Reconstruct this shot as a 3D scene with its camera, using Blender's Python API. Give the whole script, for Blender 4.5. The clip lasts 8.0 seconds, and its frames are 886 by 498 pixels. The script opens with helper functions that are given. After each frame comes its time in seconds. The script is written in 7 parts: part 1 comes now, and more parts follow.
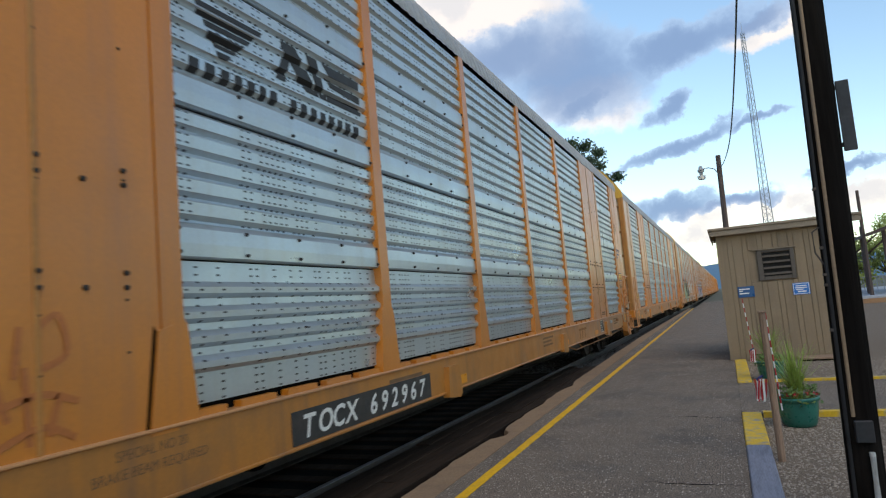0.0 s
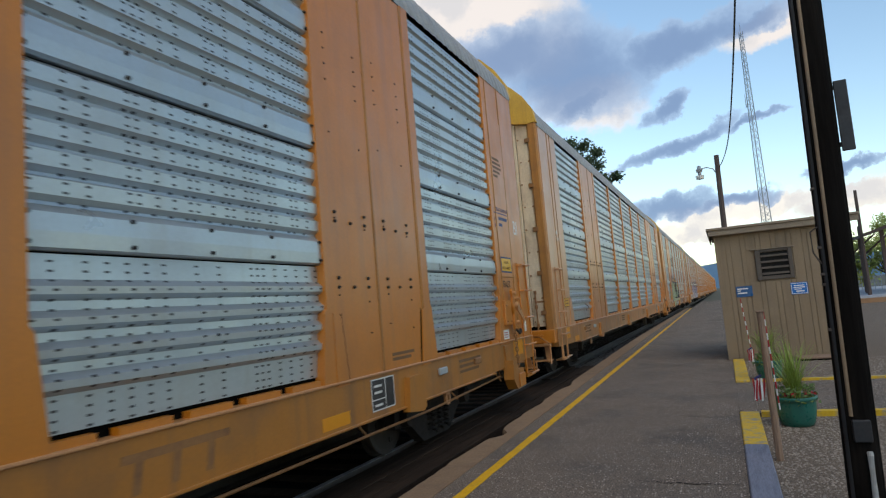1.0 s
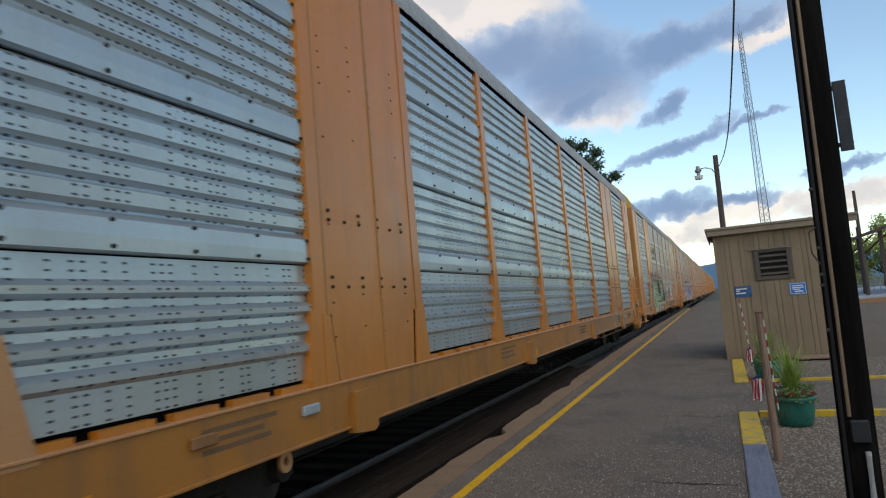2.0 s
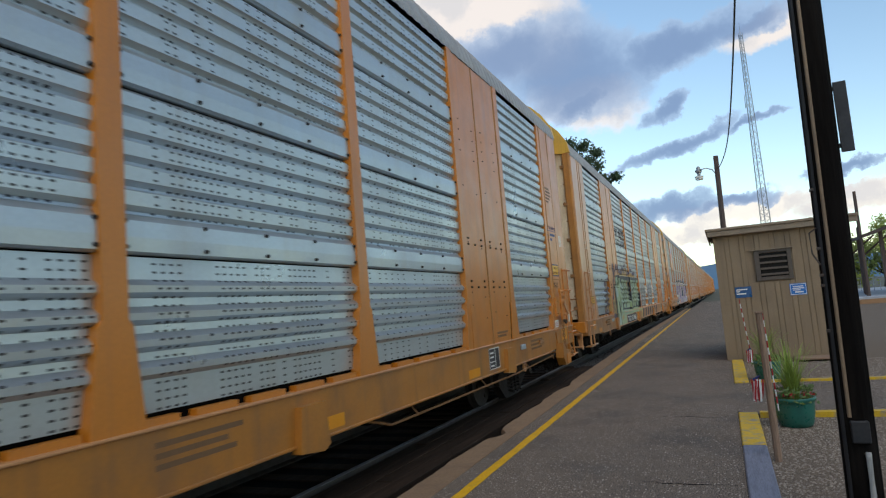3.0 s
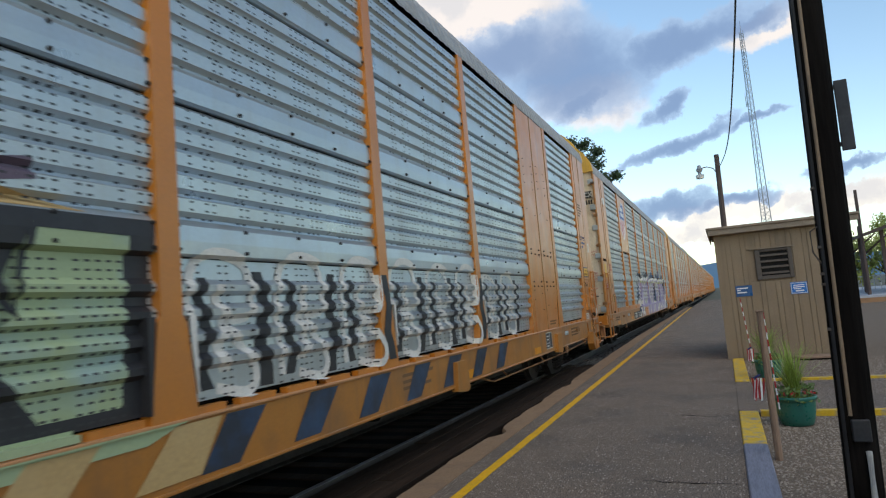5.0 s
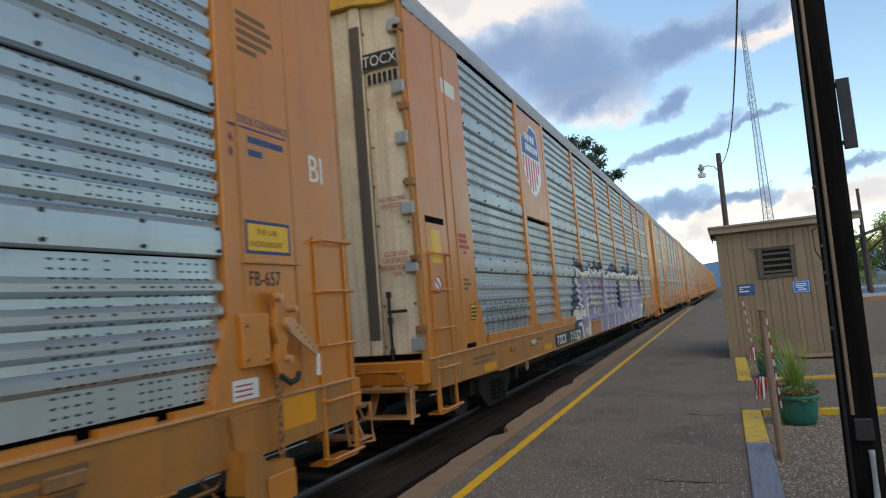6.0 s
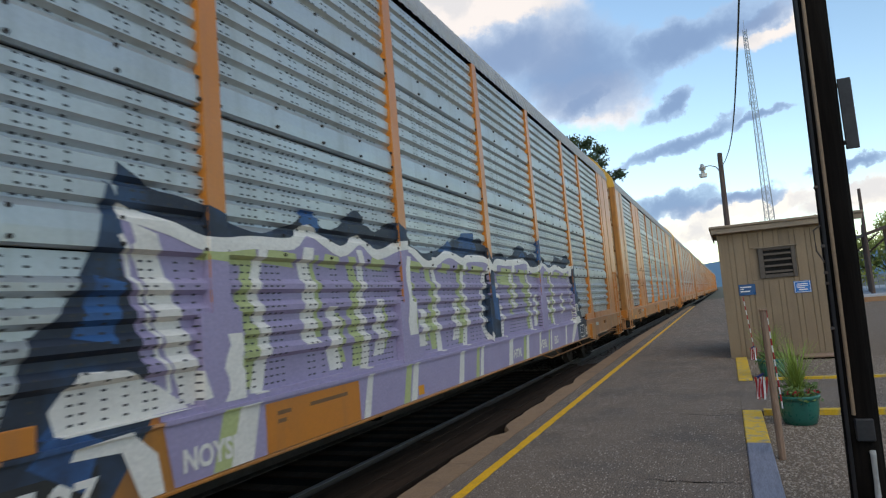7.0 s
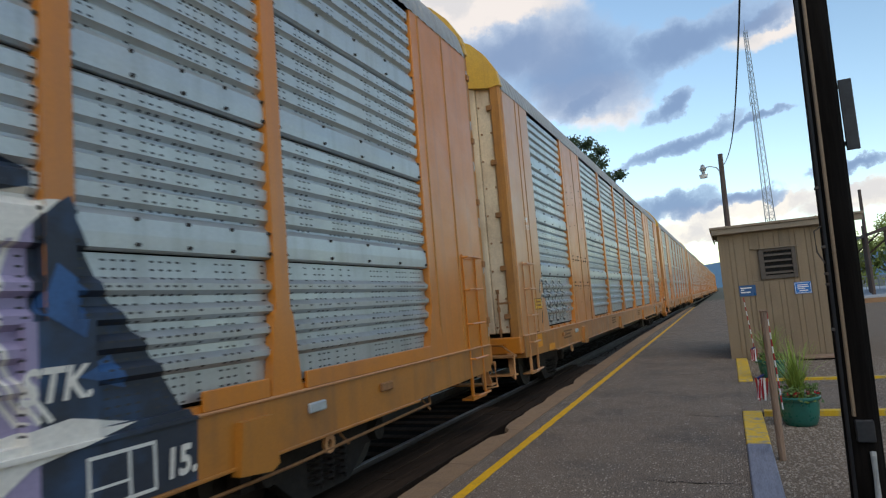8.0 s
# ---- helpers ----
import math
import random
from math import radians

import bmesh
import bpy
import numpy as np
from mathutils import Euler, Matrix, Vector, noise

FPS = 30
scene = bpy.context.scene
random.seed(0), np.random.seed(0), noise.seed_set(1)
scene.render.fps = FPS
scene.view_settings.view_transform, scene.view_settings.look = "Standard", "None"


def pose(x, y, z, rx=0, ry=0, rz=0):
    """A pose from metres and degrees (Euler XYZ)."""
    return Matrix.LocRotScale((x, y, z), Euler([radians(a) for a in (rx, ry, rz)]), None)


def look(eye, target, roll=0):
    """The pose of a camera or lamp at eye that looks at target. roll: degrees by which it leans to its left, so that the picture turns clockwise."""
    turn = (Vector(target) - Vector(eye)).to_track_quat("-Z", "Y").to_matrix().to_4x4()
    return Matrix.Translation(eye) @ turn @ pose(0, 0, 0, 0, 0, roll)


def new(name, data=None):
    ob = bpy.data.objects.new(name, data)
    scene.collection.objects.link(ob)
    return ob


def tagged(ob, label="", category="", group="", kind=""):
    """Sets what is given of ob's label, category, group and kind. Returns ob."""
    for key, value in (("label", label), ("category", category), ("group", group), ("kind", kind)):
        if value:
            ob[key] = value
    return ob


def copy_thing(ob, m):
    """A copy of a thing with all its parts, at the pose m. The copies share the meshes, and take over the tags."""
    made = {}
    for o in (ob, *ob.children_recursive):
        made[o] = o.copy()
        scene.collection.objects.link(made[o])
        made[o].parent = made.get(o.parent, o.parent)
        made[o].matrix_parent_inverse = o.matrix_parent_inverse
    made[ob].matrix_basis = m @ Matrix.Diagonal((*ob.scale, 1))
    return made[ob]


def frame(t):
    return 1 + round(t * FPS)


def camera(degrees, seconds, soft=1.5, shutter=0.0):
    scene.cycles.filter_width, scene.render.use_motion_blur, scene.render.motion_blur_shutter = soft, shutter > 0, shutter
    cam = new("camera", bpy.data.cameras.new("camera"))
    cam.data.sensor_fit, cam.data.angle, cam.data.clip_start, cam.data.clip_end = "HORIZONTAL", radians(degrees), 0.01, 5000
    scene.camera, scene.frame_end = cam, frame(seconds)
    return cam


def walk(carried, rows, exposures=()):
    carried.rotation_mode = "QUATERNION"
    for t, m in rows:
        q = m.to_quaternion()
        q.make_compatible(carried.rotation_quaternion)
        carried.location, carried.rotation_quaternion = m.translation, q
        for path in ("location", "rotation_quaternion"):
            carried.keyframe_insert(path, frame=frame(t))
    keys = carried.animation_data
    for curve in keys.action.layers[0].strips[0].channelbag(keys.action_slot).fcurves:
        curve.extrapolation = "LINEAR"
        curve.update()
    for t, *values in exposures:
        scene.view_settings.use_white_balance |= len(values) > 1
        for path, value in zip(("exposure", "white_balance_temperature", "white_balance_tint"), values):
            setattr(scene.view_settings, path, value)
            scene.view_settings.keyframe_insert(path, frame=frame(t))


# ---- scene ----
cam = camera(69.5, 8.0, soft=1.2, shutter=0.08)
EYE = (0.0, 0.0, 1.6)


def aim(yaw, pitch, roll):
    """Camera pose: yaw to the left of the track's direction, pitch upwards, roll to the left."""
    y, p = radians(yaw), radians(pitch)
    d = Vector((-math.sin(y) * math.cos(p), math.cos(y) * math.cos(p), math.sin(p)))
    return look(EYE, Vector(EYE) + d, roll)


walk(cam, [(t, aim(a, b, c)) for t, a, b, c in (
    (0.0, 23.432, 5.575, -4.863), (0.5, 23.337, 5.544, -4.88), (1.0, 23.302, 5.525, -4.85),
    (1.5, 23.227, 5.503, -4.84), (3.0, 23.235, 5.517, -4.70), (3.5, 23.262, 5.506, -4.75),
    (4.0, 23.225, 5.47, -4.72), (4.5, 23.25, 5.453, -4.71), (6.0, 23.452, 5.365, -4.79),
    (6.5, 23.536, 5.347, -4.75), (7.0, 23.544, 5.331, -4.70), (7.5, 23.582, 5.326, -4.66),
    (8.0, 23.573, 5.375, -4.62))], exposures=[(t, e, 7150, 10) for t, e in (
        (0.0, 0.26), (0.5, 0.15), (1.0, 0.08), (1.5, 0.0), (3.0, 0.08), (3.5, 0.11), (4.0, 0.15), (4.5, 0.17), (6.0, 0.15), (6.5, 0.15), (7.0, 0.17), (7.5, 0.16), (8.0, 0.07))])

# ---------------------------------------------------------------- world and sun
SUN_AZ, SUN_EL = 140.0, 14.0     # degrees: clockwise from +y, and above the horizon


def build_world():
    w = bpy.data.worlds.new("dusk_sky")
    scene.world = w
    w.use_nodes = True
    nt = w.node_tree
    nt.nodes.clear()
    N, L = nt.nodes.new, nt.links.new
    out = N("ShaderNodeOutputWorld")
    geo = N("ShaderNodeTexCoord")
    sky = N("ShaderNodeTexSky")
    sky.sky_type, sky.sun_disc = "NISHITA", False
    sky.sun_elevation, sky.sun_rotation = radians(SUN_EL), radians(SUN_AZ)
    sky.air_density, sky.dust_density, sky.ozone_density = 1.0, 0.25, 2.2
    bg = N("ShaderNodeBackground")
    bg.inputs["Strength"].default_value = SKY_STRENGTH
    L(sky.outputs["Color"], bg.inputs["Color"])
    # billowing warp of the direction
    nz = N("ShaderNodeTexNoise")
    nz.inputs["Scale"].default_value, nz.inputs["Detail"].default_value = 9.0, 7.0
    nz.inputs["Roughness"].default_value = 0.62
    L(geo.outputs["Generated"], nz.inputs["Vector"])
    sub = N("ShaderNodeVectorMath"); sub.operation = "SUBTRACT"
    sub.inputs[1].default_value = (0.5, 0.5, 0.5)
    L(nz.outputs["Color"], sub.inputs[0])
    warp = N("ShaderNodeVectorMath"); warp.operation = "MULTIPLY_ADD"
    warp.inputs[1].default_value = (0.10, 0.10, 0.075)
    nf = N("ShaderNodeTexNoise")
    nf.inputs["Scale"].default_value, nf.inputs["Detail"].default_value, nf.inputs["Roughness"].default_value = 26.0, 6.0, 0.6
    L(geo.outputs["Generated"], nf.inputs["Vector"])
    sub2 = N("ShaderNodeVectorMath"); sub2.operation = "SUBTRACT"
    sub2.inputs[1].default_value = (0.5, 0.5, 0.5)
    L(nf.outputs["Color"], sub2.inputs[0])
    fine = N("ShaderNodeVectorMath"); fine.operation = "MULTIPLY_ADD"
    fine.inputs[1].default_value = (0.045, 0.045, 0.035)
    L(sub2.outputs[0], fine.inputs[0]); L(geo.outputs["Generated"], fine.inputs[2])
    L(sub.outputs[0], warp.inputs[0]); L(fine.outputs[0], warp.inputs[2])

    def math_node(op, a, b=None, clamp=False):
        m = N("ShaderNodeMath"); m.operation = op; m.use_clamp = clamp
        for i, v in enumerate((a, b)):
            if v is None:
                continue
            if isinstance(v, (int, float)):
                m.inputs[i].default_value = v
            else:
                L(v, m.inputs[i])
        return m.outputs[0]

    def blob(c, half_w, half_h, tilt, source=warp):
        """Soft ellipse on the sky round the direction c."""
        c = Vector(c).normalized()
        s = N("ShaderNodeVectorMath"); s.operation = "SUBTRACT"
        s.inputs[1].default_value = c
        L(source.outputs[0], s.inputs[0])
        right = c.cross(Vector((0, 0, 1))).normalized()
        up = right.cross(c)
        a = right * math.cos(radians(tilt)) + up * math.sin(radians(tilt))
        b = -right * math.sin(radians(tilt)) + up * math.cos(radians(tilt))
        parts = []
        for axis, half in ((a, half_w), (b, half_h), (c, 0.5)):
            d = N("ShaderNodeVectorMath"); d.operation = "DOT_PRODUCT"
            d.inputs[1].default_value = axis / half
            L(s.outputs[0], d.inputs[0])
            parts.append(math_node("MULTIPLY", d.outputs["Value"], d.outputs["Value"]))
        r = math_node("ADD", math_node("ADD", parts[0], parts[1]), parts[2])
        return math_node("SUBTRACT", 1.0, r, True)

    def union(list_):
        v = list_[0]
        for o in list_[1:]:
            v = math_node("MAXIMUM", v, o)
        return v

    # high, all-over cloud field
    sep = N("ShaderNodeSeparateXYZ"); L(geo.outputs["Generated"], sep.inputs[0])
    zz = math_node("ADD", math_node("MAXIMUM", sep.outputs[2], 0.0), 0.18)
    com = N("ShaderNodeCombineXYZ")
    L(math_node("DIVIDE", sep.outputs[0], zz), com.inputs[0])
    L(math_node("DIVIDE", sep.outputs[1], zz), com.inputs[1])
    field = N("ShaderNodeTexNoise")
    field.inputs["Scale"].default_value, field.inputs["Detail"].default_value = 0.9, 8.0
    field.inputs["Roughness"].default_value = 0.55
    L(com.outputs[0], field.inputs["Vector"])
    over = math_node("MULTIPLY", math_node("SUBTRACT", field.outputs["Fac"], 0.50), 2.4, True)
    # only overhead and behind, where the sky goes on
    back = math_node("MULTIPLY", math_node("SUBTRACT", 0.80, sep.outputs[1]), 3.0, True)
    over = math_node("MULTIPLY", over, back)

    dark = union([blob(c, w_, h_, t_) for c, w_, h_, t_ in CLOUDS_DARK])
    pale = union([blob(c, w_, h_, t_) for c, w_, h_, t_ in CLOUDS_PALE])

    def layer(under, mask, color, lo, hi, amount=1.0):
        ramp = N("ShaderNodeMapRange"); ramp.interpolation_type = "SMOOTHSTEP"
        ramp.inputs["From Min"].default_value, ramp.inputs["From Max"].default_value = lo, hi
        ramp.inputs["To Max"].default_value = amount
        L(mask, ramp.inputs["Value"])
        e = N("ShaderNodeBackground")
        e.inputs["Strength"].default_value = CLOUD_STRENGTH
        e.inputs["Color"].default_value = (*color, 1)
        mix = N("ShaderNodeMixShader")
        L(ramp.outputs[0], mix.inputs[0]); L(under, mix.inputs[1]); L(e.outputs[0], mix.inputs[2])
        return mix.outputs[0]

    sh = layer(bg.outputs[0], over, (0.70, 0.745, 0.83), 0.05, 0.55, 0.85)
    sh = layer(sh, pale, (0.93, 0.87, 0.85), 0.05, 0.75, 0.85)
    puff = N("ShaderNodeTexNoise")
    puff.inputs["Scale"].default_value, puff.inputs["Detail"].default_value = 11.0, 8.0
    L(fine.outputs[0], puff.inputs["Vector"])
    sh = layer(sh, math_node("MULTIPLY", math_node("MULTIPLY", math_node("SUBTRACT", puff.outputs["Fac"], 0.42), 5.0, True), pale), (0.62, 0.66, 0.75), 0.05, 0.7, 0.7)
    sh = layer(sh, dark, (0.36, 0.52, 0.79), 0.02, 0.45, 0.8)
    sh = layer(sh, dark, (0.155, 0.265, 0.51), 0.25, 1.0, 0.72)
    L(sh, out.inputs["Surface"])


SKY_STRENGTH, CLOUD_STRENGTH = 0.24, 1.0
CLOUDS_DARK = [((-0.175, 0.923, 0.338), 0.135, 0.085, -12), ((-0.255, 0.895, 0.365), 0.13, 0.055, 6), ((-0.165, 0.94, 0.295), 0.07, 0.03, 24),
               ((-0.02, 0.938, 0.345), 0.15, 0.036, 10), ((0.07, 0.935, 0.352), 0.07, 0.022, 14), ((-0.043, 0.9623, 0.2686), 0.05, 0.016, 22),
               ((-0.0349, 0.9767, 0.2116), 0.12, 0.015, 15), ((0.07, 0.972, 0.225), 0.05, 0.009, 10), ((-0.0535, 0.9908, 0.1243), 0.085, 0.022, 5),
               ((0.03, 0.992, 0.125), 0.07, 0.012, 4), ((0.1684, 0.9753, 0.1433), 0.05, 0.011, 5)]
CLOUDS_PALE = [((-0.27, 0.87, 0.42), 0.17, 0.10, -20), ((0.09, 0.935, 0.34), 0.07, 0.03, 15), ((-0.16, 0.94, 0.29), 0.10, 0.05, -10),
               ((0.035, 0.9932, 0.110), 0.15, 0.024, 3), ((-0.0502, 0.995, 0.085), 0.11, 0.022, 3), ((0.1764, 0.979, 0.101), 0.11, 0.026, 3)]
build_world()
sun = new("sun", bpy.data.lights.new("sun", "SUN"))
sun.data.energy, sun.data.angle, sun.data.color = 0.8, radians(40), (1.0, 0.97, 0.93)
sun.matrix_world = look((0, 0, 0), (-math.sin(radians(SUN_AZ)), -math.cos(radians(SUN_AZ)), -math.tan(radians(58))))


# ---------------------------------------------------------------- materials
def material(name, color, rough=0.6, metal=0.0, spots=None, spot_scale=2.0, spot_amount=0.5, grain=0.12, grain_scale=40.0,
             bump=0.1, streaks=None, streak_amount=0.0, island=0.0, perforated=False, stretch=(1, 1, 1), sharp=0.2, spec=0.5, coat=0.0, specks=None, speck_scale=45.0, speck_size=0.16):
    """A weathered surface: base colour, stains at a large scale, grain at a small one, run-down streaks."""
    m = bpy.data.materials.new(name)
    m.use_nodes = True
    nt = m.node_tree
    N, L = nt.nodes.new, nt.links.new
    b = nt.nodes["Principled BSDF"]
    b.inputs["Roughness"].default_value, b.inputs["Metallic"].default_value = rough, metal
    b.inputs["Specular IOR Level"].default_value = spec
    b.inputs["Coat Weight"].default_value, b.inputs["Coat Roughness"].default_value = coat, 0.28
    tc = N("ShaderNodeTexCoord")
    mp = N("ShaderNodeMapping"); mp.inputs["Scale"].default_value = stretch
    L(tc.outputs["Object"], mp.inputs["Vector"])
    src = mp.outputs[0]

    def noise_fac(scale, detail=4.0, vec=src, rough_=0.55):
        n = N("ShaderNodeTexNoise")
        n.inputs["Scale"].default_value, n.inputs["Detail"].default_value = scale, detail
        n.inputs["Roughness"].default_value = rough_
        L(vec, n.inputs["Vector"])
        return n.outputs["Fac"]

    def ramp(v, lo, hi, to=1.0):
        r = N("ShaderNodeMapRange")
        r.inputs["From Min"].default_value, r.inputs["From Max"].default_value = lo, hi
        r.inputs["To Max"].default_value = to
        L(v, r.inputs["Value"])
        return r.outputs[0]

    def mix(fac, a, c):
        x = N("ShaderNodeMix"); x.data_type = "RGBA"
        for sock, v in ((x.inputs[0], fac), (x.inputs[6], a), (x.inputs[7], c)):
            if isinstance(v, (int, float)):
                sock.default_value = v
            elif isinstance(v, tuple):
                sock.default_value = (*v, 1)
            else:
                L(v, sock)
        return x.outputs[2]

    col = mix(ramp(noise_fac(grain_scale, 6.0), 0.5 - sharp, 0.5 + sharp), tuple(c * (1 - grain) for c in color), tuple(min(1, c * (1 + grain)) for c in color))
    if spots:
        col = mix(ramp(noise_fac(spot_scale, 6.0, rough_=0.6), 0.48, 0.72, spot_amount), col, spots)
    if specks:
        vo = N("ShaderNodeTexVoronoi"); vo.inputs["Scale"].default_value = speck_scale
        L(src, vo.inputs["Vector"])
        pick = ramp(vo.outputs["Distance"], speck_size, speck_size + 0.08)
        sep = N("ShaderNodeSeparateColor"); L(vo.outputs["Color"], sep.inputs[0])
        keep = ramp(sep.outputs[0], 0.45, 0.75)
        inv = N("ShaderNodeMath"); inv.operation = "SUBTRACT"; inv.inputs[0].default_value = 1.0; L(pick, inv.inputs[1])
        both = N("ShaderNodeMath"); both.operation = "MULTIPLY"; L(inv.outputs[0], both.inputs[0]); L(keep, both.inputs[1])
        col = mix(both.outputs[0], col, specks)
    if streaks:
        sm = N("ShaderNodeMapping"); sm.inputs["Scale"].default_value = (7, 7, 0.35)
        L(tc.outputs["Object"], sm.inputs["Vector"])
        col = mix(ramp(noise_fac(1.0, 5.0, sm.outputs[0]), 0.5, 0.75, streak_amount), col, streaks)
    if island:
        oi = N("ShaderNodeObjectInfo")
        gi = N("ShaderNodeNewGeometry")
        h = N("ShaderNodeHueSaturation")
        add = N("ShaderNodeMath"); add.operation = "ADD"
        L(oi.outputs["Random"], add.inputs[0]); L(gi.outputs["Random Per Island"], add.inputs[1])
        L(ramp(add.outputs[0], 0.0, 2.0, 1.0), h.inputs["Value"])
        mr = h.inputs["Value"].links[0].from_node
        mr.inputs["To Min"].default_value, mr.inputs["To Max"].default_value = 1 - island, 1 + island
        L(col, h.inputs["Color"])
        col = h.outputs["Color"]
    if perforated:
        sp = N("ShaderNodeSeparateXYZ"); L(tc.outputs["Object"], sp.inputs[0])

        def mth(op, a, c=0.0):
            q = N("ShaderNodeMath"); q.operation = op
            for i, v in enumerate((a, c)):
                if isinstance(v, (int, float)):
                    q.inputs[i].default_value = v
                else:
                    L(v, q.inputs[i])
            return q.outputs[0]
        ycell = mth("DIVIDE", sp.outputs[1], 0.068)
        zcell = mth("DIVIDE", sp.outputs[2], 0.052)
        hy = mth("LESS_THAN", mth("FRACT", ycell), 0.52)
        hz = mth("LESS_THAN", mth("FRACT", zcell), 0.25)
        up = mth("SUBTRACT", sp.outputs[2], 2.08)
        cid = N("ShaderNodeCombineXYZ")
        L(mth("FLOOR", ycell), cid.inputs[0]); L(mth("FLOOR", mth("DIVIDE", up, 1.045)), cid.inputs[1])
        wn = N("ShaderNodeTexWhiteNoise"); wn.noise_dimensions = "2D"
        L(cid.outputs[0], wn.inputs["Vector"])
        on = mth("GREATER_THAN", wn.outputs["Value"], 0.50)
        off_band = mth("MAXIMUM", mth("LESS_THAN", up, 0.0), mth("GREATER_THAN", mth("FLOORED_MODULO", up, 1.045), 0.255))
        sheet = mth("MULTIPLY", mth("LESS_THAN", sp.outputs[0], 1.509), mth("GREATER_THAN", sp.outputs[2], 1.135))
        hole = mth("MULTIPLY", mth("MULTIPLY", mth("MULTIPLY", hy, hz), on), mth("MULTIPLY", off_band, sheet))
        col = mix(hole, col, (0.035, 0.036, 0.038))
        L(mth("MULTIPLY", mth("SUBTRACT", 1.0, hole), metal), b.inputs["Metallic"])
    L(col, b.inputs["Base Color"])
    if bump:
        bp = N("ShaderNodeBump")
        bp.inputs["Strength"].default_value, bp.inputs["Distance"].default_value = bump, 0.01
        L(noise_fac(grain_scale * 1.5, 5.0), bp.inputs["Height"])
        L(bp.outputs[0], b.inputs["Normal"])
    rr = ramp(noise_fac(spot_scale * 2.3, 4.0), 0.3, 0.7)
    rn = rr.node
    rn.inputs["To Min"].default_value, rn.inputs["To Max"].default_value = max(0.05, rough - 0.1), min(1, rough + 0.12)
    L(rr, b.inputs["Roughness"])
    return m


ORANGE = material("weathered_orange_paint", (0.54, 0.178, 0.012), 0.45, spots=(0.30, 0.13, 0.05), spot_scale=1.1, spot_amount=0.35,
                  grain=0.06, streaks=(0.26, 0.12, 0.06), streak_amount=0.35, coat=0.5, bump=0.04)
ORANGE_GRIMY = material("grimy_orange_sill_paint", (0.41, 0.155, 0.017), 0.52, spots=(0.15, 0.08, 0.04), spot_scale=1.4, spot_amount=0.6,
                        grain=0.08, streaks=(0.13, 0.07, 0.04), streak_amount=0.5, coat=0.5, bump=0.05)
# base paled: sky sheen of the leading end plates is put into the colour
ORANGE_PALE = material("pale_orange_paint", (0.52, 0.245, 0.095), 0.45, spots=(0.36, 0.19, 0.10), spot_scale=1.0, spot_amount=0.4,
                       grain=0.06, streaks=(0.33, 0.17, 0.09), streak_amount=0.3, coat=0.5, bump=0.04)
BROWN_POST = material("rusty_brown_paint", (0.43, 0.185, 0.04), 0.55, spots=(0.16, 0.07, 0.03), spot_scale=2.0, spot_amount=0.5,
                      streaks=(0.14, 0.06, 0.03), streak_amount=0.5, bump=0.05)
YELLOW_DOOR = material("bright_yellow_paint", (0.66, 0.38, 0.05), 0.5, spots=(0.4, 0.22, 0.05), spot_amount=0.3, streaks=(0.25, 0.13, 0.05), streak_amount=0.4, bump=0.03)
CREAM = material("cream_door_paint", (0.74, 0.62, 0.46), 0.55, spots=(0.40, 0.27, 0.16), spot_scale=1.6, spot_amount=0.5,
                 streaks=(0.22, 0.14, 0.08), streak_amount=0.5, bump=0.03)
STEEL_PANEL = material("perforated_galvanised_steel", (0.49, 0.54, 0.565), 0.36, 0.68, spots=(0.42, 0.46, 0.47), spot_scale=0.8, spot_amount=0.5,
                       grain=0.05, streaks=(0.42, 0.40, 0.36), streak_amount=0.35, perforated=True, bump=0.03)
STEEL_GREY = material("dulled_perforated_steel", (0.48, 0.51, 0.52), 0.42, 0.6, spots=(0.37, 0.40, 0.41), spot_scale=0.8, spot_amount=0.5,
                      grain=0.06, streaks=(0.28, 0.28, 0.26), streak_amount=0.4, perforated=True, bump=0.03)
STEEL_BAND = material("galvanised_steel", (0.46, 0.51, 0.54), 0.4, 0.5, spots=(0.34, 0.37, 0.38), spot_scale=1.5, spot_amount=0.5, bump=0.03)
ROOF_STEEL = material("dull_roof_steel", (0.36, 0.36, 0.36), 0.55, 0.4, spots=(0.25, 0.24, 0.22), spot_amount=0.5)
# base far below real iron: shade is in the colour, grime in the spots
SHADE_BLACK_IRON = material("grimy_shade_black_iron", (0.004, 0.0036, 0.0033), 0.9, 0.0, spec=0.05, spots=(0.02, 0.015, 0.012), spot_scale=5.0, spot_amount=0.5)
BOGIE_IRON = material("dusty_bogie_iron", (0.03, 0.026, 0.024), 0.85, 0.0, spec=0.2, spots=(0.07, 0.055, 0.045), spot_scale=6.0, spot_amount=0.5)
WHEEL_STEEL = material("grimy_wheel_steel", (0.05, 0.042, 0.036), 0.6, 0.3)
BOLT = material("dark_bolt", (0.03, 0.026, 0.024), 0.7, 0.3, bump=0)
RUST_HARDWARE = material("rusty_orange_hardware", (0.30, 0.14, 0.05), 0.65, 0.1, spots=(0.10, 0.05, 0.03), spot_scale=8, spot_amount=0.6)
ASPHALT = material("worn_asphalt", (0.175, 0.132, 0.100), 0.9, spots=(0.088, 0.074, 0.064), spot_scale=0.9, spot_amount=0.8, grain=0.8, grain_scale=90, bump=0.22, sharp=0.09, spec=0.3, specks=(0.62, 0.53, 0.44), speck_scale=38, speck_size=0.24)
EDGE_STONE = material("worn_tan_edging", (0.29, 0.185, 0.11), 0.85, spec=0.25, spots=(0.20, 0.13, 0.09), spot_scale=3, spot_amount=0.6, grain=0.2, grain_scale=60, bump=0.35, island=0.12)
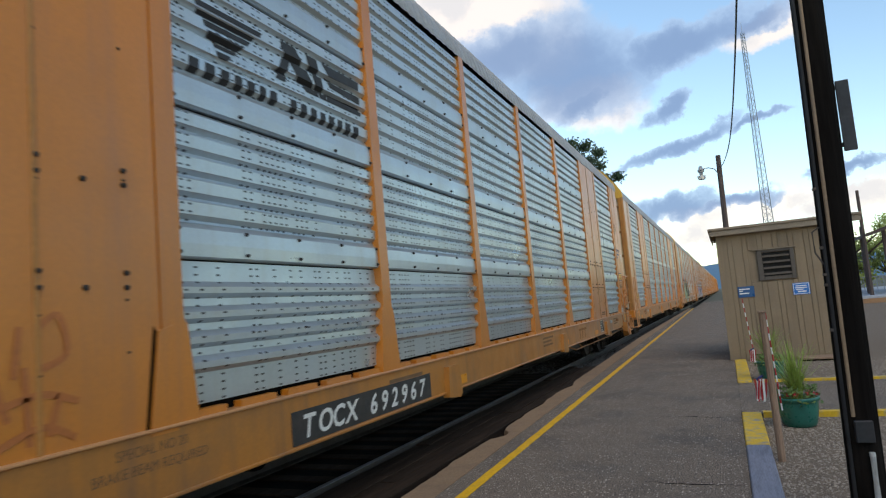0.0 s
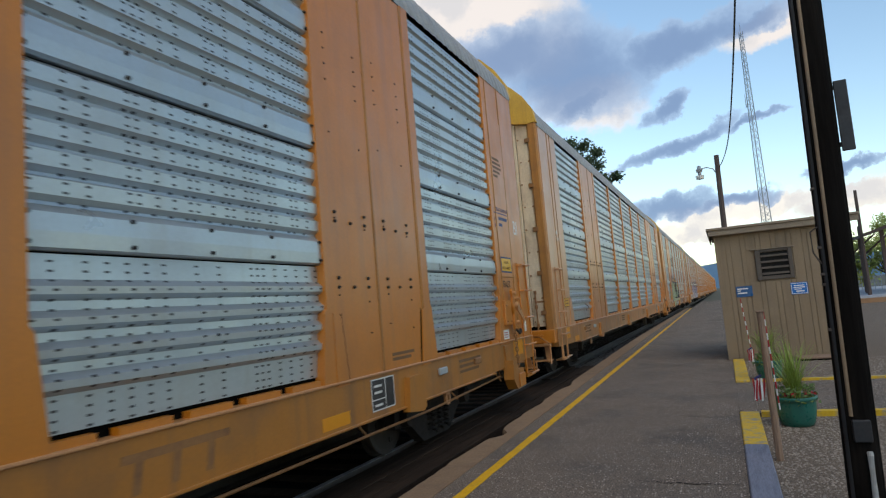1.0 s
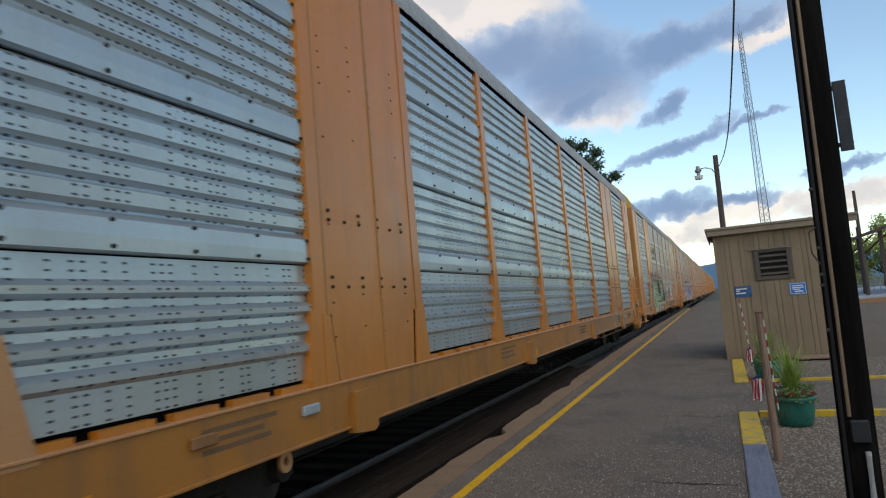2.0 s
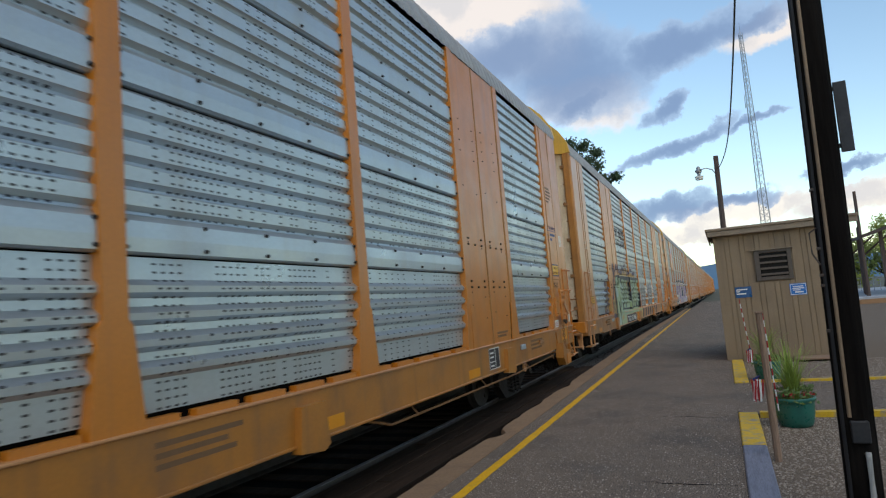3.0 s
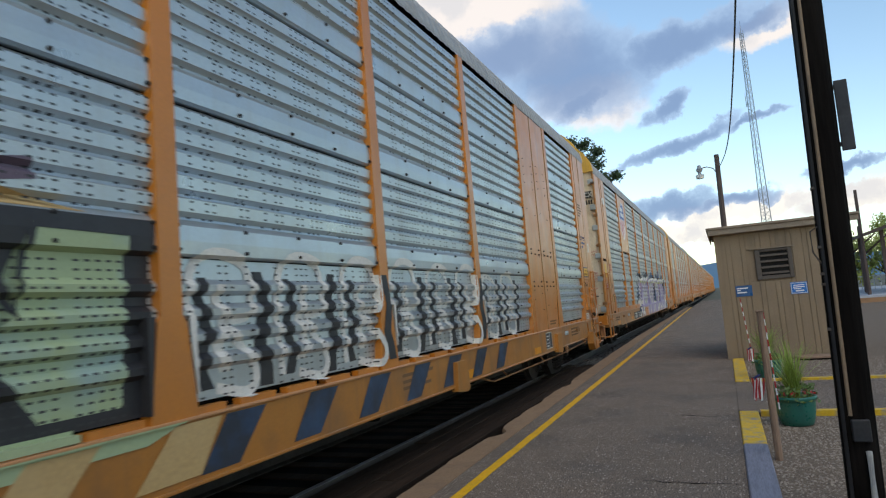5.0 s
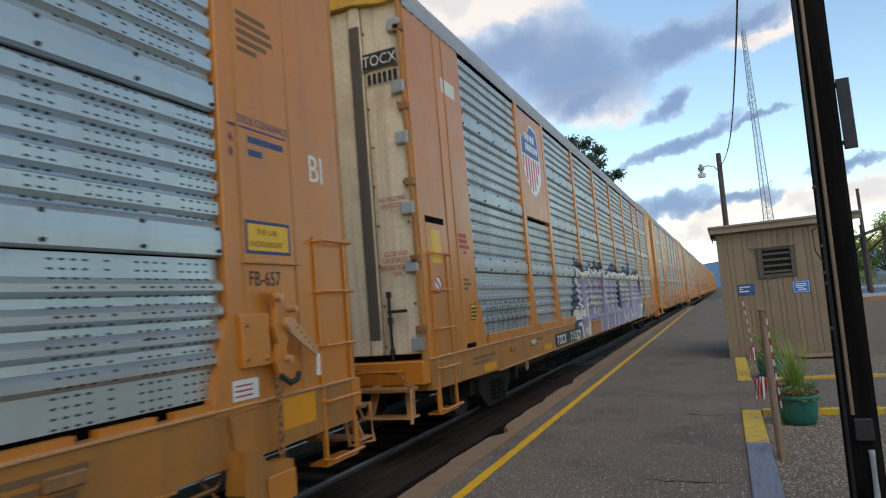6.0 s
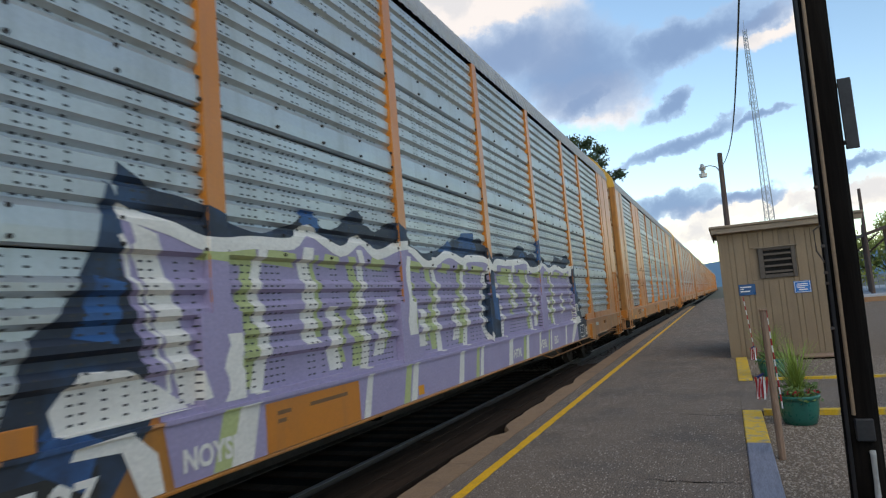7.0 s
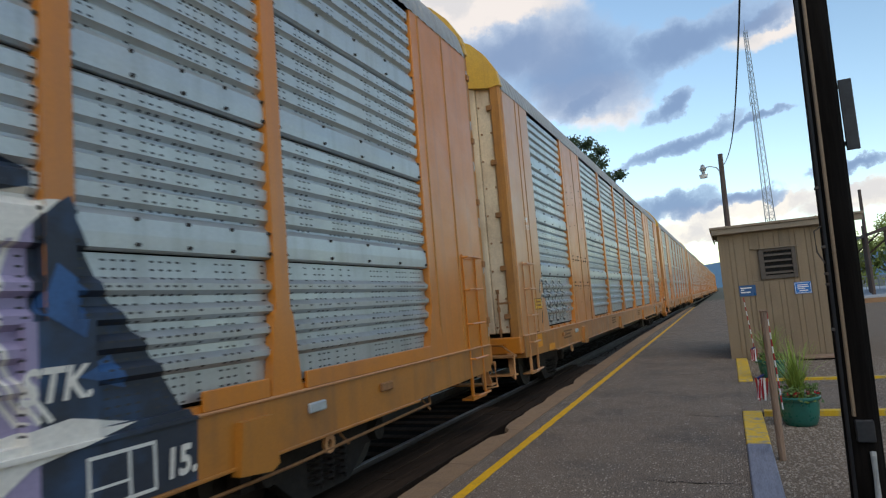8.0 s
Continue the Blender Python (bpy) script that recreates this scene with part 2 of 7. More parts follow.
YELLOW_LINE = material("yellow_road_paint", (0.86, 0.43, 0.004), 0.7, spots=(0.34, 0.21, 0.03), spot_scale=5.0, spot_amount=0.4, grain=0.25, grain_scale=80, bump=0.25)
YELLOW_KERB = material("chipped_yellow_kerb_paint", (0.70, 0.43, 0.02), 0.7, spots=(0.26, 0.25, 0.24), spot_scale=9, spot_amount=0.95, grain=0.1, bump=0.25)
GREY_KERB = material("painted_grey_timber", (0.21, 0.215, 0.27), 0.75, spots=(0.10, 0.10, 0.12), spot_scale=3, spot_amount=0.6, grain=0.2, grain_scale=25, stretch=(6, 0.6, 6), bump=0.3)
GRAVEL = material("brown_gravel", (0.20, 0.15, 0.11), 0.9, spec=0.2, sharp=0.1, spots=(0.10, 0.072, 0.052), spot_scale=34, spot_amount=0.8, grain=0.5, grain_scale=110, bump=0.6)
STONE = material("gravel_stone", (0.30, 0.245, 0.195), 0.9, grain=0.2, island=0.55, bump=0.1)
# near-black because the shade under the train is put into the colour
SHADED_BALLAST = material("shaded_track_ballast", (0.009, 0.0075, 0.0065), 0.95, spec=0.05, spots=(0.007, 0.006, 0.006), spot_scale=12, spot_amount=0.7, grain=0.5, grain_scale=45, bump=0.9)
BALLAST_STONE = material("ballast_stone", (0.10, 0.095, 0.09), 0.9, grain=0.2, island=0.6, bump=0.1)
TIMBER_DARK = material("creosoted_plank", (0.032, 0.020, 0.013), 0.9, spec=0.12, spots=(0.085, 0.052, 0.034), spot_scale=2.0, spot_amount=0.6, grain=0.35, grain_scale=22, stretch=(5, 0.4, 5), bump=0.4, island=0.3)
RAIL_STEEL = material("rail_steel", (0.10, 0.085, 0.075), 0.6, 0.6, spots=(0.08, 0.045, 0.03), spot_scale=4)
RAIL_TOP = material("polished_rail_head", (0.34, 0.34, 0.35), 0.4, 0.5, grain=0.05)
GROUND_MAT = material("dry_earth_and_grass", (0.09, 0.085, 0.06), 0.95, spots=(0.05, 0.065, 0.03), spot_scale=0.05, spot_amount=0.8, grain=0.3, grain_scale=3, bump=0.3)
SHED_PAINT = material("tan_board_paint", (0.27, 0.195, 0.122), 0.75, spots=(0.17, 0.125, 0.085), spot_scale=1.2, spot_amount=0.5, grain=0.08, streaks=(0.15, 0.11, 0.075), streak_amount=0.4, bump=0.1, island=0.06)
SHED_TRIM = material("tan_roof_trim", (0.27, 0.21, 0.15), 0.7, spots=(0.17, 0.13, 0.09), spot_scale=3, spot_amount=0.5, bump=0.1)
VENT_DARK = material("dark_vent_void", (0.012, 0.011, 0.010), 0.9, bump=0)
VENT_SLAT = material("weathered_vent_slat", (0.10, 0.08, 0.065), 0.7, spots=(0.09, 0.07, 0.055), spot_scale=6)
SIGN_BLUE = material("blue_enamel_sign", (0.012, 0.085, 0.24), 0.35, grain=0.04, bump=0)
SIGN_BLUE2 = material("bright_blue_enamel_sign", (0.01, 0.16, 0.52), 0.35, grain=0.04, bump=0)
WHITE = material("white_paint", (0.78, 0.78, 0.76), 0.5, grain=0.04, spots=(0.6, 0.6, 0.58), bump=0.02)
POLE_WOOD = material("tarred_pole_wood", (0.006, 0.0048, 0.004), 0.85, spec=0.08, spots=(0.018, 0.014, 0.011), spot_scale=3, spot_amount=0.6, grain=0.35, grain_scale=18, stretch=(4, 4, 0.25), bump=0.4)
FAR_POLE = material("brown_pole_wood", (0.07, 0.05, 0.045), 0.8, grain=0.3, grain_scale=10, stretch=(4, 4, 0.3))
CONDUIT_TAN = material("tan_painted_conduit", (0.27, 0.185, 0.115), 0.6, spots=(0.17, 0.12, 0.08), spot_scale=4)
CONDUIT_GREY = material("grey_plastic_conduit", (0.38, 0.38, 0.37), 0.55, spots=(0.25, 0.25, 0.24), spot_scale=5)
SIGN_BACK = material("dark_sign_back", (0.03, 0.032, 0.036), 0.55, 0.3, spots=(0.06, 0.05, 0.05), spot_scale=5)
POT_GREEN = material("green_glazed_pot", (0.02, 0.15, 0.115), 0.32, spots=(0.02, 0.07, 0.06), spot_scale=7, spot_amount=0.5, grain=0.05, bump=0.03)
SOIL = material("potting_soil", (0.03, 0.02, 0.015), 0.95, grain=0.5, bump=0.6)
GRASS_BLADE = material("spiky_grass_leaf", (0.30, 0.40, 0.08), 0.5, grain=0.2, island=0.35, bump=0)
LEAF = material("flower_foliage", (0.10, 0.17, 0.03), 0.55, grain=0.2, island=0.4, bump=0)
PETAL_RED = material("red_petal", (0.42, 0.012, 0.02), 0.5, island=0.3, bump=0)
FLAG_RED = material("flag_red_cloth", (0.42, 0.03, 0.035), 0.8, bump=0.05)
FLAG_BLUE = material("flag_blue_cloth", (0.03, 0.04, 0.16), 0.8, bump=0.05)
STAKE_WOOD = material("weathered_stake", (0.31, 0.20, 0.135), 0.8, spots=(0.15, 0.10, 0.08), spot_scale=4, grain=0.3, grain_scale=20, stretch=(4, 4, 0.3), bump=0.3)
TREE_LEAF = material("dark_tree_leaf", (0.022, 0.045, 0.014), 0.6, island=0.5, bump=0)
TREE_LEAF_BRIGHT = material("light_green_tree_leaf", (0.22, 0.27, 0.06), 0.6, island=0.45, bump=0)
BARK = material("bark", (0.07, 0.05, 0.04), 0.9, grain=0.4, grain_scale=8, bump=0.5)
HILL = material("hazy_blue_wooded_hill", (0.10, 0.20, 0.30), 1.0, spots=(0.08, 0.17, 0.27), spot_scale=0.01, spot_amount=0.6, grain=0.05, grain_scale=0.05, bump=0)
CONCRETE = material("pale_concrete", (0.34, 0.37, 0.42), 0.8, spots=(0.24, 0.26, 0.30), spot_scale=0.8, spot_amount=0.6, grain=0.1)
BRICK_EDGE = material("tan_brick_face", (0.30, 0.17, 0.09), 0.85, spots=(0.2, 0.11, 0.06), spot_scale=3, spot_amount=0.6)
MAST = material("galvanised_mast_steel", (0.25, 0.29, 0.34), 0.5, 0.3, grain=0.1, bump=0)
LAMP_METAL = material("grey_lamp_housing", (0.30, 0.31, 0.33), 0.5, 0.4)
LAMP_GLASS = material("frosted_lamp_glass", (0.62, 0.62, 0.60), 0.3)
CABLE = material("black_cable", (0.012, 0.012, 0.014), 0.6, bump=0)
INK_BLACK = material("black_stencil_paint", (0.02, 0.02, 0.022), 0.6, bump=0)
INK_BLUE = material("blue_stencil_paint", (0.04, 0.06, 0.16), 0.6, bump=0)
INK_RED = material("red_stencil_paint", (0.42, 0.06, 0.05), 0.6, bump=0)
INK_WHITE = material("white_stencil_paint", (0.66, 0.66, 0.62), 0.6, grain=0.1, bump=0)
INK_BROWN = material("faded_brown_stencil", (0.17, 0.09, 0.04), 0.7, bump=0)
BLACK_PLATE = material("black_painted_plate", (0.022, 0.022, 0.022), 0.55, spots=(0.06, 0.045, 0.035), spot_scale=5, bump=0.02)
STICKER_YELLOW = material("yellow_sticker", (0.72, 0.40, 0.012), 0.4, bump=0)
REFLECTOR = material("orange_reflector_tape", (0.72, 0.28, 0.01), 0.35, grain=0.03, bump=0)
SPRAY_GREEN = material("pale_green_spray_paint", (0.36, 0.44, 0.25), 0.55, spots=(0.30, 0.42, 0.42), spot_scale=1.6, spot_amount=0.9, grain=0.06, bump=0, perforated=True)
SPRAY_AQUA = material("pale_blue_spray_paint", (0.40, 0.50, 0.46), 0.55, spots=(0.36, 0.44, 0.25), spot_scale=3.0, spot_amount=0.9, bump=0, perforated=True)
SPRAY_BLACK = material("black_spray_paint", (0.025, 0.025, 0.028), 0.5, bump=0, perforated=True)
SPRAY_PURPLE = material("dusky_purple_spray_paint", (0.13, 0.095, 0.13), 0.6, spots=(0.10, 0.08, 0.10), bump=0, perforated=True)
SPRAY_LILAC = material("lilac_spray_paint", (0.32, 0.275, 0.42), 0.55, spots=(0.26, 0.225, 0.36), spot_scale=1.5, spot_amount=0.6, bump=0, perforated=True)
SPRAY_WHITE = material("white_spray_paint", (0.72, 0.69, 0.63), 0.55, spots=(0.5, 0.47, 0.42), spot_scale=2, bump=0, perforated=True)
SPRAY_LIME = material("lime_spray_paint", (0.42, 0.46, 0.20), 0.55, spots=(0.33, 0.38, 0.2), spot_scale=2, bump=0, perforated=True)
SPRAY_BLUE = material("blue_spray_paint", (0.03, 0.10, 0.25), 0.55, spots=(0.02, 0.03, 0.06), spot_scale=2.2, spot_amount=0.9, bump=0, perforated=True)
SPRAY_NIGHT = material("blue_black_spray_paint", (0.02, 0.028, 0.045), 0.55, spots=(0.03, 0.08, 0.17), spot_scale=2.2, spot_amount=0.8, bump=0, perforated=True)
SPRAY_TAN = material("tan_spray_paint", (0.50, 0.33, 0.14), 0.6, spots=(0.56, 0.4, 0.2), bump=0, perforated=True)
SHIELD_BLUE = material("shield_blue_paint", (0.03, 0.08, 0.32), 0.45, bump=0)
SHIELD_RED = material("shield_red_paint", (0.50, 0.03, 0.06), 0.45, bump=0)


# ---------------------------------------------------------------- mesh helpers
def mesh_of(name, bm, mat):
    me = bpy.data.meshes.new(name)
    bm.to_mesh(me)
    bm.free()
    me.materials.append(mat)
    return me


def part(name, bm, mat, parent=None, label="", smooth=False):
    me = mesh_of(name, bm, mat)
    if smooth:
        for p in me.polygons:
            p.use_smooth = True
    ob = new(name, me)
    ob.parent = parent
    if label:
        tagged(ob, label)
    return ob


def thing(name, label, category, group="", at=None):
    ob = new(name)
    ob.empty_display_size = 0.2
    if at is not None:
        ob.matrix_world = at
    return tagged(ob, label, category, group)


def box(bm, x0, x1, y0, y1, z0, z1):
    vs = [bm.verts.new((x, y, z)) for x in (x0, x1) for y in (y0, y1) for z in (z0, z1)]
    for f in ((0, 1, 3, 2), (4, 6, 7, 5), (0, 4, 5, 1), (2, 3, 7, 6), (0, 2, 6, 4), (1, 5, 7, 3)):
        bm.faces.new([vs[i] for i in f])
    return vs


def bevel_all(bm, w, seg=1):
    bmesh.ops.recalc_face_normals(bm, faces=bm.faces[:])
    bmesh.ops.bevel(bm, geom=bm.edges[:], offset=w, segments=seg, affect="EDGES", profile=0.6)


def bbox(x0, x1, y0, y1, z0, z1, bev=0.0):
    bm = bmesh.new()
    box(bm, x0, x1, y0, y1, z0, z1)
    if bev:
        bevel_all(bm, bev)
    else:
        bmesh.ops.recalc_face_normals(bm, faces=bm.faces[:])
    return bm


def rod(bm, a, b, r0, r1=None, n=8, caps=True):
    a, b = Vector(a), Vector(b)
    r1 = r0 if r1 is None else r1
    q = (b - a).to_track_quat("Z", "Y")
    rings = []
    for p, r in ((a, r0), (b, r1)):
        rings.append([bm.verts.new(p + q @ Vector((r * math.cos(2 * math.pi * i / n), r * math.sin(2 * math.pi * i / n), 0))) for i in range(n)])
    for i in range(n):
        bm.faces.new((rings[0][i], rings[0][(i + 1) % n], rings[1][(i + 1) % n], rings[1][i]))
    if caps:
        bm.faces.new(rings[0][::-1]); bm.faces.new(rings[1])


def tube(bm, pts, r, n=6):
    """A bent round bar through the points."""
    pts = [Vector(p) for p in pts]
    rings = []
    for i, p in enumerate(pts):
        d = (pts[min(i + 1, len(pts) - 1)] - pts[max(i - 1, 0)]).normalized()
        q = d.to_track_quat("Z", "Y")
        rings.append([bm.verts.new(p + q @ Vector((r * math.cos(2 * math.pi * k / n), r * math.sin(2 * math.pi * k / n), 0))) for k in range(n)])
    for a, b in zip(rings, rings[1:]):
        for k in range(n):
            bm.faces.new((a[k], a[(k + 1) % n], b[(k + 1) % n], b[k]))
    bm.faces.new(rings[0][::-1]); bm.faces.new(rings[-1])


def prism_yz(pts, x0, x1):
    """A polygon in the y-z plane pulled from x0 to x1."""
    bm = bmesh.new()
    a = [bm.verts.new((x0, y, z)) for y, z in pts]
    b = [bm.verts.new((x1, y, z)) for y, z in pts]
    bm.faces.new(a); bm.faces.new(b)
    for i in range(len(pts)):
        j = (i + 1) % len(pts)
        bm.faces.new((a[i], a[j], b[j], b[i]))
    bmesh.ops.recalc_face_normals(bm, faces=bm.faces[:])
    return bm


def lathe(profile, n=28):
    bm = bmesh.new()
    rings = [[bm.verts.new((r * math.cos(2 * math.pi * i / n), r * math.sin(2 * math.pi * i / n), z)) for i in range(n)] for r, z in profile]
    for a, b in zip(rings, rings[1:]):
        for i in range(n):
            bm.faces.new((a[i], a[(i + 1) % n], b[(i + 1) % n], b[i]))
    bm.faces.new(rings[0][::-1])
    return bm


def lettering(text, size, mat, parent, m, name="lettering", align="LEFT", squeeze=1.0, label="", thick=0.0):
    """Words in the built-in font as a thin mesh; m takes the text's plane into the parent's space."""
    cu = bpy.data.curves.new(name, "FONT")
    cu.body, cu.size, cu.align_x, cu.extrude, cu.resolution_u = text, size, align, 0.001, 3
    cu.offset = thick
    tmp = bpy.data.objects.new(name, cu)
    scene.collection.objects.link(tmp)
    me = bpy.data.meshes.new_from_object(tmp.evaluated_get(bpy.context.evaluated_depsgraph_get()))
    bpy.data.objects.remove(tmp)
    bpy.data.curves.remove(cu)
    me.transform(m @ Matrix.Diagonal((squeeze, 1, 1, 1)))
    me.materials.clear()
    me.materials.append(mat)
    ob = new(name, me)
    ob.parent = parent
    if label:
        tagged(ob, label)
    return ob


# ---------------------------------------------------------------- ground, platform, track
TRACK_X, RAIL_Z = -4.65, -0.025
PLATFORM_END = 62.0


def line_x(y):
    """The painted line runs slightly askew to the track."""
    return -2.23 - 0.0096 * y


def inner_x(y):
    return -2.44 - 0.0155 * min(y, 26.0) - 0.006 * max(0.0, y - 26.0)


def edge_x(y):
    return -2.745 - 0.0175 * min(y, 26.0) - 0.003 * max(0.0, y - 26.0)


def structure(ob, label):
    return tagged(ob, label, kind="structure")


def ribbon(name, ys, left, right, z, mat, label, depth=0.0):
    """A strip along the track between two edges given as functions of y."""
    bm = bmesh.new()
    rows = [[bm.verts.new((f(y), y, z)) for f in (left, right)] for y in ys]
    if depth:
        low = [[bm.verts.new((f(y), y, z - depth)) for f in (left, right)] for y in ys]
    for i in range(len(ys) - 1):
        bm.faces.new((rows[i][0], rows[i][1], rows[i + 1][1], rows[i + 1][0]))
        if depth:
            for k in (0, 1):
                bm.faces.new((rows[i][k], rows[i + 1][k], low[i + 1][k], low[i][k]))
    if depth:
        for i in (0, -1):
            bm.faces.new((rows[i][0], rows[i][1], low[i][1], low[i][0]))
    bmesh.ops.recalc_face_normals(bm, faces=bm.faces[:])
    return structure(part(name, bm, mat), label)


def steps(a, b, d):
    n = max(1, round((b - a) / d))
    return [a + (b - a) * i / n for i in range(n + 1)]


def build_ground():
    bm = bmesh.new()
    q = [bm.verts.new(v) for v in ((-4000, -4000, -0.30), (4000, -4000, -0.30), (4000, 4000, -0.30), (-4000, 4000, -0.30))]
    bm.faces.new(q)
    structure(part("ground", bm, GROUND_MAT), "flat dry earth and grass reaching the hills")
    # asphalt platform with its rear kerb line at x = 0
    ribbon("platform", steps(-14, PLATFORM_END, 0.5), inner_x, lambda y: 0.0, 0.0, ASPHALT, "worn dark asphalt station platform", 0.28)
    ribbon("platform_line", steps(-14, PLATFORM_END - 0.6, 0.12), lambda y: line_x(y) - 0.052 + 0.010 * noise.noise((y * 3.1, 0, 0)),
           lambda y: line_x(y) + 0.052 + 0.010 * noise.noise((y * 3.1, 9, 0)), 0.004, YELLOW_LINE, "hand-painted yellow safety line on the asphalt")
    # side path between the flower beds
    ribbon("side_path", [9.05, 11.88], lambda y: 0.004, lambda y: 14.0, -0.006, ASPHALT, "asphalt path leading off the platform", 0.2)
    ribbon("path_line", [8.93, 9.05], lambda y: 0.25, lambda y: 9.0, 0.03, YELLOW_KERB, "yellow painted kerb edging the path", 0.16)
    ribbon("path_line", [11.88, 12.0], lambda y: 0.25, lambda y: 9.0, 0.03, YELLOW_KERB, "yellow painted kerb edging the path", 0.16)
    ribbon("gravel_bed", steps(-14, 8.93, 1.0), lambda y: 0.23, lambda y: 16.0, -0.035, GRAVEL, "brown gravel bed beside the platform", 0.2)
    ribbon("gravel_bed", steps(12.0, 44.8, 1.0), lambda y: 0.23, lambda y: 30.0, -0.035, GRAVEL, "brown gravel yard behind the path", 0.2)
    ribbon("far_road", steps(62.2, 95, 3.0), lambda y: -2.9, lambda y: 26.0, -0.12, ASPHALT, "grey road crossing past the platform end", 0.12)
    # the whole bed carries the under-train shade in its base colour
    ribbon("trackbed", steps(-60, 420, 10), lambda y: -14.0, lambda y: edge_x(y) + 0.02, -0.21, SHADED_BALLAST, "stone ballast of the railway track, under-train shade in its colour", 0.08)


def build_blocking_bank():
    """An earth rise added beyond the track to keep light from under the train."""
    bm = bmesh.new()
    last = None
    for y in steps(-60, 420, 4):
        w = noise.noise((y * 0.2, 2, 0))
        now = [bm.verts.new(p) for p in ((-7.6, y, -0.28), (-8.6, y, 1.3 + 0.3 * w), (-10.5, y, 2.3 + 0.5 * w), (-14, y, 2.6 + 0.3 * w), (-40, y, 2.2))]
        if last:
            for i in range(4):
                bm.faces.new((last[i], last[i + 1], now[i + 1], now[i]))
        last = now
    bmesh.ops.recalc_face_normals(bm, faces=bm.faces[:])
    structure(part("bank", bm, GROUND_MAT), "low earth rise added beyond the track to block light under the train")


def build_sky_blocker():
    """An added, unseen house-like block behind the camera; it shades the train's lower side."""
    s = structure(new("station_house"), "added brown block out of view that shades the train's lower side")
    part("wall", bbox(8.2, 15.0, -28.0, 2.0, -0.2, 3.6, 0.02), BRICK_EDGE, s)
    part("roof", bbox(7.4, 15.6, -28.8, 2.8, 3.62, 3.85, 0.03), FAR_POLE, s, "dark overhanging top of the added block")


def build_kerbs():
    for y0, y1, mat, name, label in ((-13.0, -4.0, GREY_KERB, "kerb", ""), (-3.99, 1.6, GREY_KERB, "kerb", ""), (1.61, 7.19, GREY_KERB, "kerb", ""),
                                     (7.2, 9.02, YELLOW_KERB, "kerb", "y"), (11.9, 15.45, YELLOW_KERB, "kerb", "y")):
        bm = bbox(0.004, 0.226, y0, y1, -0.2, 0.022, 0.012)
        structure(part(name, bm, mat), "chipped yellow painted kerb beside the platform" if label else "grey painted timber kerb beside the platform")


def build_edging():
    """The platform's edging: worn blocks, each with a broken outer side."""
    rng = random.Random(4)
    y, root = -14.0, None
    root = structure(new("platform_edging"), "worn tan stone edging along the platform, broken in places")
    while y < PLATFORM_END - 0.4:
        n = rng.uniform(1.5, 2.3)
        bm = bmesh.new()
        ys = steps(y + 0.004, y + n - 0.004, 0.11 if y < 24 else 0.5)
        top_o, top_i, mid_o, low_o, low_i = [], [], [], [], []
        for v in ys:
            wob = 0.025 * noise.noise((v * 1.7, 3.3, 0)) + 0.016 * noise.noise((v * 6.0, 1.3, 0))
            bite = 0.17 * math.exp(-((v - 7.75) / 0.22) ** 2) + 0.10 * math.exp(-((v - 12.2) / 0.4) ** 2) + 0.05 * math.exp(-((v - 10.0) / 0.3) ** 2)
            xo, xi = edge_x(v) + wob + bite, inner_x(v) - 0.002
            top_o.append(bm.verts.new((xo + 0.025, v, 0.012 + 0.008 * noise.noise((v * 4, 0, 5)))))
            top_i.append(bm.verts.new((xi, v, 0.006)))
            mid_o.append(bm.verts.new((xo, v, -0.025)))
            low_o.append(bm.verts.new((xo + 0.012 * noise.noise((v * 5, 7, 2)), v, -0.27)))
            low_i.append(bm.verts.new((xi, v, -0.27)))
        for i in range(len(ys) - 1):
            for a, b in ((top_i, top_o), (top_o, mid_o), (mid_o, low_o), (low_o, low_i), (low_i, top_i)):
                bm.faces.new((a[i], b[i], b[i + 1], a[i + 1]))
        for i in (0, -1):
            bm.faces.new((top_i[i], top_o[i], mid_o[i], low_o[i], low_i[i]))
        bmesh.ops.recalc_face_normals(bm, faces=bm.faces[:])
        part("edging_block", bm, EDGE_STONE, root)
        y += n


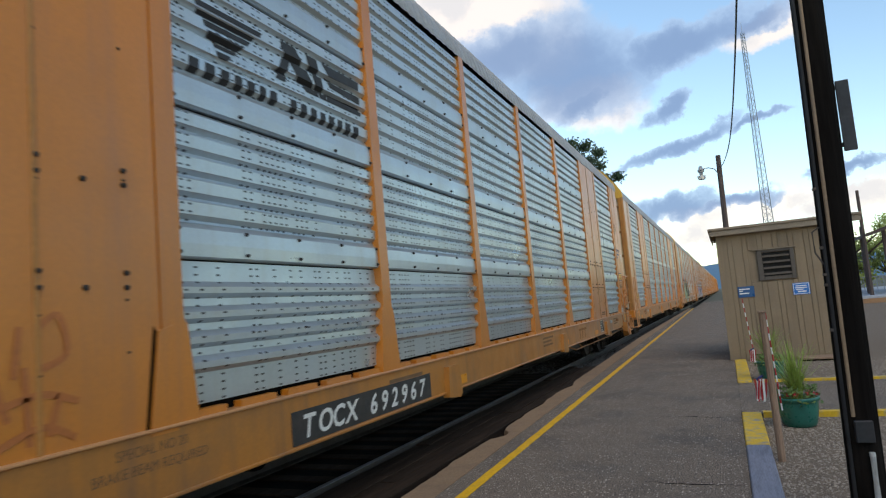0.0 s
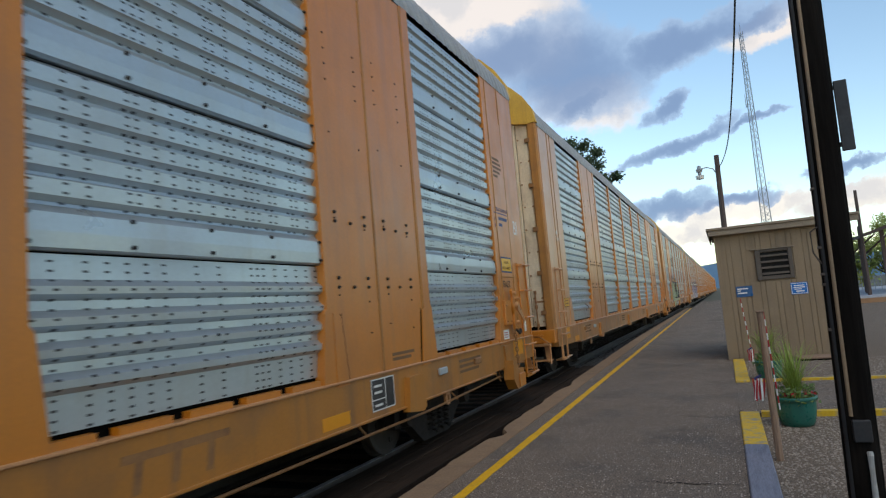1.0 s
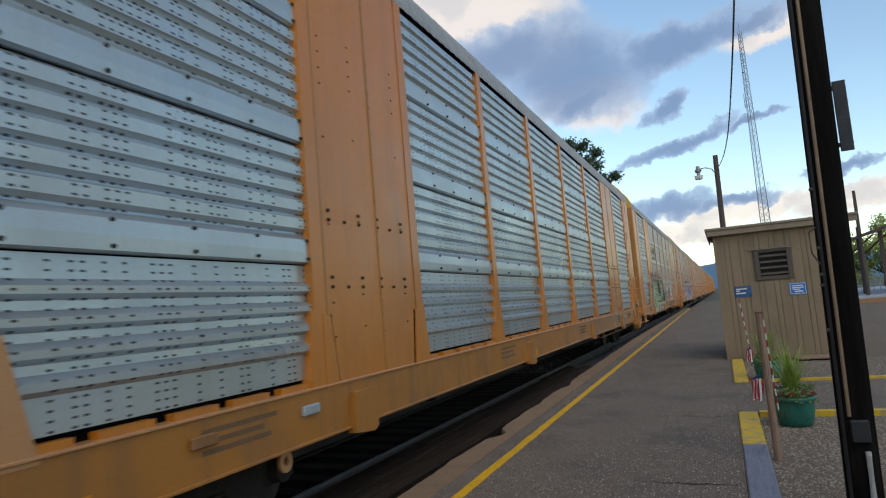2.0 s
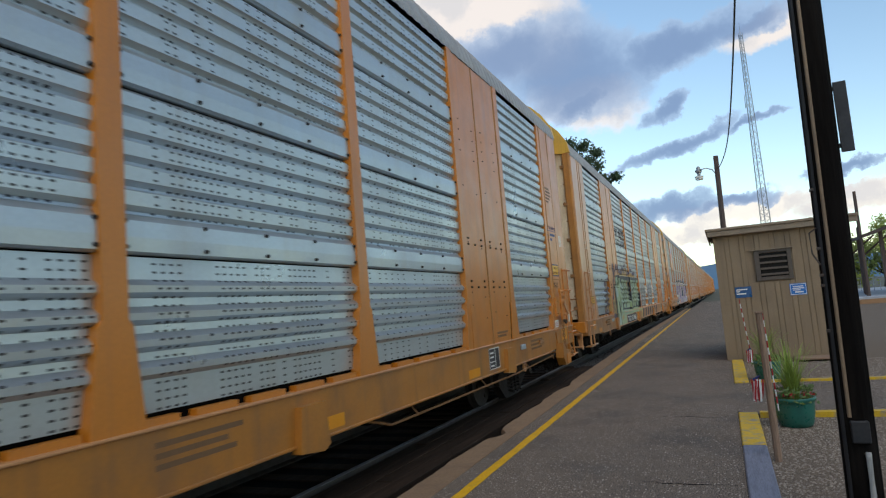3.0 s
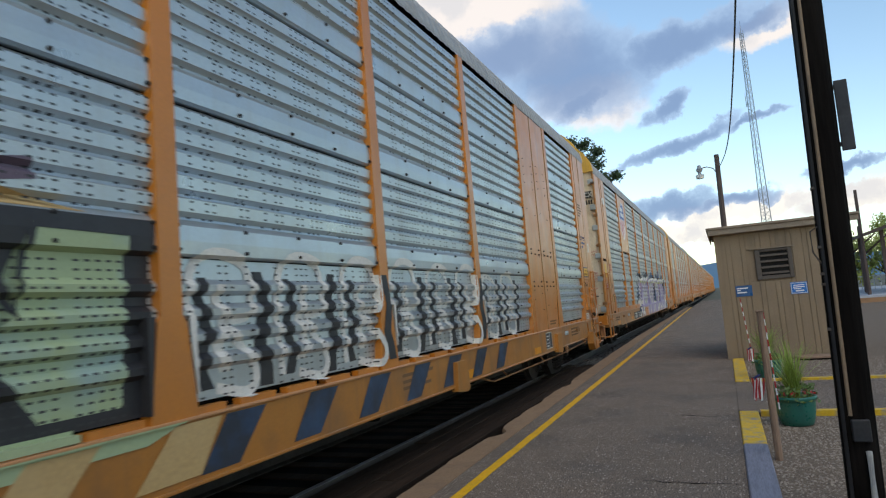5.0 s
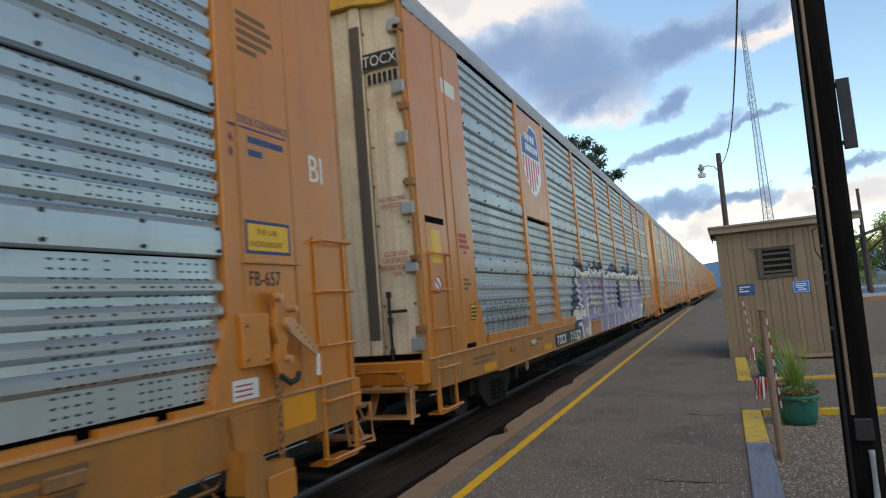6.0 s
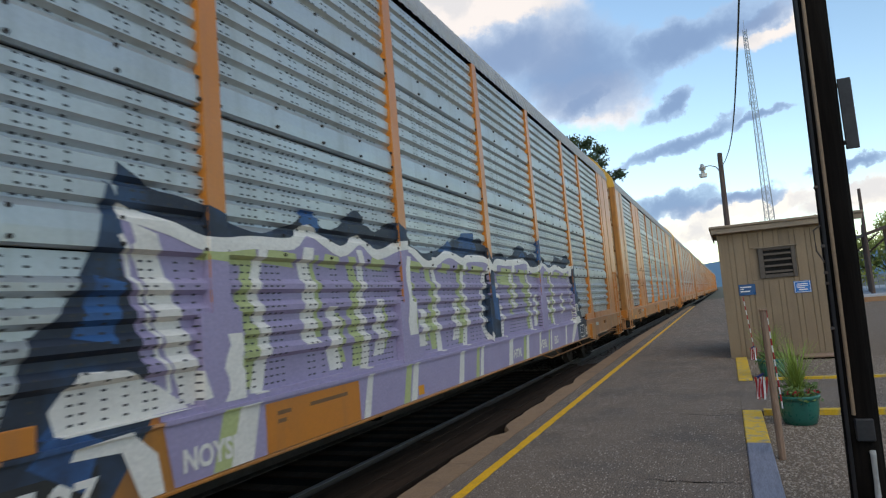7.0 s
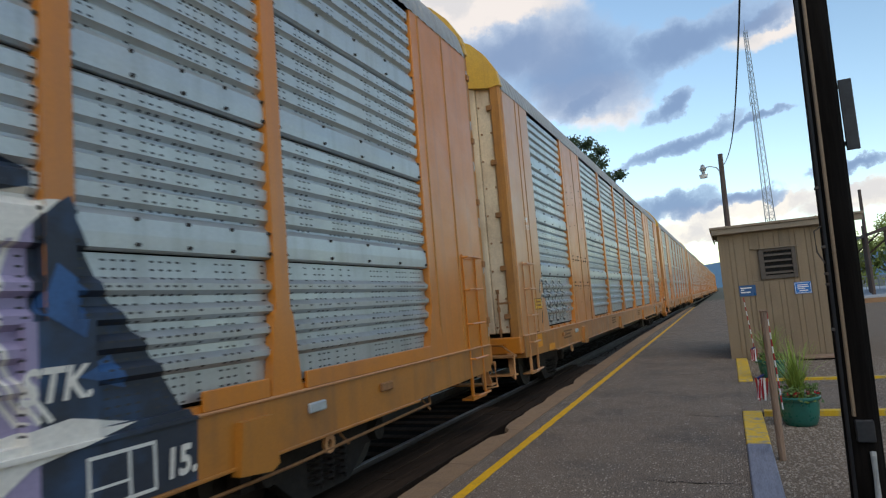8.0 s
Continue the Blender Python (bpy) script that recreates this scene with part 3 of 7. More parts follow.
def build_track():
    for x in (TRACK_X + 0.755, TRACK_X - 0.755):
        rail = structure(new("rail"), "steel railway rail with a polished head")
        bm = bmesh.new()
        prof = [(-0.07, -0.17), (0.07, -0.17), (0.07, -0.155), (0.012, -0.13), (0.012, -0.045), (0.034, -0.035), (0.034, -0.004), (-0.034, -0.004), (-0.034, -0.035), (-0.012, -0.045), (-0.012, -0.13), (-0.07, -0.155)]
        a = [bm.verts.new((x + p, -60, RAIL_Z + z)) for p, z in prof]
        b = [bm.verts.new((x + p, 420, RAIL_Z + z)) for p, z in prof]
        for i in range(len(prof)):
            j = (i + 1) % len(prof)
            bm.faces.new((a[i], a[j], b[j], b[i]))
        bmesh.ops.recalc_face_normals(bm, faces=bm.faces[:])
        part("rail_web", bm, RAIL_STEEL, rail)
        part("rail_head", bbox(x - 0.032, x + 0.032, -60, 420, RAIL_Z - 0.004, RAIL_Z), RAIL_TOP, rail, "bright polished running surface")
    ties = structure(new("sleepers"), "dark creosoted timber sleepers under the rails")
    tie = mesh_of("sleeper", bbox(TRACK_X - 1.3, TRACK_X + 1.3, -0.115, 0.115, -0.4, -0.2, 0.01), TIMBER_DARK)
    for i in range(150):
        t = new("sleeper", tie)
        t.parent, t.location = ties, (0, -8 + i * 0.53, 0.005)
    # timber boards laid between rail and platform as far as the end of the crossing
    deck = structure(new("timber_crossing"), "dark creosoted timber boards between rail and platform")
    rng = random.Random(11)
    xs = [-3.83, -3.63, -3.43, -3.23]
    for k, x in enumerate(xs):
        y = -12.0
        while y < 15.5:
            n = min(rng.uniform(2.4, 4.2), 16.2 - y)
            w = 0.195
            bm = bbox(x + 0.004, x + w, y + 0.006, y + n - 0.006, -0.2, RAIL_Z - 0.03 + rng.uniform(-0.012, 0.008), 0.008)
            part("board", bm, TIMBER_DARK, deck)
            y += n
    # loose ballast that can be told apart
    bm = bmesh.new()
    for i in range(5200):
        y = 16.3 + 60 * rng.random() ** 1.9
        x = rng.choice((rng.uniform(-3.80, edge_x(y) - 0.02), rng.uniform(-3.80, edge_x(y) - 0.02), rng.uniform(TRACK_X - 0.7, TRACK_X + 0.7)))
        stone(bm, rng, x, y, -0.205 + 0.02 * rng.random(), rng.uniform(0.02, 0.045))
    tagged(part("ballast_stones", bm, BALLAST_STONE), "loose dark ballast stones beside the rail", "ballast", kind="stuff")


def stone(bm, rng, x, y, z, r):
    vs = []
    a = rng.uniform(0, 6.28)
    for k in range(4):
        t = a + k * 1.57
        vs.append(bm.verts.new((x + r * math.cos(t) * rng.uniform(0.7, 1.2), y + r * math.sin(t) * rng.uniform(0.7, 1.2), z)))
    top = bm.verts.new((x + rng.uniform(-0.3, 0.3) * r, y + rng.uniform(-0.3, 0.3) * r, z + r * rng.uniform(0.5, 0.9)))
    for k in range(4):
        bm.faces.new((vs[k], vs[(k + 1) % 4], top))


def build_gravel_stones():
    rng = random.Random(21)
    bm = bmesh.new()
    for i in range(9000):
        y = 4.2 + 4.7 * rng.random()
        x = rng.uniform(0.24, 1.9)
        stone(bm, rng, x, y, -0.036, rng.uniform(0.005, 0.016))
    for i in range(3000):
        stone(bm, rng, rng.uniform(0.24, 3.4), rng.uniform(12.02, 15.3), -0.036, rng.uniform(0.008, 0.02))
    tagged(part("gravel_stones", bm, STONE), "loose brown pea gravel in the flower bed", "gravel", kind="stuff")


def build_cracks():
    rng = random.Random(3)
    for x0, y0, x1, y1, w in ((-0.9, 5.85, 0.0, 5.75, 0.012), (-1.15, 8.9, 0.0, 8.75, 0.012), (-2.2, 10.6, -0.9, 10.4, 0.008), (-1.7, 12.9, -0.2, 13.2, 0.012)):
        bm = bmesh.new()
        n = 26
        row = []
        for i in range(n + 1):
            t = i / n
            x, y = x0 + (x1 - x0) * t, y0 + (y1 - y0) * t + 0.10 * noise.noise((t * 5, x0, y0)) + rng.uniform(-0.012, 0.012)
            h = w * (0.3 + 0.9 * rng.random()) * math.sin(math.pi * min(1, max(0.05, t)))
            row.append((bm.verts.new((x, y - h, 0.003)), bm.verts.new((x, y + h, 0.003))))
        for a, b in zip(row, row[1:]):
            bm.faces.new((a[0], b[0], b[1], a[1]))
        structure(part("platform_crack", bm, SHADE_BLACK_IRON), "dark crack across the worn asphalt")


build_ground()
build_sky_blocker()
build_blocking_bank()
build_kerbs()
build_edging()
build_track()
build_gravel_stones()
build_cracks()

# ---------------------------------------------------------------- the train
# small unevenness of the roll: seconds, metres ahead of an even pace
PACE = ((0.0, 0.17), (0.5, -0.12), (1.0, -0.07), (1.5, 0.01), (2.0, 0.0), (2.5, -0.02), (3.0, -0.05), (3.5, 0.16), (4.0, 0.02), (4.5, -0.15), (5.0, -0.05),
        (5.5, 0.0), (6.0, 0.02), (6.5, 0.05), (7.0, 0.01), (7.5, 0.02), (8.0, -0.06))


def travel(t):
    """Metres rolled towards the camera since 1.5 s."""
    return 12.2 * (t - 1.5) + 0.0075 * (t - 1.5) ** 2 + float(np.interp(t, [p[0] for p in PACE], [p[1] for p in PACE]))


CAR_CENTRES = (-8.3, 19.465, 47.078, 74.856, 102.70) + tuple(130.3 + 27.6 * k for k in range(7))
P0, P1 = 1.13, 5.20                # foot and head of the side panels
BANDS = (1.13, 2.08, 3.12, 4.17, 5.235)
STD = dict(core=6.86, pitch=2.744, wide=(6.86, 8.80), outer=(8.80, 11.41), rear_outer=11.40, plates=True, front=12.93, rear=12.95)
NARROW = dict(core=6.925, pitch=2.77, wide=(6.925, 8.72), outer=(8.72, 11.44), rear_outer=11.40, plates=False, front=13.18, rear=13.22)
SIDE = Matrix(((0, 0, 1, 0), (1, 0, 0, 0), (0, 1, 0, 0), (0, 0, 0, 1)))      # text plane on the side
FRONT = Matrix(((1, 0, 0, 0), (0, 0, -1, 0), (0, 1, 0, 0), (0, 0, 0, 1)))    # text plane on the leading end


def panel_profile(k):
    """Points (z, x) of the k-th panel from below, from its foot to its head."""
    z0, z1 = BANDS[k] + 0.005, BANDS[k + 1] - 0.006
    if k == 0:
        pts = [(z0, 1.440)]
        for c in (1.395, 1.560, 1.722, 1.886):
            pts += [(c - 0.062, 1.441), (c - 0.030, 1.488), (c + 0.012, 1.490), (c + 0.052, 1.443)]
        return pts + [(z1, 1.438)]
    pts = [(z0, 1.466), (z0 + 0.014, 1.494), (z0 + 0.10, 1.497), (z0 + 0.20, 1.492), (z0 + 0.245, 1.450)]
    n, b = 5, z0 + 0.265
    h = (z1 - b) / n
    for i in range(n):
        for f, x in ((0.0, 1.446), (0.20, 1.484), (0.76, 1.487), (0.88, 1.450)):
            pts.append((b + (i + f) * h, x))
    pts.append((z1, 1.436))
    return pts


PROFILE = [p for k in range(4) for p in panel_profile(k)]


def surface_x(kind, y, z):
    """How far the side of a car stands out at the place (y, z)."""
    a = abs(y)
    if z < 1.04 or z < 1.067:
        return 1.5225 if z < 1.04 else 1.541
    posts = [kind["pitch"] * (i + 0.5) for i in range(2)]
    flare = 0.0855 if z >= 1.70 else 0.1905
    for p in posts + [kind["core"], kind["wide"][1]]:
        if abs(a - p) < flare:
            return 1.522
    if kind["plates"] and kind["wide"][0] < a < kind["wide"][1] or (a > kind["outer"][1] if y < 0 else a > kind["rear_outer"]):
        return 1.512
    if z < 1.11:
        return 1.505
    return float(np.interp(z, [p[0] for p in PROFILE], [p[1] for p in PROFILE]))


def panel_mesh(k, y0, y1):
    bm = bmesh.new()
    prof = panel_profile(k)
    cols = [[bm.verts.new((x, y, z)) for z, x in prof] for y in (y0, y1)]
    back = [[bm.verts.new((1.425, y, z)) for z in (prof[0][0], prof[-1][0])] for y in (y0, y1)]
    for i in range(len(prof) - 1):
        bm.faces.new((cols[0][i], cols[1][i], cols[1][i + 1], cols[0][i + 1]))
    for s in (0, 1):
        bm.faces.new(cols[s] + [back[s][1], back[s][0]])
    bm.faces.new((cols[0][0], cols[1][0], back[1][0], back[0][0]))
    bm.faces.new((cols[0][-1], cols[1][-1], back[1][1], back[0][1]))
    bm.faces.new((back[0][0], back[1][0], back[1][1], back[0][1]))
    bmesh.ops.recalc_face_normals(bm, faces=bm.faces[:])
    return bm


def bolt(bm, x, y, z, r=0.017, h=0.02):
    rod(bm, (x - 0.004, y, z), (x + h, y, z), r, r * 0.7, 6)


def sided(root, ob):
    """The same part again on the far side of the car."""
    o = ob.copy()
    scene.collection.objects.link(o)
    o.matrix_basis = Matrix.Rotation(math.pi, 4, "Z")
    for c in ob.children:
        k = c.copy()
        scene.collection.objects.link(k)
        k.parent = o
    return o


def post_pts(y, z0=1.02, wide=0.085, foot=0.19, lean=0):
    """A post with its flared foot; lean -1 or 1 flares to one side only."""
    l = foot if lean <= 0 else wide
    r = foot if lean >= 0 else wide
    return [(y - l, z0), (y + r, z0), (y + wide + (0.03 if lean >= 0 else 0), 1.66), (y + wide, 1.70), (y + wide, 5.25), (y - wide, 5.25), (y - wide, 1.70), (y - wide - (0.03 if lean <= 0 else 0), 1.66)]


def build_car(kind, label):
    car = thing("autorack_railcar", label, "railcar", "autorack cars of the freight train")
    near = []
    ef, er = kind["front"], kind["rear"]

    def add(name, bm, mat, lab="", smooth=False):
        ob = part(name, bm, mat, car, lab, smooth)
        near.append(ob)
        return ob

    # columns of corrugated panels, bolted along their bands
    c, w, o = kind["core"], kind["wide"], kind["outer"]
    cols = [(-c + kind["pitch"] * i + 0.07, -c + kind["pitch"] * (i + 1) - 0.07) for i in range(5)]
    cols += [(o[0] + 0.07, kind["rear_outer"] + 0.02), (-o[1] - 0.02, -o[0] - 0.07)]
    narrow = []
    if not kind["plates"]:
        narrow = [(w[0] + 0.07, w[1] - 0.07), (-w[1] + 0.07, -w[0] - 0.07)]
    for y0, y1 in cols + narrow:
        for k in range(4):
            if (y0, y1) in narrow and y0 < 0 and k >= 2:
                continue
            add("side_panel", panel_mesh(k, y0, y1), STEEL_PANEL if kind["plates"] else STEEL_GREY)
        bm = bmesh.new()
        for k in range(1, 3 if (y0, y1) in narrow and y0 < 0 else 4):
            n = 5
            for i in range(n):
                y = y0 + 0.03 + (y1 - y0 - 0.06) * i / (n - 1)
                bolt(bm, 1.494, y, BANDS[k] + 0.045)
                bolt(bm, 1.489, y, BANDS[k] + 0.200)
                if k == 1:
                    bolt(bm, 1.488, y + 0.02, BANDS[0] + 0.438, 0.012, 0.015)
        bmesh.ops.recalc_face_normals(bm, faces=bm.faces[:])
        tagged(add("bolt_strip", bm, BOLT), kind="stuff")
        # slotted packing strip under the panels
        bm = bmesh.new()
        y = y0
        while y < y1 - 0.1:
            e = min(y + 0.38, y1)
            box(bm, 1.43, 1.50, y, e, 1.062, 1.108)
            y += 0.52
        bmesh.ops.recalc_face_normals(bm, faces=bm.faces[:])
        add("packing_strip", bm, ORANGE)
    if narrow:
        for y0, y1 in narrow[1:]:
            add("sign_plate", bbox(1.44, 1.512, y0, y1, 3.16, 5.2, 0.006), ORANGE)
    # posts
    for i in range(4):
        add("post", prism_yz(post_pts(kind["pitch"] * (i - 1.5)), 1.42, 1.520), ORANGE)
    for s in (-1, 1):
        add("post", prism_yz(post_pts(s * c, lean=0 if not kind["plates"] else -s), 1.42, 1.520), ORANGE)
        add("post", prism_yz(post_pts(s * w[1], lean=0 if not kind["plates"] else s), 1.42, 1.520), ORANGE)
        # broad plates over the bogies
        if kind["plates"]:
            mid = 7.71
            for a, b in ((w[0] + 0.088, mid - 0.012), (mid + 0.012, w[1] - 0.125)):
                y0, y1 = sorted((s * a, s * b))
                add("wide_plate", bbox(1.42, 1.510, y0, y1, 1.03, 5.24, 0.006), ORANGE)
            for y in (s * mid, s * (w[1] - 0.105)):
                add("seam_bead", bbox(1.44, 1.519, y - 0.016, y + 0.016, 1.0, 5.24, 0.005), BROWN_POST)
            bm = bmesh.new()
            for base in ((7.18, 8.06) if s < 0 else (7.0, 7.91)):
                for z in (1.89, 2.49):
                    for dy in (0.0, 0.52):
                        for dz in (0.0, 0.085):
                            bolt(bm, 1.512, s * (base + dy), z + dz, 0.019, 0.018)
                    bolt(bm, 1.512, s * (base + 0.26), z, 0.019, 0.018)
                for z in (1.45, 1.75, 2.45, 3.25, 3.75, 3.9, 4.05, 4.2):
                    bolt(bm, 1.511, s * (base + 0.52), z, 0.010, 0.01)
                    bolt(bm, 1.511, s * base, z + 0.07, 0.010, 0.01)
            bmesh.ops.recalc_face_normals(bm, faces=bm.faces[:])
            tagged(add("plate_bolt", bm, BOLT), kind="stuff")
        # plates at the car's end
        e0, e1 = (o[1] if s < 0 else kind["rear_outer"]) + 0.03, kind["front" if s < 0 else "rear"]
        # leading plates get the paler colour in place of some grazing sheen
        mat = ORANGE_PALE if s < 0 else ORANGE
        if not kind["plates"]:
            mat = ORANGE
        cut = [e0, e0 + (0.12 if s > 0 else 0.36) * (e1 - e0), e0 + 0.52 * (e1 - e0), e1]
        for a, b in zip(cut, cut[1:]):
            y0, y1 = sorted((s * (a + 0.006), s * (b - 0.006)))
            add("end_plate", bbox(1.40, 1.512, y0, y1, 1.03, 5.25, 0.008), mat)
        for a in cut[1:3]:
            add("seam_bead", bbox(1.44, 1.522, s * a - 0.014, s * a + 0.014, 1.0, 5.25, 0.005), BROWN_POST)
        add("corner_post", bbox(1.31 if kind["plates"] else 1.475, 1.50, min(s * (e1 - 0.02), s * (e1 + 0.10)), max(s * (e1 - 0.02), s * (e1 + 0.10)), 1.0, 5.45, 0.03), BROWN_POST)
        if kind["plates"]:
            for a, lean in ((w[0] + 0.10, 1), (w[1] - 0.125, -1)):
                add("gusset", prism_yz([(s * (a - lean * 0.10), 1.02), (s * (a + lean * 0.10), 1.02), (s * (a + lean * 0.02), 1.63), (s * (a - lean * 0.10), 1.66)], 1.50, 1.5265), ORANGE)
                add("joint", prism_yz([(s * (a + lean * 0.10), 1.04), (s * (a + lean * 0.125), 1.04), (s * (a + lean * 0.045), 1.66), (s * (a + lean * 0.02), 1.63)], 1.50, 1.513), SHADE_BLACK_IRON)
        # foot gusset of the end
        add("gusset", prism_yz([(s * (e0 - 0.19), 1.02), (s * (e0 + 0.28), 1.02), (s * (e0 + 0.10), 1.66), (s * (e0 - 0.02), 1.66)], 1.42, 1.528), mat)
        # ladder
        l0, l1 = (12.20, 12.66) if s < 0 else (12.46, 12.94)
        if s < 0 and not kind["plates"]:
            l0, l1 = 12.50, 13.02
        lad = add("ladder", bbox(1.515, 1.535, min(s * l0, s * (l0 + 0.035)), max(s * l0, s * (l0 + 0.035)), 0.42, 2.30, 0.004), mat)
        part("stile", bbox(1.515, 1.535, min(s * l1, s * (l1 - 0.035)), max(s * l1, s * (l1 - 0.035)), 0.42, 2.30, 0.004), mat, lad)
        for z in (0.46, 0.93, 1.38, 1.83, 2.26):
            bm = bmesh.new()
            tube(bm, [(1.515, s * l0, z), (1.595, s * (l0 + 0.01), z), (1.595, s * (l1 - 0.01), z), (1.515, s * l1, z)], 0.015)
            part("rung", bm, mat, lad)
        # sill step
        bm = bmesh.new()
        box(bm, 1.36, 1.53, min(s * l0, s * l1), max(s * l0, s * l1), 0.40, 0.425)
        for y in (l0, l1):
            box(bm, 1.50, 1.525, min(s * y, s * (y + 0.03)), max(s * y, s * (y + 0.03)), 0.41, 0.72)
        add("sill_step", bm, mat)
    # sill with its lower flange
    add("side_sill", prism_yz([(-ef, 0.70), (-10.6, 0.66), (10.6, 0.66), (er, 0.70), (er, 1.055), (-ef, 1.055)], 1.30, 1.522), ORANGE_GRIMY)
    add("sill_flange", bbox(1.28, 1.545, -10.9, 10.9, 0.640, 0.662, 0.004), ORANGE_GRIMY)
    add("sill_ledge", bbox(1.38, 1.540, -ef, er, 1.044, 1.064, 0.005), ORANGE_PALE)
    for y in ((-8.26, -2.7, 3.1, 8.26) if kind["plates"] else (8.30,)):
        add("jacking_bracket", prism_yz([(y - 0.16, 0.95), (y + 0.16, 0.95), (y + 0.20, 0.60), (y + 0.12, 0.56), (y - 0.2, 0.60)], 1.50, 1.585), ORANGE_GRIMY)
    for y in (-10.2, -9.05, 9.05, 10.2):
        bm = bbox(1.523, 1.56, y - 0.11, y + 0.11, 0.865, 0.945, 0.01)
        add("tie_down", bm, STEEL_BAND if abs(y) < 9.5 else RUST_HARDWARE, "small worn steel sill bracket")
    for y in (-9.3, 9.3):
        bm = bmesh.new()
        for i in range(12):
            a0, a1 = i * math.pi / 6, (i + 1) * math.pi / 6
            q = [(0.075 * math.cos(a0), 0.085 * math.sin(a0)), (0.075 * math.cos(a1), 0.085 * math.sin(a1)), (0.032 * math.cos(a1), 0.038 * math.sin(a1)), (0.032 * math.cos(a0), 0.038 * math.sin(a0))]
            f, k = [bm.verts.new((1.47, y + u, 0.56 + v)) for u, v in q], [bm.verts.new((1.44, y + u, 0.56 + v)) for u, v in q]
            bm.faces.new(f); bm.faces.new((f[0], f[1], k[1], k[0])); bm.faces.new((f[2], f[3], k[3], k[2]))
        bmesh.ops.recalc_face_normals(bm, faces=bm.faces[:])
        add("lifting_eye", bm, ORANGE_PALE, "tan lifting eye under the sill")
    # brake rod hung under the sill
    bm = bmesh.new()
    tube(bm, [(1.30, 4.2, 0.62), (1.44, 4.6, 0.50), (1.46, 8.8, 0.50), (1.46, 11.3, 0.56), (1.30, 11.6, 0.68)], 0.014)
    for y in (5.2, 7.4, 9.6, 11.3):
        tube(bm, [(1.46, y, 0.49), (1.40, y - 0.06, 0.60), (1.36, y - 0.06, 0.72)], 0.012)
    add("brake_rod", bm, RUST_HARDWARE, "pale rusty brake rod")
    for ob in list(near):
        sided(car, ob)
    # roof with pressed ribs
    bm = bmesh.new()
    arc = [(1.515, 5.239), (1.515, 5.31), (1.46, 5.51), (1.27, 5.79), (1.05, 6.01), (0.7, 6.21), (0.35, 6.32), (0.0, 6.36)]
    arc += [(-x, z) for x, z in arc[-2::-1]]
    ys, up = [], []
    y = -ef
    while y < er:
        for d, h in ((0.0, 0.0), (0.03, 0.016), (0.08, 0.016), (0.11, 0.0)):
            ys.append(min(y + d, er)); up.append(h)
        y += 0.20
    ys.append(er + 0.02); up.append(0.0)
    rows = []
    for y, h in zip(ys, up):
        rows.append([bm.verts.new((x * (1 + (h * 0.45 if abs(x) > 1.4 else 0)), y, z + (h if z > 5.25 else 0))) for x, z in arc])
    for a, b in zip(rows, rows[1:]):
        for i in range(len(arc) - 1):
            bm.faces.new((a[i], a[i + 1], b[i + 1], b[i]))
    for r in (rows[0], rows[-1]):
        bm.faces.new(r)
    bmesh.ops.recalc_face_normals(bm, faces=bm.faces[:])
    part("roof", bm, ROOF_STEEL, car, "ribbed dull grey steel roof")
    # body behind the panels and under the floor, its shade put into the colour
    part("inner_wall", bbox(-1.41, 1.41, -ef + 0.02, er - 0.02, 0.98, 5.23), SHADE_BLACK_IRON, car, "inside of the car, near-black to stand for shade")
    part("centre_sill", bbox(-0.35, 0.35, -ef, er, 0.55, 0.98, 0.02), SHADE_BLACK_IRON, car)
    for y in (-5.5, -1.2, 2.0, 5.0):
        bm = bmesh.new()
        rod(bm, (0.3, y, 0.62), (0.95, y, 0.62), 0.2, 0.2, 14)
        part("air_tank", bm, SHADE_BLACK_IRON, car)
    for s in (-1, 1):
        end_doors(car, kind, s)
        coupler(car, s, ef if s < 0 else er)
        bogie(car, s * 9.8)
    return car


def bolt_end(bm, x, y, s, z, r=0.02):
    rod(bm, (x, y, z), (x, y + s * 0.02, z), r, r * 0.7, 6)


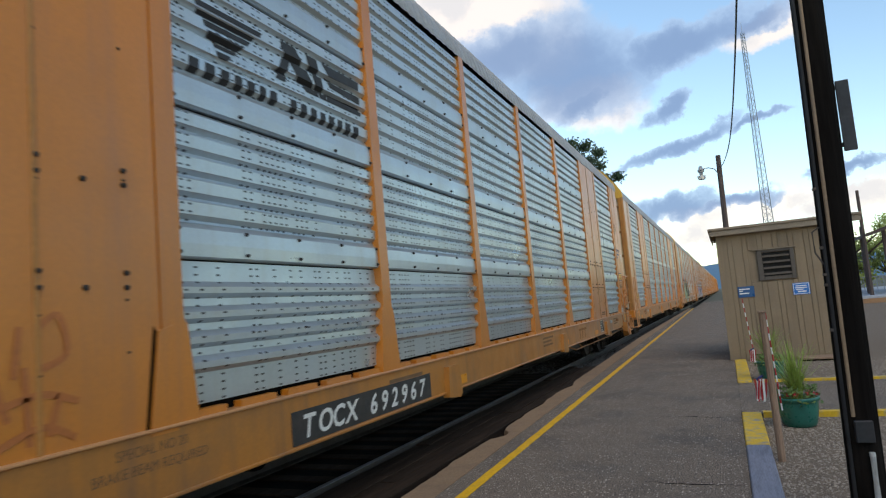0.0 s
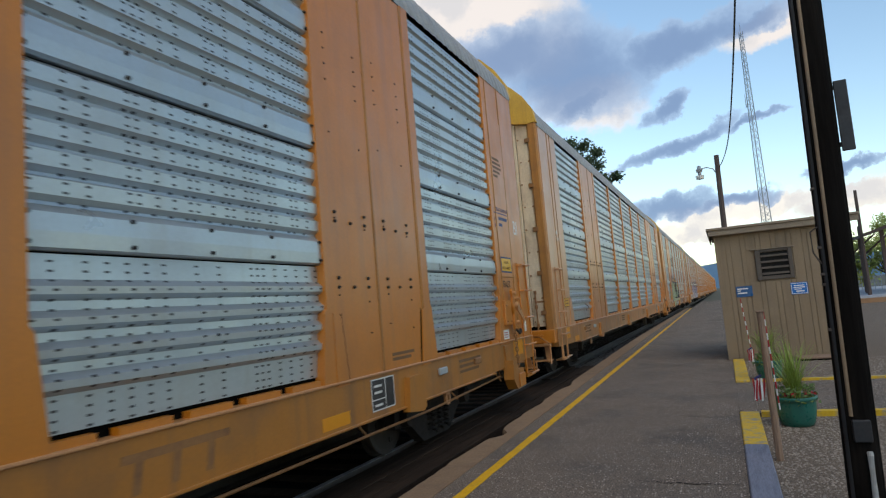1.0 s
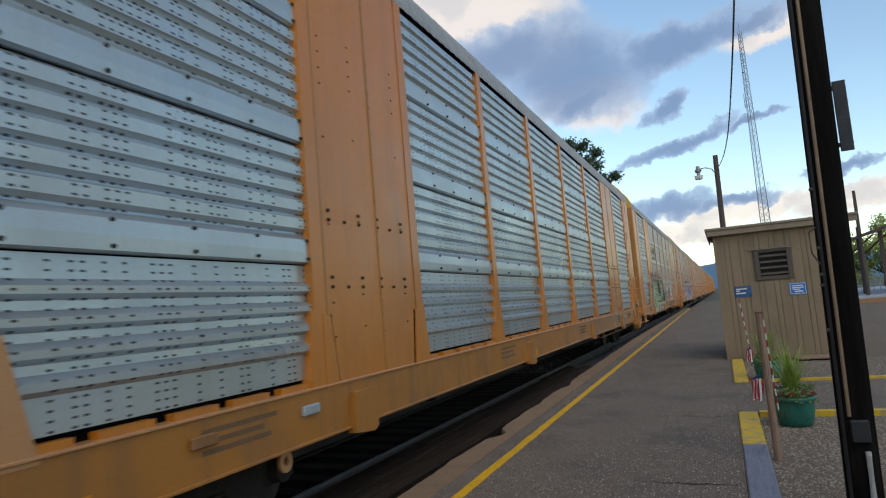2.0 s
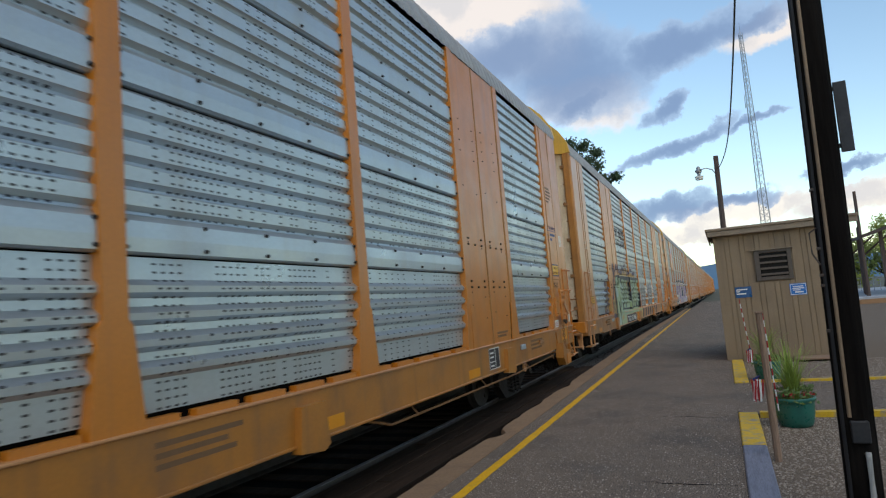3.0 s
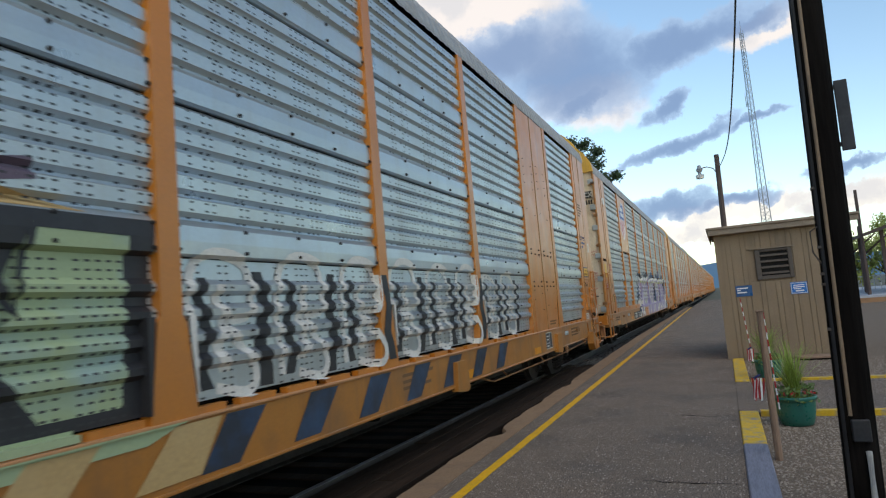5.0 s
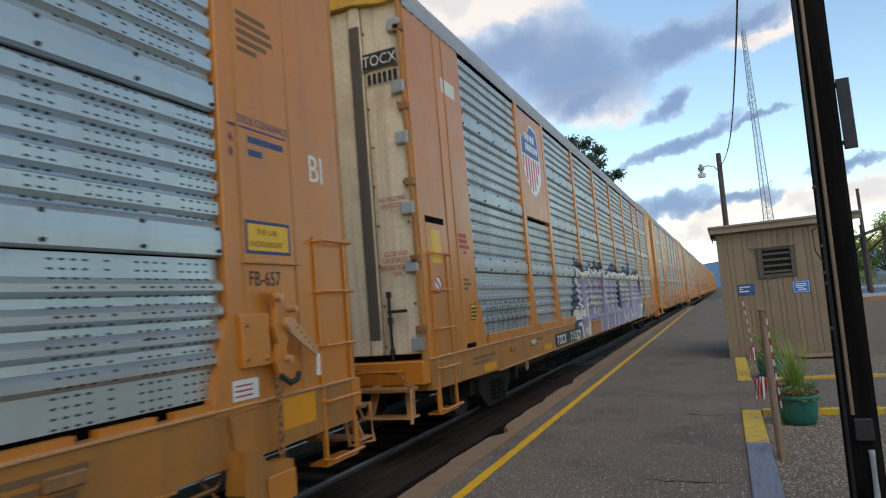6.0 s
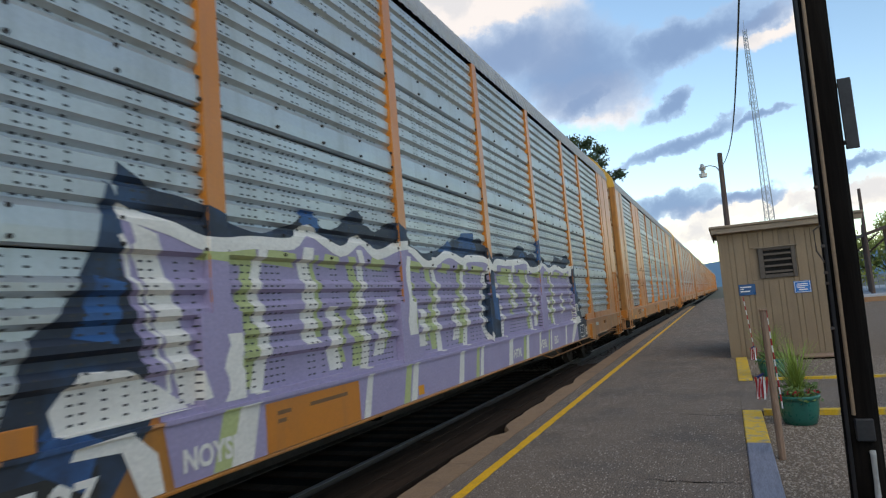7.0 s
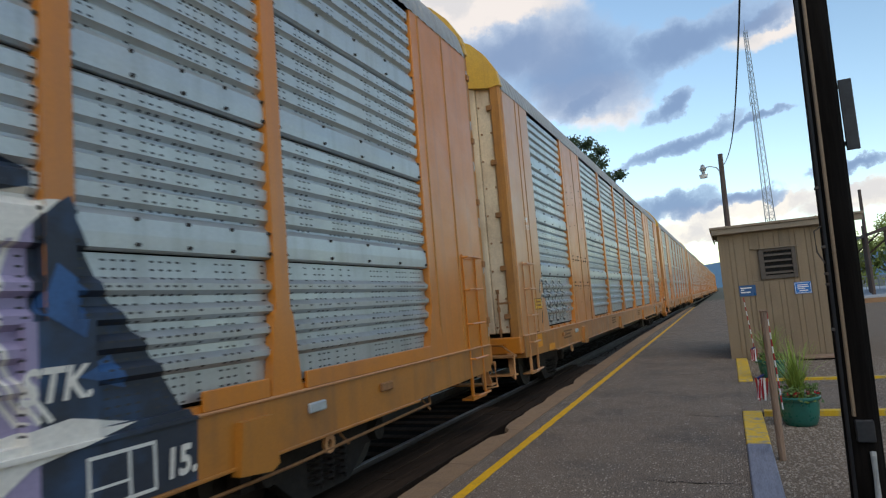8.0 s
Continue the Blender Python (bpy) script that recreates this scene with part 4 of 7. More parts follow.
def end_doors(car, kind, s):
    """Folding end doors between the corner posts, with hinges, rods and the arched head."""
    e = kind["front" if s < 0 else "rear"]
    y = s * (e + 0.02)
    narrow = not kind["plates"]
    leaves = [(-1.30, -1.05), (-1.04, -0.86), (-0.84, -0.43), (-0.41, -0.012), (0.012, 0.30), (0.31, 0.84), (0.86, 1.04), (1.05, 1.30)]
    if narrow:
        leaves = [(-1.47, -0.96), (-0.945, -0.80), (-0.79, -0.50), (-0.48, -0.008), (0.008, 0.40), (0.42, 0.78), (0.80, 0.945), (0.96, 1.47)]
    for i, (a, b) in enumerate(leaves):
        d = 0.035 * (i % 2)
        y0, y1 = sorted((y - s * 0.03, y + s * (0.05 - d)))
        door = part("end_door", bbox(a, b, y0, y1, 1.12, 5.35, 0.012), CREAM, car, "cream painted folding end door leaf")
        if i in (1, 3, 4, 7):
            for z in (1.35, 2.15, 3.05, 3.95, 4.9):
                yy = sorted((y + s * 0.01, y + s * 0.085))
                part("hinge", bbox(b - 0.06, b + 0.06, *yy, z, z + 0.09, 0.008), RUST_HARDWARE, door)
    for x in (-0.42, 0.0, 0.30):
        bm = bmesh.new()
        rod(bm, (x, y + s * 0.075, 1.05), (x, y + s * 0.075, 5.2), 0.018, n=8)
        part("locking_rod", bm, CREAM, car)
    for x in (-1.47, 1.47) if narrow else ():
        for z in (1.16, 2.05, 2.72, 3.55, 4.16, 4.92):
            yy = sorted((y + s * 0.02, y + s * 0.085))
            part("hinge_plate", bbox(x - 0.13, x + 0.03, *yy, z, z + 0.15, 0.01), STEEL_BAND, car, "grey steel hinge plate")
    bm = bmesh.new()
    for x in ((1.0, 1.40, -1.0, -1.40) if narrow else (0.36, 0.80, 1.10, 1.27)):
        for i in range(9):
            bolt_end(bm, x + 0.02 * (i % 2), y + s * 0.05, s, 1.22 + i * 0.47)
    bmesh.ops.recalc_face_normals(bm, faces=bm.faces[:])
    tagged(part("door_bolt", bm, RUST_HARDWARE, car), kind="stuff")
    # locking gear low on the outer leaf
    xl = 1.10 if narrow else 1.16
    lock = bmesh.new()
    rod(lock, (xl, y + s * 0.085, 0.98), (xl, y + s * 0.085, 1.85), 0.017, n=8)
    for z in (1.12, 1.48, 1.78):
        rod(lock, (xl, y + s * 0.085, z), (xl, y + s * 0.085, z + 0.07), 0.032, n=8)
    yy = sorted((y + s * 0.07, y + s * 0.10))
    box(lock, xl - 0.02, xl + 0.22, *yy, 1.60, 1.635)
    part("lock_gear", lock, BOLT if narrow else RUST_HARDWARE, car, "door locking rod with its handle")
    for x in (-0.87, 0.87) if narrow else (-0.85, 0.85):
        yy = sorted((y + s * 0.0, y + s * 0.06))
        part("door_strip", bbox(x - (0.07 if narrow else 0.03), x + (0.07 if narrow else 0.03), *yy, 1.3, 5.1, 0.008), VENT_SLAT, car, "grey steel edge strip of the doors")
    yy = sorted((s * (e - 0.02), s * (e + 0.12)))
    bm = bmesh.new()
    arc = [(-1.525, 5.30), (-1.475, 5.57), (-1.285, 5.88), (-1.06, 6.11), (-0.7, 6.32), (0, 6.47), (0.7, 6.32), (1.06, 6.11), (1.285, 5.88), (1.475, 5.57), (1.525, 5.30)]
    low = [(1.30, 5.28), (0.9, 5.36), (0, 5.40), (-0.9, 5.36), (-1.30, 5.28)]
    fa = [bm.verts.new((x, yy[0], z)) for x, z in arc + low]
    fb = [bm.verts.new((x, yy[1], z)) for x, z in arc + low]
    n = len(fa)
    for i in range(n):
        bm.faces.new((fa[i], fa[(i + 1) % n], fb[(i + 1) % n], fb[i]))
    bm.faces.new(fa); bm.faces.new(fb)
    bmesh.ops.recalc_face_normals(bm, faces=bm.faces[:])
    part("end_arch", bm, YELLOW_DOOR, car, "yellow arched door head")
    yy = sorted((s * (e - 0.1), s * (e + 0.16)))
    part("end_sill", bbox(-1.50, 1.50, *yy, 0.78, 1.05, 0.015), ORANGE, car)
    # crossover platform and grab irons
    yy = sorted((s * (e + 0.16), s * (e + 0.42)))
    part("end_step", bbox(-1.42, 1.42, *yy, 0.74, 0.78, 0.006), RUST_HARDWARE, car)
    for x in (-1.35, 0.55):
        bm = bmesh.new()
        tube(bm, [(x, s * (e + 0.15), 0.95), (x, s * (e + 0.24), 0.95), (x + 0.7, s * (e + 0.24), 0.95), (x + 0.7, s * (e + 0.15), 0.95)], 0.012)
        part("grab_iron", bm, ORANGE, car)
    for x in (0.86, -1.26):
        st = bmesh.new()
        for a, lean in ((x, -0.06), (x + 0.40, 0.06)):
            vs = [st.verts.new((a + d + lean * k, s * (e + q + 0.10 * k), 0.80 - 0.33 * k)) for k in (0, 1) for d, q in ((0, 0.17), (0.10, 0.17), (0.10, 0.19), (0, 0.19))]
            for f in ((0, 1, 5, 4), (1, 2, 6, 5), (2, 3, 7, 6), (3, 0, 4, 7), (0, 3, 2, 1), (4, 5, 6, 7)):
                st.faces.new([vs[i] for i in f])
        yy = sorted((s * (e + 0.20), s * (e + 0.42)))
        box(st, x - 0.07, x + 0.57, *yy, 0.455, 0.475)
        bmesh.ops.recalc_face_normals(st, faces=st.faces[:])
        part("crossover_step", st, ORANGE_PALE, car, "flat-bar step under the car's end")
    for x in (1.32, -1.44):
        bm = bmesh.new()
        tube(bm, [(x, s * (e + 0.1), 0.80), (x, s * (e + 0.18), 0.42), (x + 0.12, s * (e + 0.42), 0.42), (x + 0.12, s * (e + 0.38), 0.78)], 0.02)
        part("stirrup_step", bm, ORANGE_PALE, car)


def coupler(car, s, e):
    bm = bmesh.new()
    y0, y1 = sorted((s * (e - 0.15), s * (e + 0.55)))
    box(bm, -0.09, 0.09, y0, y1, 0.72, 0.88)
    y0, y1 = sorted((s * (e + 0.45), s * (e + 0.72)))
    box(bm, -0.16, 0.16, y0, y1, 0.66, 0.94)
    bevel_all(bm, 0.02)
    c = part("coupler", bm, BOGIE_IRON, car, "knuckle coupler of grimy iron")
    bm = bmesh.new()
    pts = []
    for i in range(9):
        t = i / 8
        pts.append((0.28 - 0.1 * t, s * (e + 0.05 + 0.6 * t), 0.72 - 0.42 * math.sin(math.pi * t * 0.8)))
    tube(bm, pts, 0.025)
    part("air_hose", bm, CABLE, c)
    bm = bmesh.new()
    tube(bm, [(0.1, s * (e + 0.2), 0.98), (0.5, s * (e + 0.22), 1.0), (1.2, s * (e + 0.22), 0.92), (1.40, s * (e + 0.24), 0.78), (1.42, s * (e + 0.3), 0.62)], 0.014)
    part("uncoupling_lever", bm, RUST_HARDWARE, c)


WHEEL_R = 0.42


def bogie(car, y):
    bm = bmesh.new()
    box(bm, -0.95, 0.95, y - 0.2, y + 0.2, 0.34, 0.60)
    for s in (-1, 1):
        x = s * 0.98
        pts = [(-1.12, 0.30), (-1.12, 0.50), (-0.72, 0.54), (-0.42, 0.72), (0.42, 0.72), (0.72, 0.54), (1.12, 0.50), (1.12, 0.30), (0.74, 0.28), (0.40, 0.02), (-0.40, 0.02), (-0.74, 0.28)]
        a = [bm.verts.new((x - 0.07, y + p, z)) for p, z in pts]
        b = [bm.verts.new((x + 0.07, y + p, z)) for p, z in pts]
        n = len(pts)
        for i in range(n):
            bm.faces.new((a[i], a[(i + 1) % n], b[(i + 1) % n], b[i]))
        bm.faces.new(a); bm.faces.new(b)
    bmesh.ops.recalc_face_normals(bm, faces=bm.faces[:])
    bo = part("bogie", bm, BOGIE_IRON, car, "dusty cast-iron two-axle bogie")
    for s in (-1, 1):
        for d in (-0.2, 0.0, 0.2):
            bm = bmesh.new()
            turns = 5
            tube(bm, [(s * 1.07 + 0.065 * math.cos(6.283 * i / 8), y + d + 0.065 * math.sin(6.283 * i / 8), 0.10 + 0.30 * i / (8 * turns)) for i in range(8 * turns + 1)], 0.017, 5)
            part("coil_spring", bm, BOGIE_IRON, bo)
        for d in (-0.89, 0.89):
            bm = bmesh.new()
            rod(bm, (s * 1.0, y + d, RAIL_Z + WHEEL_R), (s * 1.14, y + d, RAIL_Z + WHEEL_R), 0.12, 0.10, 12)
            part("axle_box", bm, BOGIE_IRON, bo)
    for d in (-0.89, 0.89):
        bm = bmesh.new()
        rod(bm, (-0.95, 0, 0), (0.95, 0, 0), 0.075, 0.075, 10)
        for s in (-1, 1):
            rod(bm, (s * 0.685, 0, 0), (s * 0.72, 0, 0), WHEEL_R + 0.022, WHEEL_R + 0.012, 28)
            rod(bm, (s * 0.72, 0, 0), (s * 0.80, 0, 0), WHEEL_R, WHEEL_R - 0.004, 28)
            rod(bm, (s * 0.80, 0, 0), (s * 0.83, 0, 0), WHEEL_R - 0.06, 0.16, 28)
            for k in range(4):     # cast lightening marks, so that the turning shows
                a = k * math.pi / 2
                box(bm, s * 0.82, s * 0.835, 0.25 * math.cos(a) - 0.03, 0.25 * math.cos(a) + 0.03, 0.25 * math.sin(a) - 0.03, 0.25 * math.sin(a) + 0.03)
        bmesh.ops.recalc_face_normals(bm, faces=bm.faces[:])
        w = part("wheelset", bm, WHEEL_STEEL, bo, "steel wheels on one axle")
        w.location = (0, y + d, RAIL_Z + WHEEL_R)



# ---------------------------------------------------------------- paint, signs and lettering on the cars
def stroke(pts, width):
    """A sprayed or painted line as a row of quads with mitred joints."""
    pts = [Vector(p) for p in pts]
    side = []
    for i, p in enumerate(pts):
        d = (pts[min(i + 1, len(pts) - 1)] - pts[max(i - 1, 0)]).normalized()
        side.append(Vector((-d.y, d.x)) * width / 2)
    return [[pts[i] - side[i], pts[i + 1] - side[i + 1], pts[i + 1] + side[i + 1], pts[i] + side[i]] for i in range(len(pts) - 1)]


def smooth_line(pts, n=5):
    """A rounded line through a few points."""
    pts = [Vector(p) for p in pts]
    out = []
    for i in range(len(pts) - 1):
        p0, p1, p2, p3 = pts[max(i - 1, 0)], pts[i], pts[i + 1], pts[min(i + 2, len(pts) - 1)]
        for k in range(n):
            t = k / n
            out.append(0.5 * ((2 * p1) + (p2 - p0) * t + (2 * p0 - 5 * p1 + 4 * p2 - p3) * t * t + (3 * p1 - p0 - 3 * p2 + p3) * t ** 3))
    return out + [pts[-1]]


def decal(name, polygons, mat, car, kind, lift, label=""):
    """A coat of paint that follows the ribs and posts of the car's side: polygons of (y, z)."""
    bm = bmesh.new()
    for i, poly in enumerate(polygons):
        vs = [bm.verts.new((0.00012 * (i % 9), p[0], p[1])) for p in poly]
        if len(vs) > 2:
            bm.faces.new(vs)
    bmesh.ops.triangulate(bm, faces=[f for f in bm.faces if len(f.verts) > 4])
    zs = [p[1] for poly in polygons for p in poly]
    ys = [p[0] for poly in polygons for p in poly]
    for z in sorted({round(p[0], 4) for p in PROFILE} | {1.0395, 1.0405, 1.0665, 1.0675, 1.109, 1.1105, 1.699, 1.701}):
        if min(zs) < z < max(zs):
            bmesh.ops.bisect_plane(bm, geom=bm.verts[:] + bm.edges[:] + bm.faces[:], dist=1e-5, plane_co=(0, 0, z), plane_no=(0, 0, 1))
    marks = [s * p for p in [kind["pitch"] * 0.5, kind["pitch"] * 1.5, kind["core"], kind["wide"][1], kind["outer"][1]] for s in (-1, 1)]
    for m in marks:
        for d in (-0.1915, -0.1895, -0.0865, -0.0845, 0.0845, 0.0865, 0.1895, 0.1915):
            if min(ys) < m + d < max(ys):
                bmesh.ops.bisect_plane(bm, geom=bm.verts[:] + bm.edges[:] + bm.faces[:], dist=1e-5, plane_co=(0, m + d, 0), plane_no=(0, 1, 0))
    for v in bm.verts:
        v.co.x += surface_x(kind, v.co.y, v.co.z) + lift
    bmesh.ops.recalc_face_normals(bm, faces=bm.faces[:])
    ob = part(name, bm, mat, car, label)
    if len(polygons) > 1:
        tagged(ob, kind="stuff")
    return ob


def side_text(car, text, y, z, size, mat, squeeze=0.9, x=1.528, shear=0.0, label="", thick=0.0):
    m = Matrix.Translation((x, y, z)) @ SIDE
    if shear:
        m = m @ Matrix(((1, shear, 0, 0), (0, 1, 0, 0), (0, 0, 1, 0), (0, 0, 0, 1)))
    return lettering(text, size, mat, car, m, squeeze=squeeze, label=label, thick=thick)


def bars(car, y0, z_top, widths, height, gap, mat, x=1.5135, name="text_bar"):
    """Small lettering that cannot be read: rows of plain bars."""
    for i, w in enumerate(widths):
        z = z_top - i * (height + gap)
        part(name, bbox(x, x + 0.0012, y0, y0 + w, z - height, z), mat, car)


def door_text(car, kind, text, x, z, size, mat, squeeze=0.8):
    y = -(kind["front"] + 0.074)
    return lettering(text, size, mat, car, Matrix.Translation((x, y, z)) @ FRONT, align="CENTER", squeeze=squeeze)


def standard_marks(car, first):
    k = STD
    side_text(car, "BI", 12.47, 2.78, 0.34, INK_WHITE, 0.85, 1.5135, label="white painted letters")
    side_text(car, "FB-657", 11.66, 1.885, 0.155, INK_BLACK, 0.82, 1.5145)
    hp = part("hatch_plate", bbox(1.510, 1.5185, 11.60, 12.24, 2.06, 4.62, 0.003), ORANGE, car, "raised orange hatch plate")
    part("drip_edge", bbox(1.5187, 1.530, 11.58, 12.26, 2.045, 2.062, 0.003), BROWN_POST, hp)
    st = part("sticker", bbox(1.5187, 1.5205, 11.640, 12.160, 2.12, 2.37), INK_BLUE, car, "yellow warning sticker with a dark border")
    part("face", bbox(1.5207, 1.5217, 11.665, 12.135, 2.145, 2.345), STICKER_YELLOW, st)
    side_text(car, "THIS CAR", 11.76, 2.265, 0.062, RUST_HARDWARE, 0.9, 1.5232)
    side_text(car, "EXCESS HEIGHT", 11.685, 2.175, 0.060, RUST_HARDWARE, 0.85, 1.5232)
    bars(car, 11.66, 3.98, (0.34, 0.40, 0.42, 0.34, 0.22), 0.04, 0.03, INK_BROWN, 1.5187)
    side_text(car, "DECK CLEARANCE", 11.62, 3.10, 0.085, INK_BLUE, 0.80, 1.5198)
    bars(car, 11.52, 3.075, (0.66,), 0.016, 0.03, INK_BLUE, 1.5187)
    side_text(car, "A", 11.52, 2.94, 0.085, INK_BLUE, 0.8, 1.5198)
    side_text(car, "B", 11.52, 2.83, 0.085, INK_BLUE, 0.8, 1.5198)
    bars(car, 11.72, 3.01, (0.42, 0.16), 0.05, 0.05, INK_BLUE, 1.5187)
    tag = part("notice", bbox(1.529, 1.532, 11.42, 11.68, 1.09, 1.23), INK_WHITE, car, "small white notice with red lines")
    for z in (1.115, 1.15, 1.185):
        part("line", bbox(1.5322, 1.5330, 11.44, 11.62, z, z + 0.012), INK_RED, tag)
    part("patch", bbox(1.5225, 1.5237, 11.86, 12.36, 0.80, 1.035), REFLECTOR, car, "orange reflective patch")
    # hand-brake gear: bracket, crank arms, lever and chain
    br = part("brake_gear", bbox(1.513, 1.57, 11.50, 11.80, 1.30, 1.68, 0.012), ORANGE, car, "orange hand-brake gear with its chain")
    bm = bmesh.new()
    for y, z in ((11.54, 1.36), (11.54, 1.60), (11.74, 1.35)):
        bolt(bm, 1.57, y, z, 0.016, 0.02)
    tagged(part("bracket_bolt", bm, RUST_HARDWARE, br), kind="stuff")
    part("crank_arm", prism_yz([(11.79, 1.82), (11.84, 1.86), (11.91, 1.84), (11.93, 1.76), (11.90, 1.66), (11.96, 1.60), (11.98, 1.52), (11.93, 1.40), (11.98, 1.30), (11.94, 1.22), (11.84, 1.22), (11.80, 1.32), (11.84, 1.45), (11.80, 1.58), (11.83, 1.72)], 1.56, 1.60), ORANGE, br)
    bm = bmesh.new()
    for y, z, r in ((11.86, 1.79, 0.035), (11.95, 1.59, 0.055), (12.03, 1.70, 0.03), (11.93, 1.33, 0.03)):
        rod(bm, (1.56, y, z), (1.645, y, z), r, r * 0.85, 14)
    tagged(part("pivot", bm, ORANGE_PALE, br), kind="stuff")
    part("lever", prism_yz([(11.94, 1.63), (12.02, 1.62), (12.30, 1.38), (12.305, 1.33), (12.27, 1.32), (11.93, 1.54)], 1.605, 1.625), ORANGE_PALE, br)
    bm = bmesh.new()
    for i in range(5):
        bolt(bm, 1.622, 12.05 + 0.045 * i, 1.555 - 0.041 * i, 0.010, 0.006)
    tagged(part("lever_hole", bm, SHADE_BLACK_IRON, br), kind="stuff")
    part("lever_grip", bbox(1.60, 1.63, 12.285, 12.315, 1.16, 1.33, 0.005), INK_WHITE, br, "white painted grip")
    bm = bmesh.new()
    tube(bm, [(1.60, 11.84, 1.22), (1.63, 11.92, 1.15), (1.62, 12.02, 1.17), (1.60, 12.06, 1.21)], 0.022)
    part("shackle", bm, BOLT, br)
    for i in range(11):
        z = 1.18 - i * 0.055
        bm = bmesh.new()
        d = 0.02
        ring = [(1.585 + (d * math.cos(a) if i % 2 else 0), 11.83 + (0 if i % 2 else d * math.cos(a)), z + 0.036 * math.sin(a)) for a in [k_ * math.pi / 4 for k_ in range(9)]]
        tube(bm, ring, 0.011, 5)
        part("link", bm, RUST_HARDWARE, br)
    bx = part("chain_box", prism_yz([(11.36, 0.78), (11.52, 0.74), (11.60, 0.62), (11.86, 0.62), (11.86, 0.36), (11.48, 0.34), (11.34, 0.50)], 1.50, 1.66), ORANGE_GRIMY, car, "battered sheave box at the foot of the chain")
    part("lip", bbox(1.662, 1.68, 11.56, 11.86, 0.36, 0.56, 0.006), ORANGE, bx)
    part("hanger", prism_yz([(11.36, 1.0), (11.62, 1.0), (11.58, 0.66), (11.40, 0.72)], 1.523, 1.55), ORANGE_GRIMY, bx)
    # front end: number, sticker and dark slot at the plate's foot
    bars(car, -12.25, 3.11, (0.16,), 0.085, 0.03, INK_WHITE)
    side_text(car, "50170", -12.25, 2.89, 0.125, INK_WHITE, 0.82, 1.5135)
    fs = part("sticker", bbox(1.513, 1.516, -12.08, -11.64, 1.46, 1.66), INK_BROWN, car, "small yellow warning sticker")
    part("face", bbox(1.5162, 1.5172, -12.065, -11.655, 1.475, 1.645), STICKER_YELLOW, fs)
    for z in (1.585, 1.52):
        part("text_bar", bbox(1.5174, 1.5184, -12.02, -11.70, z, z + 0.03), RUST_HARDWARE, fs)
    part("slot", bbox(1.5124, 1.5136, -12.2, -11.95, 1.045, 1.075), SHADE_BLACK_IRON, car, "dark slot over the sill")
    part("patch", bbox(1.5225, 1.5237, -12.15, -11.85, 0.80, 1.03), REFLECTOR, car, "orange reflective patch")
    # framed plates on the sill
    for y in (7.41,):
        pl = part("data_plate", bbox(1.5225, 1.5255, y, y + 0.45, 0.71, 1.01), BLACK_PLATE, car, "black data plate with pale lines")
        for a, b, c, d in ((0, 0.45, 0.0, 0.012), (0, 0.45, 0.288, 0.30), (0.0, 0.012, 0.013, 0.287), (0.438, 0.45, 0.013, 0.287), (0.26, 0.272, 0.013, 0.287), (0.013, 0.259, 0.10, 0.11)):
            part("line", bbox(1.5257, 1.5267, y + a, y + b, 0.71 + c, 0.71 + d), INK_WHITE, pl)
        for z in (0.75, 0.87, 0.93):
            part("line", bbox(1.5257, 1.5267, y + 0.05, y + 0.2, z, z + 0.022), INK_WHITE, pl)
    for y in (-10.2, -4.2, 1.6, 9.6):
        bars(car, y, 0.97, (0.75, 0.6, 0.68), 0.035, 0.03, INK_BROWN, 1.5228)
    for y in (-11.4, -2.6, 3.2, 6.6):
        part("reflector", bbox(1.5228, 1.5240, y, y + 0.42, 0.69, 0.80), REFLECTOR, car, "orange reflective strip")
    bars(car, 7.90, 1.22, (0.5, 0.42), 0.03, 0.02, INK_BROWN, 1.5115)
    # leading end doors
    for t, z in (("LOWER", 3.20), ("AND LOCK", 3.12), ("HINGED", 3.04), ("DECKS", 2.96), ("CLOSE", 2.88), ("AND LOCK", 2.80), ("DOORS", 2.72), ("BEFORE", 2.64), ("MOVING", 2.56), ("CAR", 2.48), ("DO NOT APPLY", 2.28), ("HEAT TO DOORS", 2.20)):
        door_text(car, k, t, 0.56, z, 0.085, INK_BLACK, 0.72)
    y = -(k["front"] + 0.0745)
    for z, w in ((2.06, 0.30), (2.02, 0.26), (1.98, 0.28), (1.94, 0.24), (1.90, 0.30)):
        part("text_bar", bbox(0.60 - w / 2, 0.60 + w / 2, y, y + 0.0012, z, z + 0.018), INK_BLACK, car)
    part("patch", bbox(0.36, 0.45, y, y + 0.0015, 3.55, 3.85), RUST_HARDWARE, car, "brown primer patch")
    e = k["front"]
    part("door_head", bbox(0.315, 0.835, -(e + 0.078), -(e + 0.0725), 4.82, 5.34), YELLOW_DOOR, car, "upper door area left in yellow paint")
    part("door_head", bbox(-0.835, -0.315, -(e + 0.078), -(e + 0.0725), 4.82, 5.34), YELLOW_DOOR, car, "upper door area left in yellow paint")
    for t, z in (("EXCESS", 5.16), ("HEIGHT", 5.04), ("CAR", 4.90)):
        lettering(t, 0.11, INK_BLACK, car, Matrix.Translation((0.58, -(e + 0.0795), z)) @ FRONT, align="CENTER", squeeze=0.8)


def number_plate(car, kind, y0, y1, text, size=0.25):
    board = part("number_board", bbox(1.5228, 1.5258, y0, y1, 0.672, 0.93), BLACK_PLATE, car, "black board with white car number")
    step = (y1 - y0 - 0.22) / len(text)
    for i, ch in enumerate(text):
        if ch != " ":
            side_text(board, ch, y0 + 0.12 + i * step, 0.715, size, INK_WHITE, 1.05, 1.5272, 0.22, thick=0.005)


